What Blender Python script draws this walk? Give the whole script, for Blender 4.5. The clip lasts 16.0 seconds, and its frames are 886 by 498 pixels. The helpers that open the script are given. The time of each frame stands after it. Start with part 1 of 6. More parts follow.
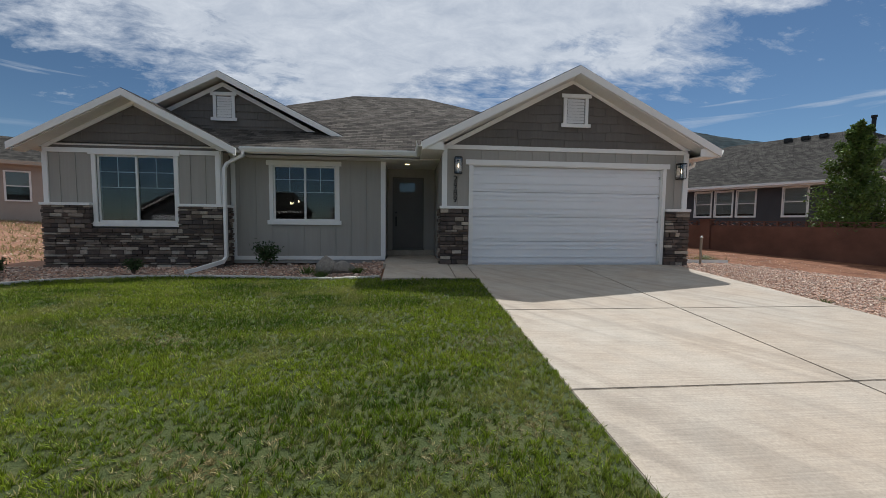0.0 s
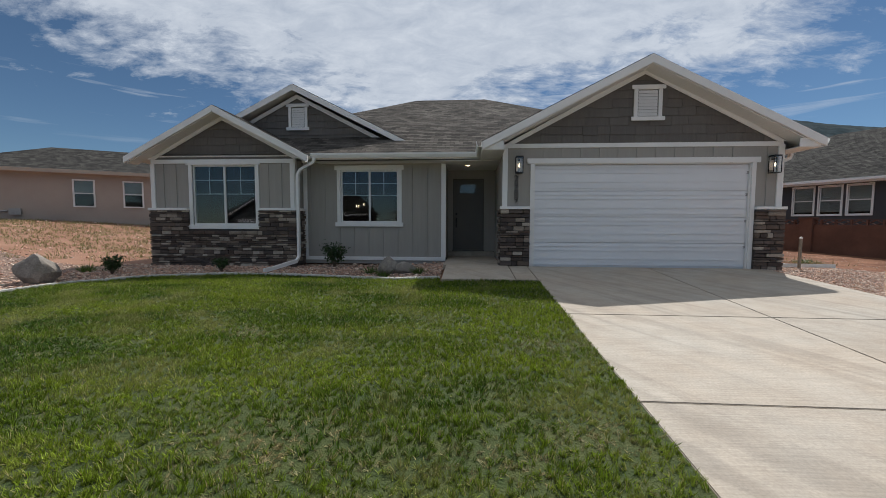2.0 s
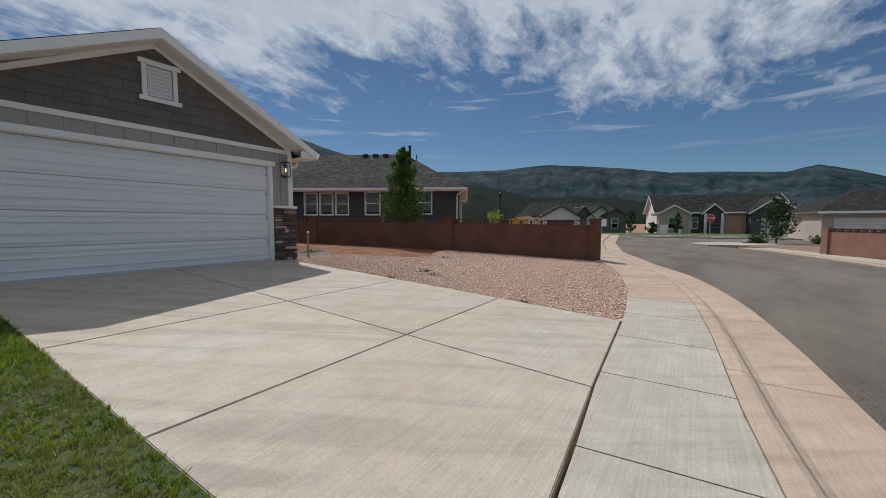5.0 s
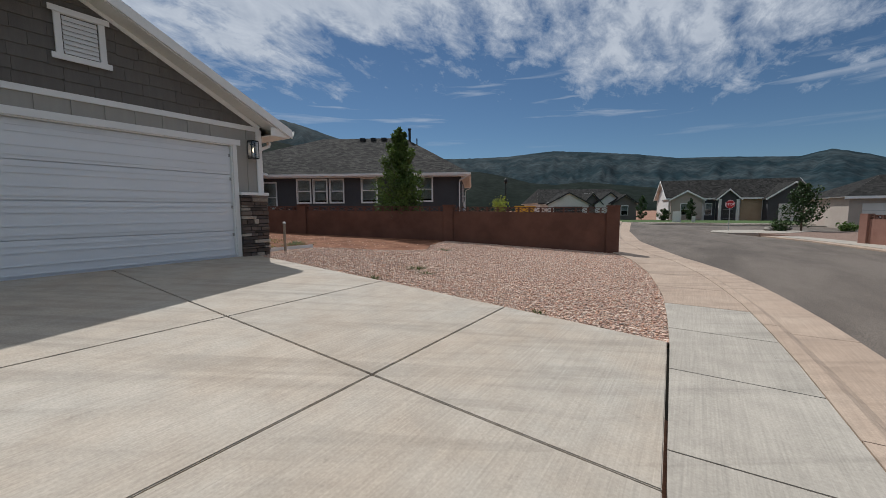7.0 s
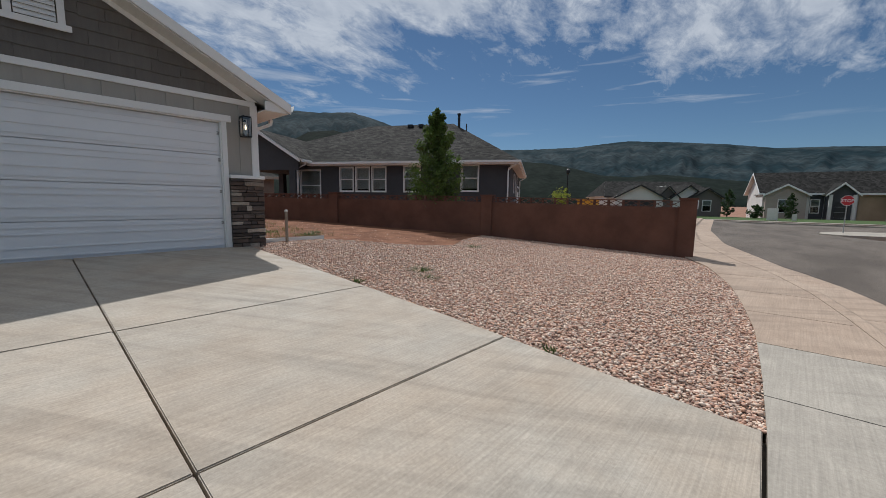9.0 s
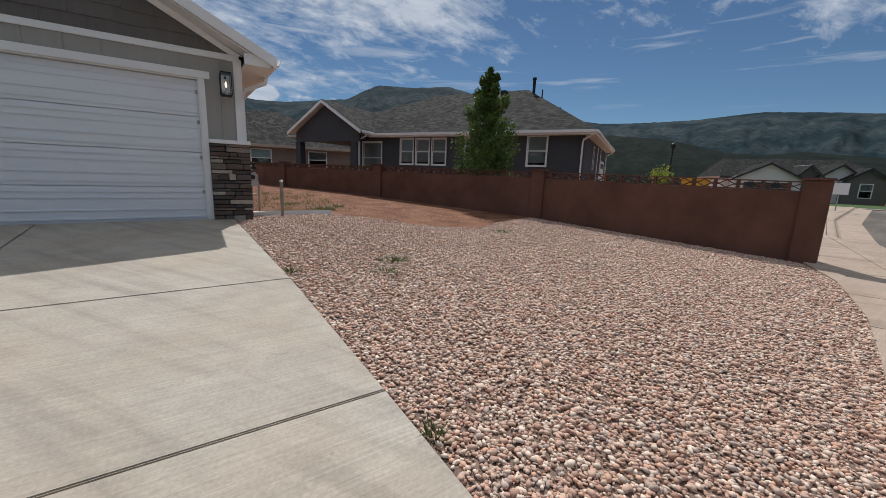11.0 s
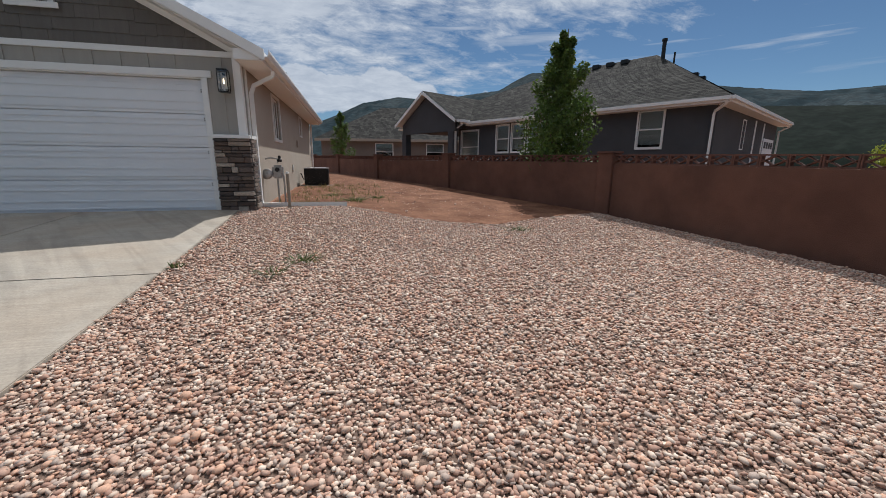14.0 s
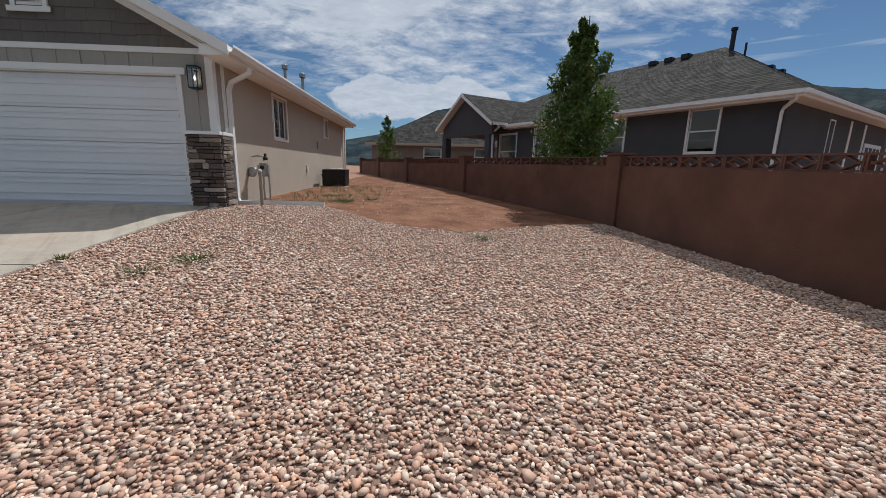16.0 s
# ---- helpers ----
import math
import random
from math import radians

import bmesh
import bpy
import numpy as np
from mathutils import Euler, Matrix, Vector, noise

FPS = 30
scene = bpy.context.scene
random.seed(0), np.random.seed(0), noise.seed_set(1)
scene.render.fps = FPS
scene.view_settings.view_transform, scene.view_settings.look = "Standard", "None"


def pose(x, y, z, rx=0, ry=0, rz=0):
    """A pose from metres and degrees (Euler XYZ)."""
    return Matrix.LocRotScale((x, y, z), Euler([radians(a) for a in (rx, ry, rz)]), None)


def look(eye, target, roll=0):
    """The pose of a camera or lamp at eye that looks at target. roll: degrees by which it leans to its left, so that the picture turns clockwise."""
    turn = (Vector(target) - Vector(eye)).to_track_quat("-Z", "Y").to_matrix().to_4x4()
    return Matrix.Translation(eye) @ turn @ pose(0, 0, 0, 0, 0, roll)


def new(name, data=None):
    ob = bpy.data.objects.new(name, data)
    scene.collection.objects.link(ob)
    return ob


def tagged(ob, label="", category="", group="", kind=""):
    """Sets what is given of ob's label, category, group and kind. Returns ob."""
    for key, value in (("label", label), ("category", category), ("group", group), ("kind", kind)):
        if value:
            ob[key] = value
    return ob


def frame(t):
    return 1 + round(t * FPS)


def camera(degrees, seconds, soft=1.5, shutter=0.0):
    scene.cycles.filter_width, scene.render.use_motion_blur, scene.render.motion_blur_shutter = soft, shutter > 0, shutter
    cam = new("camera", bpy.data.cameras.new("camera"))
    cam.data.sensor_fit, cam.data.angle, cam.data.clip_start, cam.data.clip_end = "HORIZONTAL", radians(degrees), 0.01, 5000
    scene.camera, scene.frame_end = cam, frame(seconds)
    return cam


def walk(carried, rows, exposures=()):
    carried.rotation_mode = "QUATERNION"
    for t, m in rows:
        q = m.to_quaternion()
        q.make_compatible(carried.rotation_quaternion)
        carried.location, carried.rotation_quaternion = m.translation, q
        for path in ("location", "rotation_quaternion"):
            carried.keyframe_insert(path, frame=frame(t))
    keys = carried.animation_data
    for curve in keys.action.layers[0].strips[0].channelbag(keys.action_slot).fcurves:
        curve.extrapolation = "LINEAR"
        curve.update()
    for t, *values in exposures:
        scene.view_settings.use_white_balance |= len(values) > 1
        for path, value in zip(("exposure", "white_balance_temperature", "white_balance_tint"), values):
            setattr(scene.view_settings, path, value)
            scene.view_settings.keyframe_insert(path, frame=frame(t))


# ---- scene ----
cam = camera(98.0, 16.0, soft=0.75)
PATH = [
    (0.0, (-1.440, -9.269, 1.025, 86.08, -0.58, -5.26)),
    (0.5, (-1.506, -9.298, 1.035, 86.19, -0.61, 5.18)),
    (1.0, (-1.586, -9.377, 1.048, 86.31, -0.51, 10.63)),
    (1.5, (-1.533, -9.367, 1.049, 86.21, -0.46, 9.17)),
    (2.0, (-1.402, -9.244, 1.012, 86.26, -0.20, 3.83)),
    (2.5, (-1.338, -9.229, 1.021, 86.35, -0.06, -4.75)),
    (3.0, (-1.267, -9.114, 1.037, 86.58, 0.05, -15.82)),
    (3.5, (-1.166, -8.982, 1.038, 86.80, 0.01, -28.80)),
    (4.0, (-1.027, -8.990, 0.997, 86.96, 0.12, -44.05)),
    (4.5, (-1.086, -9.091, 0.970, 86.77, 0.08, -57.13)),
    (7.0, (0.389, -8.410, 0.996, 84.31, 0.31, -56.73)),
    (7.5, (0.812, -8.276, 0.983, 84.15, 0.59, -55.81)),
    (8.0, (1.270, -8.224, 0.986, 84.06, 0.04, -53.48)),
    (8.5, (1.761, -8.242, 0.969, 83.67, -0.22, -51.09)),
    (9.0, (2.253, -8.229, 0.954, 83.03, -0.74, -47.55)),
    (11.5, (5.090, -8.151, 0.919, 78.44, -2.42, -30.69)),
    (12.0, (5.593, -8.227, 0.861, 77.73, -2.85, -27.11)),
    (12.5, (6.054, -8.266, 0.854, 77.32, -2.59, -23.86)),
    (13.0, (6.534, -8.274, 0.876, 77.36, -1.89, -20.21)),
    (13.5, (7.055, -8.331, 0.923, 77.78, -1.05, -16.59)),
    (14.0, (7.596, -8.324, 0.932, 77.43, -0.42, -12.80)),
    (14.5, (8.151, -8.269, 0.877, 77.49, -0.16, -8.86)),
    (15.0, (8.628, -8.153, 0.830, 77.59, -0.91, -7.09)),
    (15.5, (9.082, -7.940, 0.844, 77.66, -1.34, -4.90)),
    (16.0, (9.570, -7.873, 0.837, 78.20, -1.37, -2.74)),
]
walk(cam, [(t, pose(*p)) for t, p in PATH], [(0.0, 0.05, 6260, 10), (3.0, 0.02, 6220, 10), (4.5, -0.16, 6180, 10), (9.0, -0.22, 6120, 10), (12.5, -0.10, 6130, 10), (16.0, -0.06, 6170, 10)])

# ---- daylight ----
SUN = Vector((1.95, 2.9, 4.85)).normalized()
sun_data = bpy.data.lights.new("sun", "SUN")
sun_data.energy, sun_data.angle, sun_data.color = 4.05, radians(0.53), (1.0, 0.965, 0.915)
sun = new("sun", sun_data)
sun.matrix_world = look(SUN * 50, (0, 0, 0))


def build_sky():
    w = bpy.data.worlds.new("world")
    scene.world = w
    w.use_nodes = True
    nt = w.node_tree
    nt.nodes.clear()
    N, L = nt.nodes.new, nt.links.new

    def math_node(op, a, b=None, c=None):
        n = N("ShaderNodeMath")
        n.operation = op
        for k, v in enumerate((a, b, c)):
            if v is None:
                continue
            if hasattr(v, "links"):
                L(v, n.inputs[k])
            else:
                n.inputs[k].default_value = v
        return n.outputs[0]

    sky = N("ShaderNodeTexSky")
    sky.sky_type, sky.sun_disc = "NISHITA", False
    sky.sun_elevation, sky.sun_rotation = math.asin(SUN.z), math.atan2(SUN.x, SUN.y)
    sky.altitude, sky.air_density, sky.dust_density, sky.ozone_density = 1700, 1.0, 0.35, 1.5
    tc = N("ShaderNodeTexCoord")
    sep = N("ShaderNodeSeparateXYZ")
    L(tc.outputs["Generated"], sep.inputs[0])
    x, y, z = sep.outputs
    zc = math_node("ADD", math_node("MAXIMUM", z, 0.0), 0.26)
    comb = N("ShaderNodeCombineXYZ")
    L(math_node("DIVIDE", x, zc), comb.inputs[0])
    L(math_node("DIVIDE", y, zc), comb.inputs[1])
    mp = N("ShaderNodeMapping")
    mp.inputs["Rotation"].default_value = (0, 0, radians(-28))
    mp.inputs["Scale"].default_value = (1.1, 1.75, 1)
    L(comb.outputs[0], mp.inputs[0])
    big = N("ShaderNodeTexNoise")
    big.inputs["Scale"].default_value, big.inputs["Detail"].default_value = 1.5, 9
    big.inputs["Roughness"].default_value, big.inputs["Distortion"].default_value = 0.66, 0.25
    L(mp.outputs[0], big.inputs["Vector"])
    fine = N("ShaderNodeTexNoise")
    fine.inputs["Scale"].default_value, fine.inputs["Detail"].default_value = 6.5, 8
    fine.inputs["Roughness"].default_value, fine.inputs["Distortion"].default_value = 0.68, 0.4
    L(mp.outputs[0], fine.inputs["Vector"])
    dens = math_node("ADD", math_node("MULTIPLY", big.outputs[0], 0.68), math_node("MULTIPLY", fine.outputs[0], 0.32))
    # thicker overhead and towards the north, open in the north east, wisps low down
    cover = math_node("MULTIPLY", math_node("MINIMUM", z, 0.5), 1.2)
    cover = math_node("ADD", cover, math_node("ADD", math_node("MULTIPLY", math_node("ABSOLUTE", math_node("SUBTRACT", x, 0.15)), 0.10), math_node("MULTIPLY", y, 0.17)))
    cover = math_node("SUBTRACT", cover, math_node("MULTIPLY", math_node("MAXIMUM", math_node("MULTIPLY", math_node("MULTIPLY", x, x), y), 0.0), 0.54))
    cover = math_node("SUBTRACT", cover, 0.415)
    ramp = N("ShaderNodeValToRGB")
    ramp.color_ramp.elements[0].position, ramp.color_ramp.elements[1].position = 0.47, 0.625
    L(math_node("ADD", dens, cover), ramp.inputs[0])
    # long thin streaks low over the eastern hills
    mp2 = N("ShaderNodeMapping")
    mp2.inputs["Scale"].default_value = (2.2, 2.2, 26)
    L(tc.outputs["Generated"], mp2.inputs[0])
    streak = N("ShaderNodeTexNoise")
    streak.inputs["Scale"].default_value, streak.inputs["Detail"].default_value = 1.7, 6
    streak.inputs["Distortion"].default_value = 0.35
    L(mp2.outputs[0], streak.inputs["Vector"])
    sr = N("ShaderNodeValToRGB")
    sr.color_ramp.elements[0].position, sr.color_ramp.elements[1].position = 0.58, 0.74
    L(streak.outputs[0], sr.inputs[0])
    low = N("ShaderNodeMapRange")
    for k, v in enumerate((0.13, 0.22, 0.0, 0.7)):
        low.inputs[k + 1].default_value = v
    L(z, low.inputs[0])
    high = N("ShaderNodeMapRange")
    for k, v in enumerate((0.30, 0.42, 1.0, 0.0)):
        high.inputs[k + 1].default_value = v
    L(z, high.inputs[0])
    streaks = math_node("MULTIPLY", sr.outputs[0], math_node("MULTIPLY", low.outputs[0], high.outputs[0]))
    # cumulus bank low in the north
    cb = N("ShaderNodeTexNoise")
    cb.inputs["Scale"].default_value, cb.inputs["Detail"].default_value = 9, 7
    L(tc.outputs["Generated"], cb.inputs["Vector"])
    bank = math_node("SUBTRACT", math_node("ADD", cb.outputs[0], math_node("MULTIPLY", math_node("SUBTRACT", y, 0.93), 6.0)),
                     math_node("MULTIPLY", math_node("ABSOLUTE", math_node("SUBTRACT", z, 0.165)), 5.5))
    br = N("ShaderNodeValToRGB")
    br.color_ramp.elements[0].position, br.color_ramp.elements[1].position = 0.58, 0.64
    L(bank, br.inputs[0])
    cloud = math_node("MAXIMUM", math_node("MAXIMUM", ramp.outputs[0], streaks), br.outputs[0])
    shade = N("ShaderNodeMix")
    shade.data_type = "RGBA"
    shade.inputs[6].default_value, shade.inputs[7].default_value = (5.6, 6.6, 8.2, 1), (14.4, 14.8, 15.2, 1)
    L(fine.outputs[0], shade.inputs[0])
    mix = N("ShaderNodeMix")
    mix.data_type = "RGBA"
    L(math_node("MULTIPLY", cloud, 0.92), mix.inputs[0])
    deep = N("ShaderNodeMix")
    deep.data_type, deep.blend_type = "RGBA", "MULTIPLY"
    deep.inputs[0].default_value, deep.inputs[7].default_value = 1.0, (0.86, 1.02, 1.08, 1)
    L(sky.outputs[0], deep.inputs[6])
    L(deep.outputs[2], mix.inputs[6])
    L(shade.outputs[2], mix.inputs[7])
    bg = N("ShaderNodeBackground")
    bg.inputs[1].default_value = 0.0555
    L(mix.outputs[2], bg.inputs[0])
    out = N("ShaderNodeOutputWorld")
    L(bg.outputs[0], out.inputs[0])


build_sky()


# ---- materials ----
def mat(name, a, b=None, scale=3.0, rough=0.8, metal=0.0, bump=0.0, bscale=60.0, grain=0.12, gscale=90.0, rand=0.0, spec=0.5,
        stretch=(1, 1, 1), contrast=(0.35, 0.68)):
    """Two colours in patches, a fine grain, relief, and a random brightness for each piece."""
    m = bpy.data.materials.new(name)
    m.use_nodes = True
    nt = m.node_tree
    N, L = nt.nodes.new, nt.links.new
    p = nt.nodes["Principled BSDF"]
    p.inputs["Roughness"].default_value, p.inputs["Metallic"].default_value = rough, metal
    p.inputs["Specular IOR Level"].default_value = spec
    geo = N("ShaderNodeNewGeometry")
    mp = N("ShaderNodeMapping")
    mp.inputs["Scale"].default_value = stretch
    L(geo.outputs["Position"], mp.inputs[0])
    n1 = N("ShaderNodeTexNoise")
    n1.inputs["Scale"].default_value, n1.inputs["Detail"].default_value, n1.inputs["Roughness"].default_value = scale, 6, 0.6
    L(mp.outputs[0], n1.inputs["Vector"])
    r = N("ShaderNodeMapRange")
    r.inputs[1].default_value, r.inputs[2].default_value = contrast
    L(n1.outputs[0], r.inputs[0])
    mix = N("ShaderNodeMix")
    mix.data_type = "RGBA"
    mix.inputs[6].default_value, mix.inputs[7].default_value = (*a, 1), (*(b or a), 1)
    L(r.outputs[0], mix.inputs[0])
    n2 = N("ShaderNodeTexNoise")
    n2.inputs["Scale"].default_value, n2.inputs["Detail"].default_value = gscale, 3
    L(mp.outputs[0], n2.inputs["Vector"])
    hsv = N("ShaderNodeHueSaturation")
    v = N("ShaderNodeMapRange")
    v.inputs[1].default_value, v.inputs[2].default_value = 0.25, 0.75
    v.inputs[3].default_value, v.inputs[4].default_value = 1 - grain, 1 + grain
    L(n2.outputs[0], v.inputs[0])
    value = v.outputs[0]
    if rand:
        info = N("ShaderNodeObjectInfo")
        add = N("ShaderNodeMath")
        add.operation = "ADD"
        L(info.outputs["Random"], add.inputs[0])
        L(geo.outputs["Random Per Island"], add.inputs[1])
        fr = N("ShaderNodeMath")
        fr.operation = "FRACT"
        L(add.outputs[0], fr.inputs[0])
        rr = N("ShaderNodeMapRange")
        rr.inputs[3].default_value, rr.inputs[4].default_value = 1 - rand, 1 + rand
        L(fr.outputs[0], rr.inputs[0])
        mul = N("ShaderNodeMath")
        mul.operation = "MULTIPLY"
        L(value, mul.inputs[0])
        L(rr.outputs[0], mul.inputs[1])
        value = mul.outputs[0]
    L(value, hsv.inputs["Value"])
    L(mix.outputs[2], hsv.inputs["Color"])
    L(hsv.outputs[0], p.inputs["Base Color"])
    if bump:
        nb = N("ShaderNodeTexNoise")
        nb.inputs["Scale"].default_value, nb.inputs["Detail"].default_value = bscale, 4
        L(mp.outputs[0], nb.inputs["Vector"])
        bp = N("ShaderNodeBump")
        bp.inputs["Strength"].default_value, bp.inputs["Distance"].default_value = bump, 0.02
        L(nb.outputs[0], bp.inputs["Height"])
        L(bp.outputs[0], p.inputs["Normal"])
    return m


def hued(m, colours, positions=None):
    """Gives each piece or island one of several colours, keeping the material's patches as brightness."""
    nt = m.node_tree
    N, L = nt.nodes.new, nt.links.new
    geo, info = N("ShaderNodeNewGeometry"), N("ShaderNodeObjectInfo")
    add, fr = N("ShaderNodeMath"), N("ShaderNodeMath")
    add.operation, fr.operation = "ADD", "FRACT"
    L(geo.outputs["Random Per Island"], add.inputs[0])
    L(info.outputs["Random"], add.inputs[1])
    L(add.outputs[0], fr.inputs[0])
    ramp = N("ShaderNodeValToRGB")
    ramp.color_ramp.interpolation = "CONSTANT"
    el = ramp.color_ramp.elements
    while len(el) < len(colours):
        el.new(0.5)
    for k, c in enumerate(colours):
        el[k].position = k / len(colours)
        el[k].color = (*c, 1)
    L(fr.outputs[0], ramp.inputs[0])
    p = nt.nodes["Principled BSDF"]
    old = p.inputs["Base Color"].links[0].from_socket
    mul = N("ShaderNodeMix")
    mul.data_type, mul.blend_type = "RGBA", "MULTIPLY"
    mul.inputs[0].default_value = 1
    L(old, mul.inputs[6])
    L(ramp.outputs[0], mul.inputs[7])
    L(mul.outputs[2], p.inputs["Base Color"])
    return m


def glass_mat(name, tint=(0.75, 0.8, 0.8)):
    m = bpy.data.materials.new(name)
    m.use_nodes = True
    p = m.node_tree.nodes["Principled BSDF"]
    p.inputs["Base Color"].default_value = (*tint, 1)
    p.inputs["Roughness"].default_value, p.inputs["IOR"].default_value = 0.01, 1.5
    p.inputs["Transmission Weight"].default_value = 1.0
    return m


def glow_mat(name, c, s):
    m = bpy.data.materials.new(name)
    m.use_nodes = True
    p = m.node_tree.nodes["Principled BSDF"]
    p.inputs["Emission Color"].default_value, p.inputs["Emission Strength"].default_value = (*c, 1), s
    return m


def shingle_mat(name, dark, light):
    m = mat(name, dark, light, 0.9, 0.95, bump=0.5, bscale=160, grain=0.3, gscale=70, spec=0.1)
    nt = m.node_tree
    N, L = nt.nodes.new, nt.links.new
    tc, br = N("ShaderNodeUVMap"), N("ShaderNodeTexBrick")
    L(tc.outputs[0], br.inputs["Vector"])
    for k, v in (("Scale", 1.0), ("Brick Width", 0.24), ("Row Height", 0.145), ("Mortar Size", 0.006), ("Bias", 0.0)):
        br.inputs[k].default_value = v
    br.inputs["Color1"].default_value, br.inputs["Color2"].default_value = (0.55, 0.55, 0.55, 1), (1.5, 1.48, 1.45, 1)
    br.inputs["Mortar"].default_value = (0.45, 0.45, 0.45, 1)
    p = nt.nodes["Principled BSDF"]
    old = p.inputs["Base Color"].links[0].from_socket
    mul = N("ShaderNodeMix")
    mul.data_type, mul.blend_type = "RGBA", "MULTIPLY"
    mul.inputs[0].default_value = 1
    L(old, mul.inputs[6])
    L(br.outputs[0], mul.inputs[7])
    L(mul.outputs[2], p.inputs["Base Color"])
    return m


def concrete_mat(name, a, b, broom=0.25):
    m = mat(name, a, b, 0.9, 0.85, bump=0.25, bscale=140, grain=0.12, gscale=50, rand=0.04, contrast=(0.3, 0.75))
    nt = m.node_tree
    N, L = nt.nodes.new, nt.links.new
    p = nt.nodes["Principled BSDF"]
    geo, mp, st = N("ShaderNodeNewGeometry"), N("ShaderNodeMapping"), N("ShaderNodeTexNoise")
    mp.inputs["Scale"].default_value = (1.6, 75, 1)
    L(geo.outputs["Position"], mp.inputs[0])
    L(mp.outputs[0], st.inputs["Vector"])
    st.inputs["Scale"].default_value, st.inputs["Detail"].default_value = 1.0, 5
    soft = N("ShaderNodeTexNoise")
    soft.inputs["Scale"].default_value, soft.inputs["Detail"].default_value, soft.inputs["Distortion"].default_value = 3.2, 10, 0.3
    L(geo.outputs["Position"], soft.inputs["Vector"])
    r1, r2, r3 = N("ShaderNodeMapRange"), N("ShaderNodeMapRange"), N("ShaderNodeMapRange")
    # long bent scuffs left by tyres
    sm, scuff = N("ShaderNodeMapping"), N("ShaderNodeTexNoise")
    sm.inputs["Scale"].default_value = (0.35, 4.2, 1)
    turn = N("ShaderNodeVectorRotate")
    turn.rotation_type = "Z_AXIS"
    turn.inputs["Angle"].default_value = radians(55)
    L(geo.outputs["Position"], turn.inputs["Vector"])
    scuff.inputs["Scale"].default_value, scuff.inputs["Detail"].default_value, scuff.inputs["Distortion"].default_value = 1.0, 7, 0.7
    L(turn.outputs[0], sm.inputs[0])
    L(sm.outputs[0], scuff.inputs["Vector"])
    for r, lo, hi, src in ((r1, 0.87, 1.07, st), (r2, 0.88, 1.06, soft), (r3, 0.84, 1.02, scuff)):
        r.inputs[1].default_value, r.inputs[2].default_value = (0.25, 0.7) if src is not scuff else (0.34, 0.50)
        r.inputs[3].default_value, r.inputs[4].default_value = lo, hi
        L(src.outputs[0], r.inputs[0])
    # small dark spots and rusty stains
    spot, r4 = N("ShaderNodeTexNoise"), N("ShaderNodeMapRange")
    spot.inputs["Scale"].default_value, spot.inputs["Detail"].default_value, spot.inputs["Roughness"].default_value = 7.0, 9, 0.75
    L(geo.outputs["Position"], spot.inputs["Vector"])
    for k, v in enumerate((0.60, 0.74, 1.0, 0.72)):
        r4.inputs[k + 1].default_value = v
    L(spot.outputs[0], r4.inputs[0])
    old = p.inputs["Base Color"].links[0].from_socket
    for r in (r1, r2, r3, r4):
        mul = N("ShaderNodeMix")
        mul.data_type, mul.blend_type = "RGBA", "MULTIPLY"
        mul.inputs[0].default_value = 1
        L(old, mul.inputs[6])
        L(r.outputs[0], mul.inputs[7])
        old = mul.outputs[2]
    L(old, p.inputs["Base Color"])
    bp = N("ShaderNodeBump")
    bp.inputs["Strength"].default_value, bp.inputs["Distance"].default_value = broom, 0.01
    L(st.outputs[0], bp.inputs["Height"])
    L(bp.outputs[0], p.inputs["Normal"])
    return m


def foliage_mat(name, a, b, sss=0.3):
    m = mat(name, a, b, 1.6, 0.55, grain=0.2, gscale=30, rand=0.45, spec=0.35)
    nt = m.node_tree
    p = nt.nodes["Principled BSDF"]
    tr, mx = nt.nodes.new("ShaderNodeBsdfTranslucent"), nt.nodes.new("ShaderNodeMixShader")
    nt.links.new(p.inputs["Base Color"].links[0].from_socket, tr.inputs[0])
    mx.inputs[0].default_value = sss
    out = nt.nodes["Material Output"]
    nt.links.new(p.outputs[0], mx.inputs[1])
    nt.links.new(tr.outputs[0], mx.inputs[2])
    nt.links.new(mx.outputs[0], out.inputs[0])
    return m


M_SIDING = mat("greige siding", (0.33, 0.31, 0.275), (0.36, 0.34, 0.30), 1.5, 0.7, bump=0.15, bscale=40, stretch=(8, 8, 0.6), grain=0.05)
M_SHAKE = mat("dark taupe shake", (0.125, 0.112, 0.098), (0.15, 0.135, 0.118), 2, 0.75, bump=0.3, bscale=30, stretch=(9, 9, 0.8), rand=0.07)
M_STUCCO = mat("taupe stucco", (0.42, 0.36, 0.29), (0.46, 0.40, 0.325), 0.8, 0.95, bump=0.5, bscale=130, grain=0.06)
M_TRIM = mat("white painted trim", (0.78, 0.77, 0.74), (0.82, 0.81, 0.78), 2, 0.55, bump=0.05, grain=0.03)
M_SOFFIT = mat("white soffit", (0.72, 0.70, 0.66), (0.76, 0.74, 0.70), 2, 0.7, bump=0.15, bscale=20, stretch=(20, 1, 1), grain=0.04)
M_GUTTER = mat("white enamelled metal", (0.78, 0.77, 0.74), (0.82, 0.81, 0.78), 3, 0.35, grain=0.02)
M_GARAGE = mat("white steel door", (0.74, 0.75, 0.76), (0.78, 0.79, 0.80), 1.2, 0.45, bump=0.06, bscale=90, grain=0.02)
M_MORTAR = mat("dark mortar", (0.042, 0.038, 0.035), (0.059, 0.055, 0.049), 12, 0.95, bump=0.6)
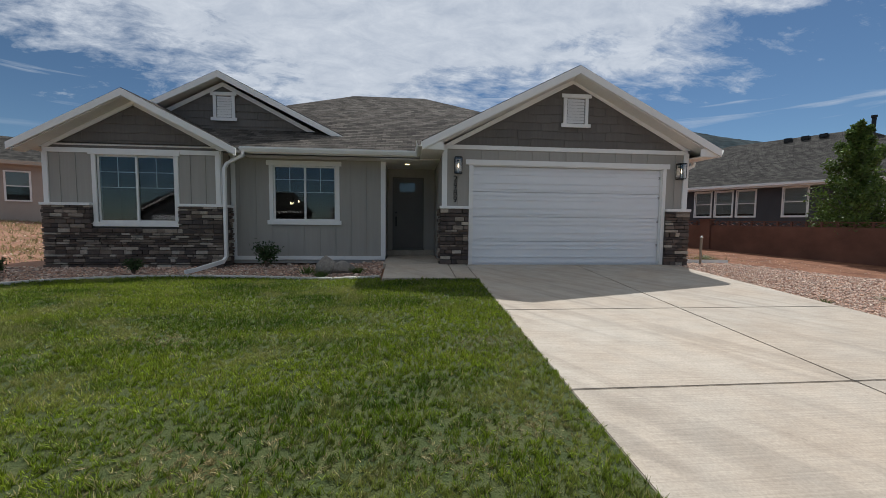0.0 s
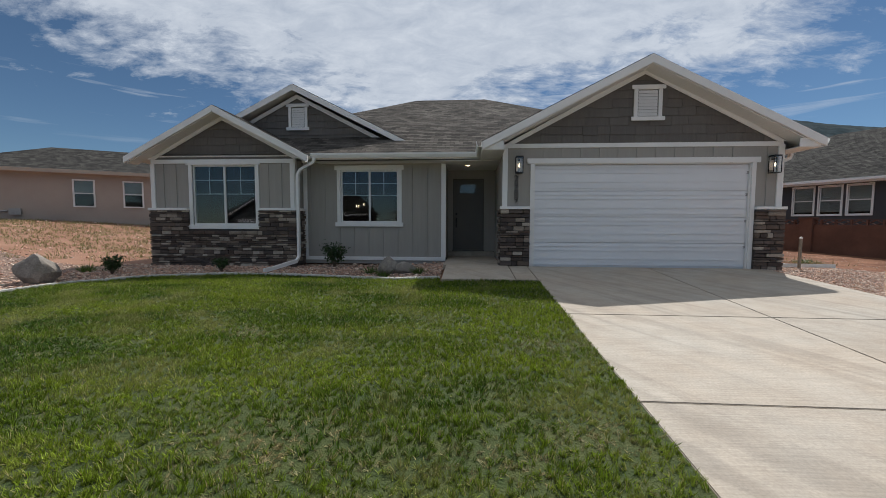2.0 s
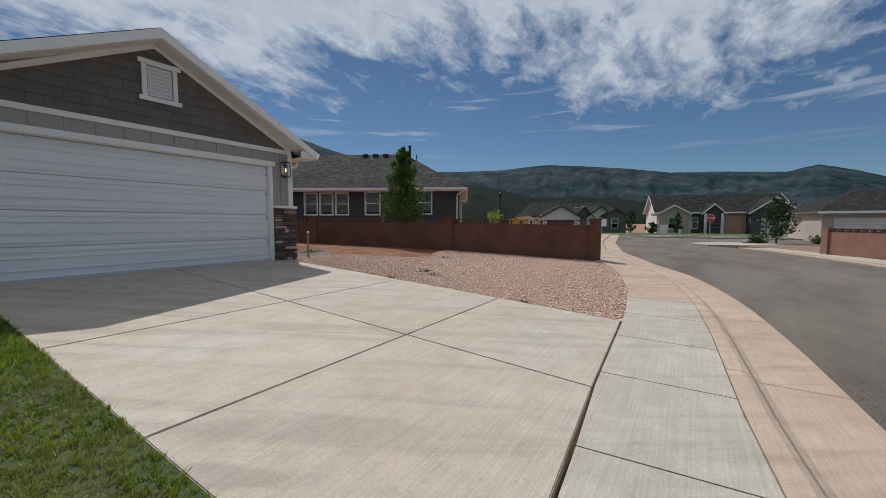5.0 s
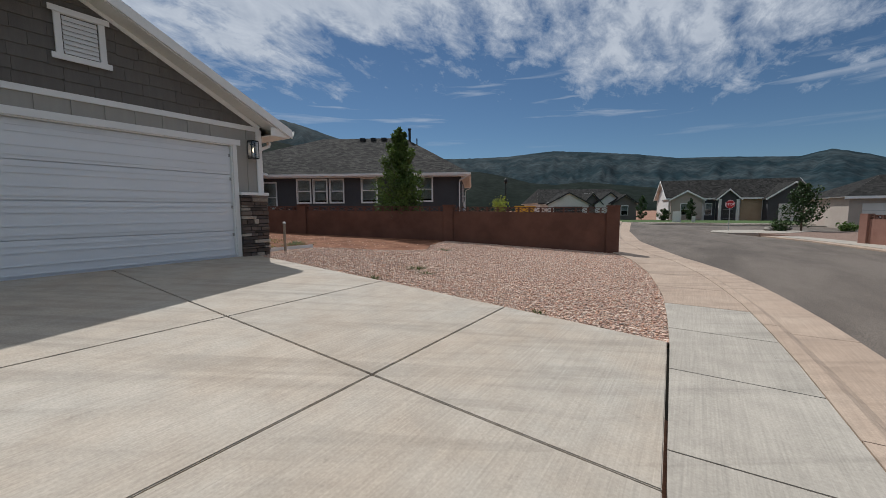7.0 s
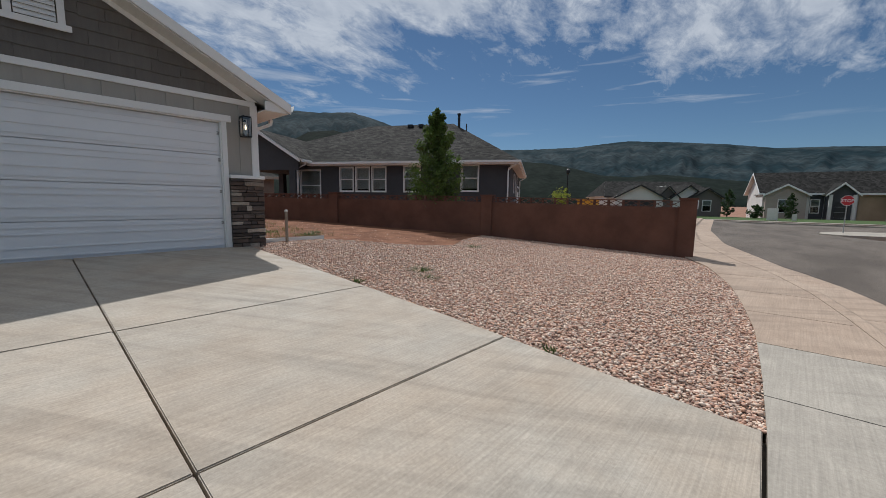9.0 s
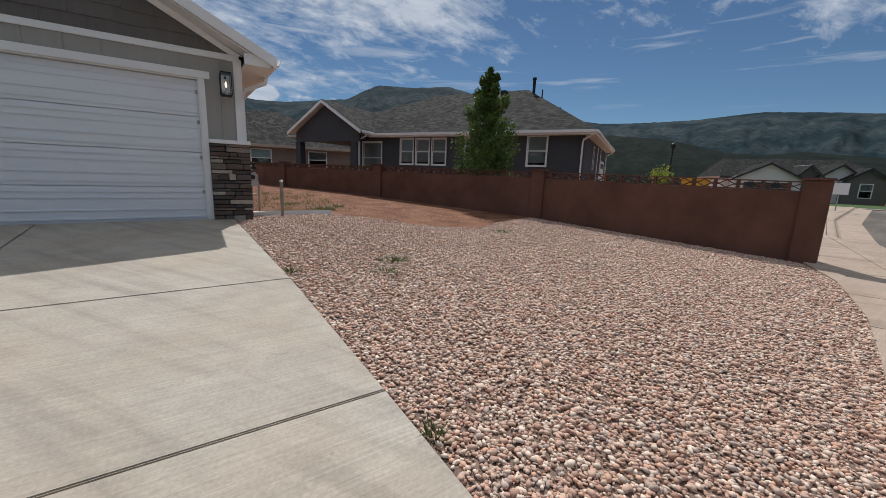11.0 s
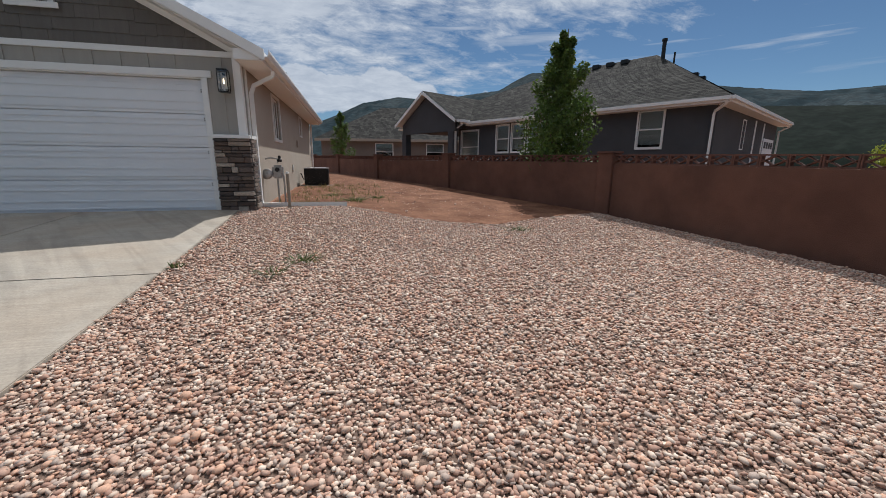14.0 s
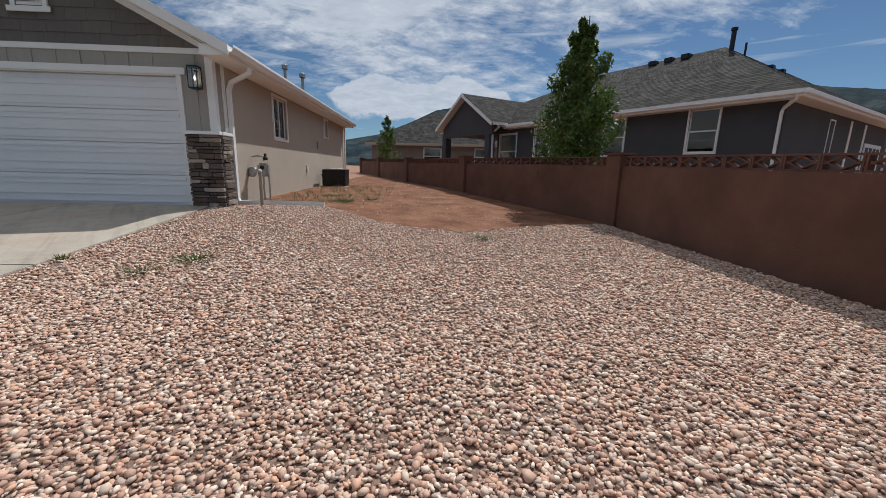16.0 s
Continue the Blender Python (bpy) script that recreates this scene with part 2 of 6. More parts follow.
M_STONE = hued(mat("ledge stone", (0.75, 0.75, 0.75), (1.1, 1.1, 1.1), 5, 0.85, bump=0.8, bscale=28, grain=0.25, gscale=60, rand=0.2),
               [(0.155, 0.118, 0.092), (0.085, 0.063, 0.052), (0.31, 0.255, 0.205), (0.125, 0.088, 0.068), (0.40, 0.345, 0.285), (0.11, 0.085, 0.072),
                (0.19, 0.148, 0.118), (0.065, 0.052, 0.047)])
M_SHINGLE = shingle_mat("grey brown shingles", (0.078, 0.070, 0.062), (0.106, 0.096, 0.084))
M_SHINGLE2 = shingle_mat("charcoal shingles", (0.044, 0.042, 0.038), (0.058, 0.055, 0.050))
M_SHINGLE3 = shingle_mat("dark grey shingles", (0.026, 0.025, 0.023), (0.034, 0.033, 0.031))
M_NSIDING = mat("charcoal stucco", (0.055, 0.056, 0.06), (0.07, 0.071, 0.075), 0.7, 0.9, bump=0.4, bscale=120)
M_TAN = mat("beige stucco", (0.395, 0.330, 0.278), (0.440, 0.379, 0.320), 0.5, 0.95, bump=0.4, bscale=120)
M_WHITEWALL = mat("off white stucco", (0.62, 0.60, 0.56), (0.68, 0.66, 0.62), 0.6, 0.95, bump=0.3, bscale=100)
M_BROWN = mat("brown stucco", (0.215, 0.175, 0.145), (0.25, 0.205, 0.17), 0.6, 0.95, bump=0.4, bscale=120)
M_TANLAP = mat("tan lap siding", (0.36, 0.26, 0.165), (0.42, 0.31, 0.20), 1, 0.8, bump=0.2)
M_DARKTRIM = mat("black trim", (0.025, 0.024, 0.024), (0.035, 0.034, 0.033), 2, 0.6)
M_DOORPAINT = mat("taupe door paint", (0.105, 0.098, 0.086), (0.118, 0.110, 0.097), 2, 0.5, grain=0.03)
# near-black so that rooms read unlit: indoor shade put into the colour
M_ROOMSHADE = mat("room wall with shade in its colour", (0.022, 0.021, 0.02), (0.035, 0.033, 0.03), 1, 0.9)
M_BLIND = mat("pale roller blind", (0.36, 0.38, 0.36), (0.42, 0.44, 0.42), 1, 0.8, stretch=(1, 1, 30))
M_BLACK = mat("black metal", (0.02, 0.02, 0.02), (0.03, 0.03, 0.03), 5, 0.4, metal=0.6)
M_STEEL = mat("galvanised steel", (0.34, 0.34, 0.33), (0.42, 0.42, 0.41), 9, 0.5, metal=0.7)
M_GLASS = glass_mat("window glass")
M_CLEAR = glass_mat("lantern glass", (0.95, 0.96, 0.96))
M_BULB = glow_mat("warm bulb", (1.0, 0.75, 0.45), 3)
M_CONC = concrete_mat("broom finished concrete", (0.405, 0.330, 0.250), (0.425, 0.385, 0.322))
M_WALKC = concrete_mat("sidewalk concrete", (0.350, 0.310, 0.255), (0.405, 0.362, 0.300))
M_CURB = concrete_mat("pinkish kerb concrete", (0.37, 0.27, 0.195), (0.425, 0.325, 0.243))
M_EDGE = concrete_mat("pale edging concrete", (0.48, 0.46, 0.42), (0.56, 0.54, 0.49))
M_JOINT = mat("dirty joint", (0.06, 0.05, 0.04), (0.10, 0.085, 0.065), 8, 0.95)
M_ASPHALT = mat("worn asphalt", (0.090, 0.071, 0.055), (0.150, 0.122, 0.097), 0.5, 0.9, bump=0.6, bscale=90, grain=0.42, gscale=55, stretch=(0.5, 1.3, 1), contrast=(0.38, 0.62))
M_SOIL = mat("red desert soil", (0.23, 0.108, 0.060), (0.32, 0.178, 0.112), 0.45, 0.97, bump=0.9, bscale=9, grain=0.22, gscale=45)
M_SIDESOIL = mat("damp red soil", (0.125, 0.052, 0.027), (0.255, 0.125, 0.072), 1.7, 0.97, bump=1.0, bscale=11, grain=0.3, gscale=30, spec=0.2)
M_GRAVELBED = mat("gravel fines", (0.15, 0.098, 0.072), (0.28, 0.185, 0.138), 18, 0.95, bump=1.0, bscale=45, grain=0.3, gscale=80)
PINKS = [(0.55, 0.345, 0.26), (0.65, 0.46, 0.35), (0.46, 0.27, 0.20), (0.71, 0.55, 0.44), (0.58, 0.37, 0.28), (0.48, 0.37, 0.31), (0.75, 0.61, 0.50), (0.60, 0.36, 0.25)]
M_PEBBLE = hued(mat("river pebbles", (0.9, 0.9, 0.9), (1.08, 1.08, 1.08), 12, 0.78, grain=0.12, gscale=120, rand=0.12), [(0.95 * a, 0.935 * b, 0.90 * c) for a, b, c in PINKS])
M_TURFSOIL = mat("lawn thatch", (0.035, 0.055, 0.010), (0.075, 0.085, 0.020), 6, 0.95, bump=0.9, bscale=60)
M_FENCE = mat("stained block wall", (0.112, 0.051, 0.033), (0.172, 0.080, 0.052), 1.4, 0.92, bump=0.5, bscale=120, grain=0.1)
M_FENCE2 = mat("stained screen block", (0.120, 0.054, 0.038), (0.155, 0.073, 0.051), 2, 0.92, bump=0.4, rand=0.1)
M_FARFENCE = mat("rose brick wall", (0.24, 0.115, 0.083), (0.29, 0.15, 0.11), 2, 0.92, bump=0.4)
M_BARK = mat("bark", (0.11, 0.075, 0.05), (0.17, 0.12, 0.085), 14, 0.95, bump=0.8, bscale=40, stretch=(1, 1, 0.3))
M_LEAF = foliage_mat("fresh green leaves", (0.068, 0.118, 0.022), (0.118, 0.178, 0.038))
M_LEAFDARK = foliage_mat("dark green leaves", (0.03, 0.06, 0.018), (0.05, 0.085, 0.026))
M_LEAFRED = foliage_mat("bronze leaves", (0.085, 0.055, 0.04), (0.06, 0.075, 0.035))
M_YELLOW = foliage_mat("lime leaves", (0.26, 0.32, 0.03), (0.34, 0.38, 0.05))
M_WEED = foliage_mat("weed leaves", (0.07, 0.11, 0.03), (0.12, 0.15, 0.05))
M_ROCK = mat("grey brown boulder", (0.17, 0.145, 0.12), (0.30, 0.265, 0.225), 4, 0.92, bump=1.0, bscale=14, grain=0.25, gscale=40)
M_REDROCK = mat("red boulder", (0.28, 0.155, 0.105), (0.36, 0.22, 0.16), 4, 0.92, bump=1.0, bscale=14)
M_WHITECAR = mat("white car paint", (0.75, 0.75, 0.75), (0.8, 0.8, 0.8), 2, 0.25, grain=0.01)
M_TYRE = mat("tyre rubber", (0.02, 0.02, 0.02), (0.03, 0.03, 0.03), 9, 0.85)
M_SIGNRED = mat("red sign sheet", (0.42, 0.02, 0.025), (0.46, 0.03, 0.03), 2, 0.45)
M_SIGNWHITE = mat("white sign sheet", (0.78, 0.78, 0.76), (0.8, 0.8, 0.79), 2, 0.45)
M_ORANGE = mat("yellow orange paint", (0.62, 0.33, 0.02), (0.66, 0.37, 0.03), 3, 0.5)
M_PLASTIC = mat("white plastic pipe", (0.70, 0.68, 0.63), (0.76, 0.74, 0.69), 5, 0.5)
M_WOODPOST = mat("weathered post", (0.24, 0.20, 0.15), (0.32, 0.27, 0.21), 9, 0.9, stretch=(6, 6, 0.5))
M_STRAW = foliage_mat("dry grass", (0.30, 0.24, 0.11), (0.22, 0.22, 0.09))
M_FARLAWN = mat("distant lawn", (0.04, 0.08, 0.014), (0.062, 0.105, 0.02), 3, 0.95, bump=0.8)


def grass_mat():
    m = mat("lawn grass", (0.058, 0.114, 0.006), (0.215, 0.278, 0.020), 1.0, 0.6, grain=0.55, gscale=22, rand=0.65, spec=0.3, contrast=(0.38, 0.62), stretch=(0.45, 1.5, 1))
    nt = m.node_tree
    N, L = nt.nodes.new, nt.links.new
    p = nt.nodes["Principled BSDF"]
    geo, dry = N("ShaderNodeNewGeometry"), N("ShaderNodeTexNoise")
    dry.inputs["Scale"].default_value, dry.inputs["Detail"].default_value = 1.1, 5
    L(geo.outputs["Position"], dry.inputs["Vector"])
    r = N("ShaderNodeMapRange")
    r.inputs[1].default_value, r.inputs[2].default_value, r.inputs[4].default_value = 0.54, 0.72, 0.65
    L(dry.outputs[0], r.inputs[0])
    old = p.inputs["Base Color"].links[0].from_socket
    mx = N("ShaderNodeMix")
    mx.data_type = "RGBA"
    mx.inputs[7].default_value = (0.36, 0.33, 0.12, 1)
    L(r.outputs[0], mx.inputs[0])
    L(old, mx.inputs[6])
    cmp = N("ShaderNodeMath")
    cmp.operation = "GREATER_THAN"
    cmp.inputs[1].default_value = 0.93
    L(geo.outputs["Random Per Island"], cmp.inputs[0])
    straw = N("ShaderNodeMix")
    straw.data_type = "RGBA"
    straw.inputs[7].default_value = (0.46, 0.40, 0.17, 1)
    L(cmp.outputs[0], straw.inputs[0])
    L(mx.outputs[2], straw.inputs[6])
    mx = straw
    L(mx.outputs[2], p.inputs["Base Color"])
    tr, ms = N("ShaderNodeBsdfTranslucent"), N("ShaderNodeMixShader")
    L(mx.outputs[2], tr.inputs[0])
    ms.inputs[0].default_value = 0.35
    L(p.outputs[0], ms.inputs[1])
    L(tr.outputs[0], ms.inputs[2])
    L(ms.outputs[0], nt.nodes["Material Output"].inputs[0])
    return m


M_GRASS = grass_mat()


# ---- geometry helpers ----
def box(x0, y0, z0, x1, y1, z1):
    v = [(x, y, z) for x in (x0, x1) for y in (y0, y1) for z in (z0, z1)]
    return v, [(0, 1, 3, 2), (4, 6, 7, 5), (0, 4, 5, 1), (2, 3, 7, 6), (0, 2, 6, 4), (1, 5, 7, 3)]


def ring(x0, x1, z0, z1, c, y0, y1):
    """A rectangular frame of width c in the x-z plane, one connected piece."""
    o = [(x0, z0), (x1, z0), (x1, z1), (x0, z1), (x0 + c, z0 + c), (x1 - c, z0 + c), (x1 - c, z1 - c), (x0 + c, z1 - c)]
    v = [(a, y0, b) for a, b in o] + [(a, y1, b) for a, b in o]
    f = []
    for k in range(4):
        n = (k + 1) % 4
        f += [(k, n, n + 4, k + 4), (k + 8, k + 12, n + 12, n + 8), (k, k + 8, n + 8, n), (k + 4, n + 4, n + 12, k + 12)]
    return v, f


def join(*geos):
    vs, fs = [], []
    for v, f in geos:
        n = len(vs)
        vs += [tuple(p) for p in v]
        fs += [tuple(i + n for i in q) for q in f]
    return vs, fs


def moved(geo, m):
    return [tuple(m @ Vector(p)) for p in geo[0]], geo[1]


def prism(poly, depth_axis, d0, d1):
    """A flat outline of (a, b) pairs pushed along an axis: "y": (x, z) outline, "x": (y, z), "z": (x, y)."""
    def at(a, b, d):
        return {"y": (a, d, b), "x": (d, a, b), "z": (a, b, d)}[depth_axis]
    n = len(poly)
    v = [at(a, b, d0) for a, b in poly] + [at(a, b, d1) for a, b in poly]
    f = [tuple(range(n)), tuple(range(2 * n - 1, n - 1, -1))]
    f += [(i, i + n, (i + 1) % n + n, (i + 1) % n) for i in range(n)]
    return v, f


def tube(points, radius, sides=8, radii=None, square=False):
    """A pipe along points; square: a rectangular section of radius = (half width, half depth)."""
    pts = [Vector(p) for p in points]
    vs, fs = [], []
    ref = Vector((0.31, 0.22, 0.93)).normalized() if not square else Vector((1, 0, 0))
    for i, p in enumerate(pts):
        d = (pts[min(i + 1, len(pts) - 1)] - pts[max(i - 1, 0)]).normalized()
        a = d.cross(ref)
        if a.length < 0.05:
            a = d.cross(Vector((0, 1, 0)))
        a.normalize()
        b = d.cross(a).normalized()
        r = radii[i] if radii else radius
        if square:
            offs = [(-1, -1), (1, -1), (1, 1), (-1, 1)]
            vs += [tuple(p + a * r[0] * s + b * r[1] * t) for s, t in offs]
        else:
            vs += [tuple(p + (a * math.cos(k * math.tau / sides) + b * math.sin(k * math.tau / sides)) * r) for k in range(sides)]
    n = 4 if square else sides
    for i in range(len(pts) - 1):
        fs += [(i * n + k, i * n + (k + 1) % n, (i + 1) * n + (k + 1) % n, (i + 1) * n + k) for k in range(n)]
    fs += [tuple(range(n - 1, -1, -1)), tuple(range((len(pts) - 1) * n, len(pts) * n))]
    return vs, fs


def lathe(profile, sides=16, at=(0, 0, 0)):
    vs, fs = [], []
    for r, z in profile:
        vs += [(at[0] + r * math.cos(k * math.tau / sides), at[1] + r * math.sin(k * math.tau / sides), at[2] + z) for k in range(sides)]
    for i in range(len(profile) - 1):
        fs += [(i * sides + k, i * sides + (k + 1) % sides, (i + 1) * sides + (k + 1) % sides, (i + 1) * sides + k) for k in range(sides)]
    fs += [tuple(range(sides - 1, -1, -1)), tuple(range((len(profile) - 1) * sides, len(profile) * sides))]
    return vs, fs


def mesh_of(name, geo, material, bevel=0.0, smooth=False):
    me = bpy.data.meshes.new(name)
    me.from_pydata(geo[0], [], geo[1])
    bm = bmesh.new()
    bm.from_mesh(me)
    bmesh.ops.recalc_face_normals(bm, faces=bm.faces)
    if bevel:
        bmesh.ops.bevel(bm, geom=bm.edges[:], offset=bevel, segments=2, affect="EDGES", clamp_overlap=True)
    bm.to_mesh(me)
    bm.free()
    if smooth:
        me.polygons.foreach_set("use_smooth", [True] * len(me.polygons))
    me.materials.append(material)
    return me


def part(name, geo, material, parent, label="", bevel=0.0, smooth=False):
    ob = new(name, mesh_of(name, geo, material, bevel, smooth))
    ob.parent = parent
    return tagged(ob, label) if label else ob


def piece(name, mesh, parent, m):
    ob = new(name, mesh)
    ob.parent = parent
    ob.matrix_basis = m
    return ob


def thing(name, label, category, m=Matrix(), group="", kind=""):
    ob = new(name)
    ob.empty_display_size = 0.2
    ob.matrix_basis = m
    return tagged(ob, label, category, group, kind)


def solo(name, geo, material, label, category, group="", kind="", bevel=0.0, smooth=False):
    ob = new(name, mesh_of(name, geo, material, bevel, smooth))
    return tagged(ob, label, category, group, kind)


def fast_mesh(name, verts, tris, material, smooth=False):
    me = bpy.data.meshes.new(name)
    me.vertices.add(len(verts))
    me.vertices.foreach_set("co", np.asarray(verts, np.float32).ravel())
    me.loops.add(tris.size)
    me.loops.foreach_set("vertex_index", np.asarray(tris, np.int32).ravel())
    me.polygons.add(len(tris))
    me.polygons.foreach_set("loop_start", np.arange(0, tris.size, tris.shape[1], dtype=np.int32))
    me.update(calc_edges=True)
    me.validate()
    if smooth:
        me.polygons.foreach_set("use_smooth", np.ones(len(me.polygons), bool))
    me.materials.append(material)
    return me


def roof_plane(name, a, b, c, d, material, parent, course=0.145, label=""):
    """Shingle courses from the eave a-b up to c-d (c above b, d above a; d may equal c): each course laps the one below."""
    a, b, c, d = map(Vector, (a, b, c, d))
    nrm = (b - a).cross(d - a if (d - a).length > 0.01 else c - a).normalized()
    if nrm.z < 0:
        nrm = -nrm
    along = (b - a).normalized()
    height = ((c + d) / 2 - a)
    height = (height - along * height.dot(along)).length
    n = max(2, int(height / course))
    vs, fs, uv = [], [], []
    rows = []
    for i in range(n):
        rows += [(i / n, 0.008, i), ((i + 1) / n, 0.004, i + 1)]
    for t, h, j in rows:
        vs += [tuple(a.lerp(d, t) + nrm * h), tuple(b.lerp(c, t) + nrm * h)]
    for k in range(len(rows) - 1):
        fs.append((2 * k, 2 * k + 1, 2 * k + 3, 2 * k + 2))
        step = k % 2
        v0 = rows[k][2] * course + (-0.004 if step else 0.004)
        v1 = rows[k + 1][2] * course + (0.0 if step else -0.004)
        for e, w in ((2 * k, v0), (2 * k + 1, v0), (2 * k + 3, v1), (2 * k + 2, v1)):
            uv.append(((Vector(vs[e]) - a).dot(along), w * 0.145 / course))
    me = bpy.data.meshes.new(name)
    me.from_pydata(vs, [], fs)
    layer = me.uv_layers.new(name="UVMap")
    for k, w in enumerate(uv):
        layer.data[k].uv = w
    me.materials.append(material)
    ob = new(name, me)
    ob.parent = parent
    if label:
        tagged(ob, label)
    under = [p - nrm * 0.02 for p in (a, b, c, d)]
    under2 = [p - nrm * 0.10 for p in (a, b, c, d)]
    deck = [tuple(p) for p in under + under2], [(0, 1, 2, 3), (7, 6, 5, 4), (0, 4, 5, 1), (1, 5, 6, 2), (2, 6, 7, 3), (3, 7, 4, 0)]
    part("roof_deck", deck, M_SOFFIT, parent)
    return ob


# ---- ground, road, drive ----
EDGE_X = [-60, -10, -3, 1.5, 2.85, 5.5, 6.8, 8.2, 9.5, 11.1, 13.0, 14.2, 19, 26, 40]
EDGE_Y = [-9.6, -9.0, -8.7, -8.44, -8.33, -8.21, -8.11, -7.97, -7.75, -7.42, -6.8, -6.1, -4.3, -2.9, -1.2]
FENCE = [Vector((14.35, -6.08, 0)), Vector((13.5, -0.1, 0)), Vector((11.0, 5.75, 0)), Vector((8.8, 11.5, 0)), Vector((6.75, 17.5, 0)), Vector((4.7, 23.3, 0))]
FENCE_TOP = [1.08, 1.17, 1.23, 1.27, 1.37, 1.45]


def street_edge(x):
    return np.interp(x, EDGE_X, EDGE_Y)


def smooth01(t):
    t = np.clip(t, 0, 1)
    return t * t * (3 - 2 * t)


def ground_z(x, y):
    x, y = np.asarray(x, float), np.asarray(y, float)
    z = -0.03 + np.where(y < 0, 0.07 * np.maximum(y, -8.4), 0.015 * np.minimum(y, 24))
    z = z - 0.17 * smooth01((-1 - x) / 2.5) * np.clip(1 + np.minimum(y, 0) / 7, 0, 1)
    z = z - 0.20 * smooth01((x - 6) / 6) * np.clip(1 - np.abs(y) / 7, 0, 1)
    far = np.hypot(x, y)
    blend = smooth01((far - 34) / 26)
    z = z + (-0.9 - z) * blend
    z = z + (1.2 + 1.0 * blend) * smooth01((-12 - x) / 16) * smooth01((y + 5) / 12)
    return np.where(y < street_edge(x) - 0.12, np.minimum(z, -1.0), z)


def sheet(xs, ys, lift):
    gx, gy = np.meshgrid(xs, ys)
    gz = ground_z(gx, gy) + lift
    v = np.stack([gx, gy, gz], -1).reshape(-1, 3)
    nx = len(xs)
    i = (np.arange(len(ys) - 1)[:, None] * nx + np.arange(nx - 1)).ravel()
    return v, np.stack([i, i + 1, i + nx + 1, i + nx], -1)


far_steps = 30 * 1.16 ** np.arange(1, 34)
axis = np.concatenate([-far_steps[::-1], np.arange(-30, 30.01, 0.4), far_steps])
v, f = sheet(axis, axis, 0.0)
near = (np.abs(v[:, 0]) < 30) & (np.abs(v[:, 1]) < 34)
bumps = np.array([noise.noise(Vector(p) * 0.8) * 0.03 + noise.noise(Vector(p) * 2.7) * 0.015 if k else 0.0 for p, k in zip(v.tolist(), near)])
soil_area = near & ((v[:, 1] > 1.5) | (v[:, 0] < -12))
v[:, 2] += np.where(soil_area, bumps, -0.02)
tagged(new("ground", fast_mesh("ground", v, f, M_SOIL, True)), "bare red desert soil reaching the horizon", "ground", kind="structure")


def inside(poly, x, y):
    c = np.zeros(np.shape(x), bool)
    for (x0, y0), (x1, y1) in zip(poly, poly[1:] + poly[:1]):
        cond = ((y0 > y) != (y1 > y)) & (x < (x1 - x0) * (y - y0) / (y1 - y0 + 1e-12) + x0)
        c ^= cond
    return c


def patch(name, poly, lift, material, label, category, step=0.3):
    """A sheet of ground cover inside an outline, following the lie of the land."""
    bm = bmesh.new()
    vs = [bm.verts.new((x, y, 0)) for x, y in poly]
    bm.faces.new(vs)
    xs, ys = [p[0] for p in poly], [p[1] for p in poly]
    for k in np.arange(min(xs) + step, max(xs), step * 2):
        bmesh.ops.bisect_plane(bm, geom=bm.verts[:] + bm.edges[:] + bm.faces[:], plane_co=(k, 0, 0), plane_no=(1, 0, 0))
    for k in np.arange(min(ys) + step, max(ys), step * 2):
        bmesh.ops.bisect_plane(bm, geom=bm.verts[:] + bm.edges[:] + bm.faces[:], plane_co=(0, k, 0), plane_no=(0, 1, 0))
    for q in bm.verts:
        q.co.z = float(ground_z(q.co.x, q.co.y)) + lift
    bmesh.ops.recalc_face_normals(bm, faces=bm.faces)
    me = bpy.data.meshes.new(name)
    bm.to_mesh(me)
    bm.free()
    me.materials.append(material)
    return tagged(new(name, me), label, category, kind="structure")


EDGING = [(-2.0, -1.2), (-3.0, -1.0), (-4.4, -0.76), (-5.7, -0.6), (-7.3, -0.6), (-8.7, -1.05), (-9.8, -1.95), (-10.25, -3.1), (-10.3, -4.6), (-10.0, -6.2), (-9.5, -7.6), (-9.0, -8.9)]
LAWN = [(-0.016, -1.64), (-1.95, -1.64)] + EDGING + [(-3, -8.72), (-0.016, -8.55)]
BED = EDGING[:8] + [(-11.2, -2.6), (-11.2, 1.0), (-10.1, 1.05), (-6.1, 1.05), (-6.1, 1.45), (-2.05, 1.45)]
GRAVEL = [(5.37, 0.05), (5.75, 0.3), (7.2, 0.75), (7.9, 0.1), (8.7, -0.75), (9.4, -1.15), (10.3, -1.3), (11.5, -0.6), (12.4, -0.3), (13.3, -0.1), (14.2, -6.1), (13.0, -6.82), (11.1, -7.44), (9.5, -7.77), (8.2, -7.99), (6.8, -8.13), (5.56, -8.22), (5.54, -6.0), (5.5, -3.7), (5.44, -1.7)]
LEFTGRAVEL = EDGING[7:] + [(-12, -9.15), (-24, -9.3), (-26, 2.5), (-18, 3.0), (-13.5, 1.2), (-11.3, 0.4), (-11.2, -2.6)]
patch("lawn", LAWN, 0.034, M_TURFSOIL, "mown green lawn thatch with a few dry spots", "lawn")
patch("planting_bed", BED, 0.015, M_GRAVELBED, "brown gravel planting bed along the house wall", "planting bed")
patch("gravel_bed", GRAVEL, 0.015, M_GRAVELBED, "pinkish river pebble bed beside the drive", "gravel bed")
patch("gravel_bed", LEFTGRAVEL, 0.015, M_GRAVELBED, "tan pebble bed past the lawn edging", "gravel bed", step=0.6)

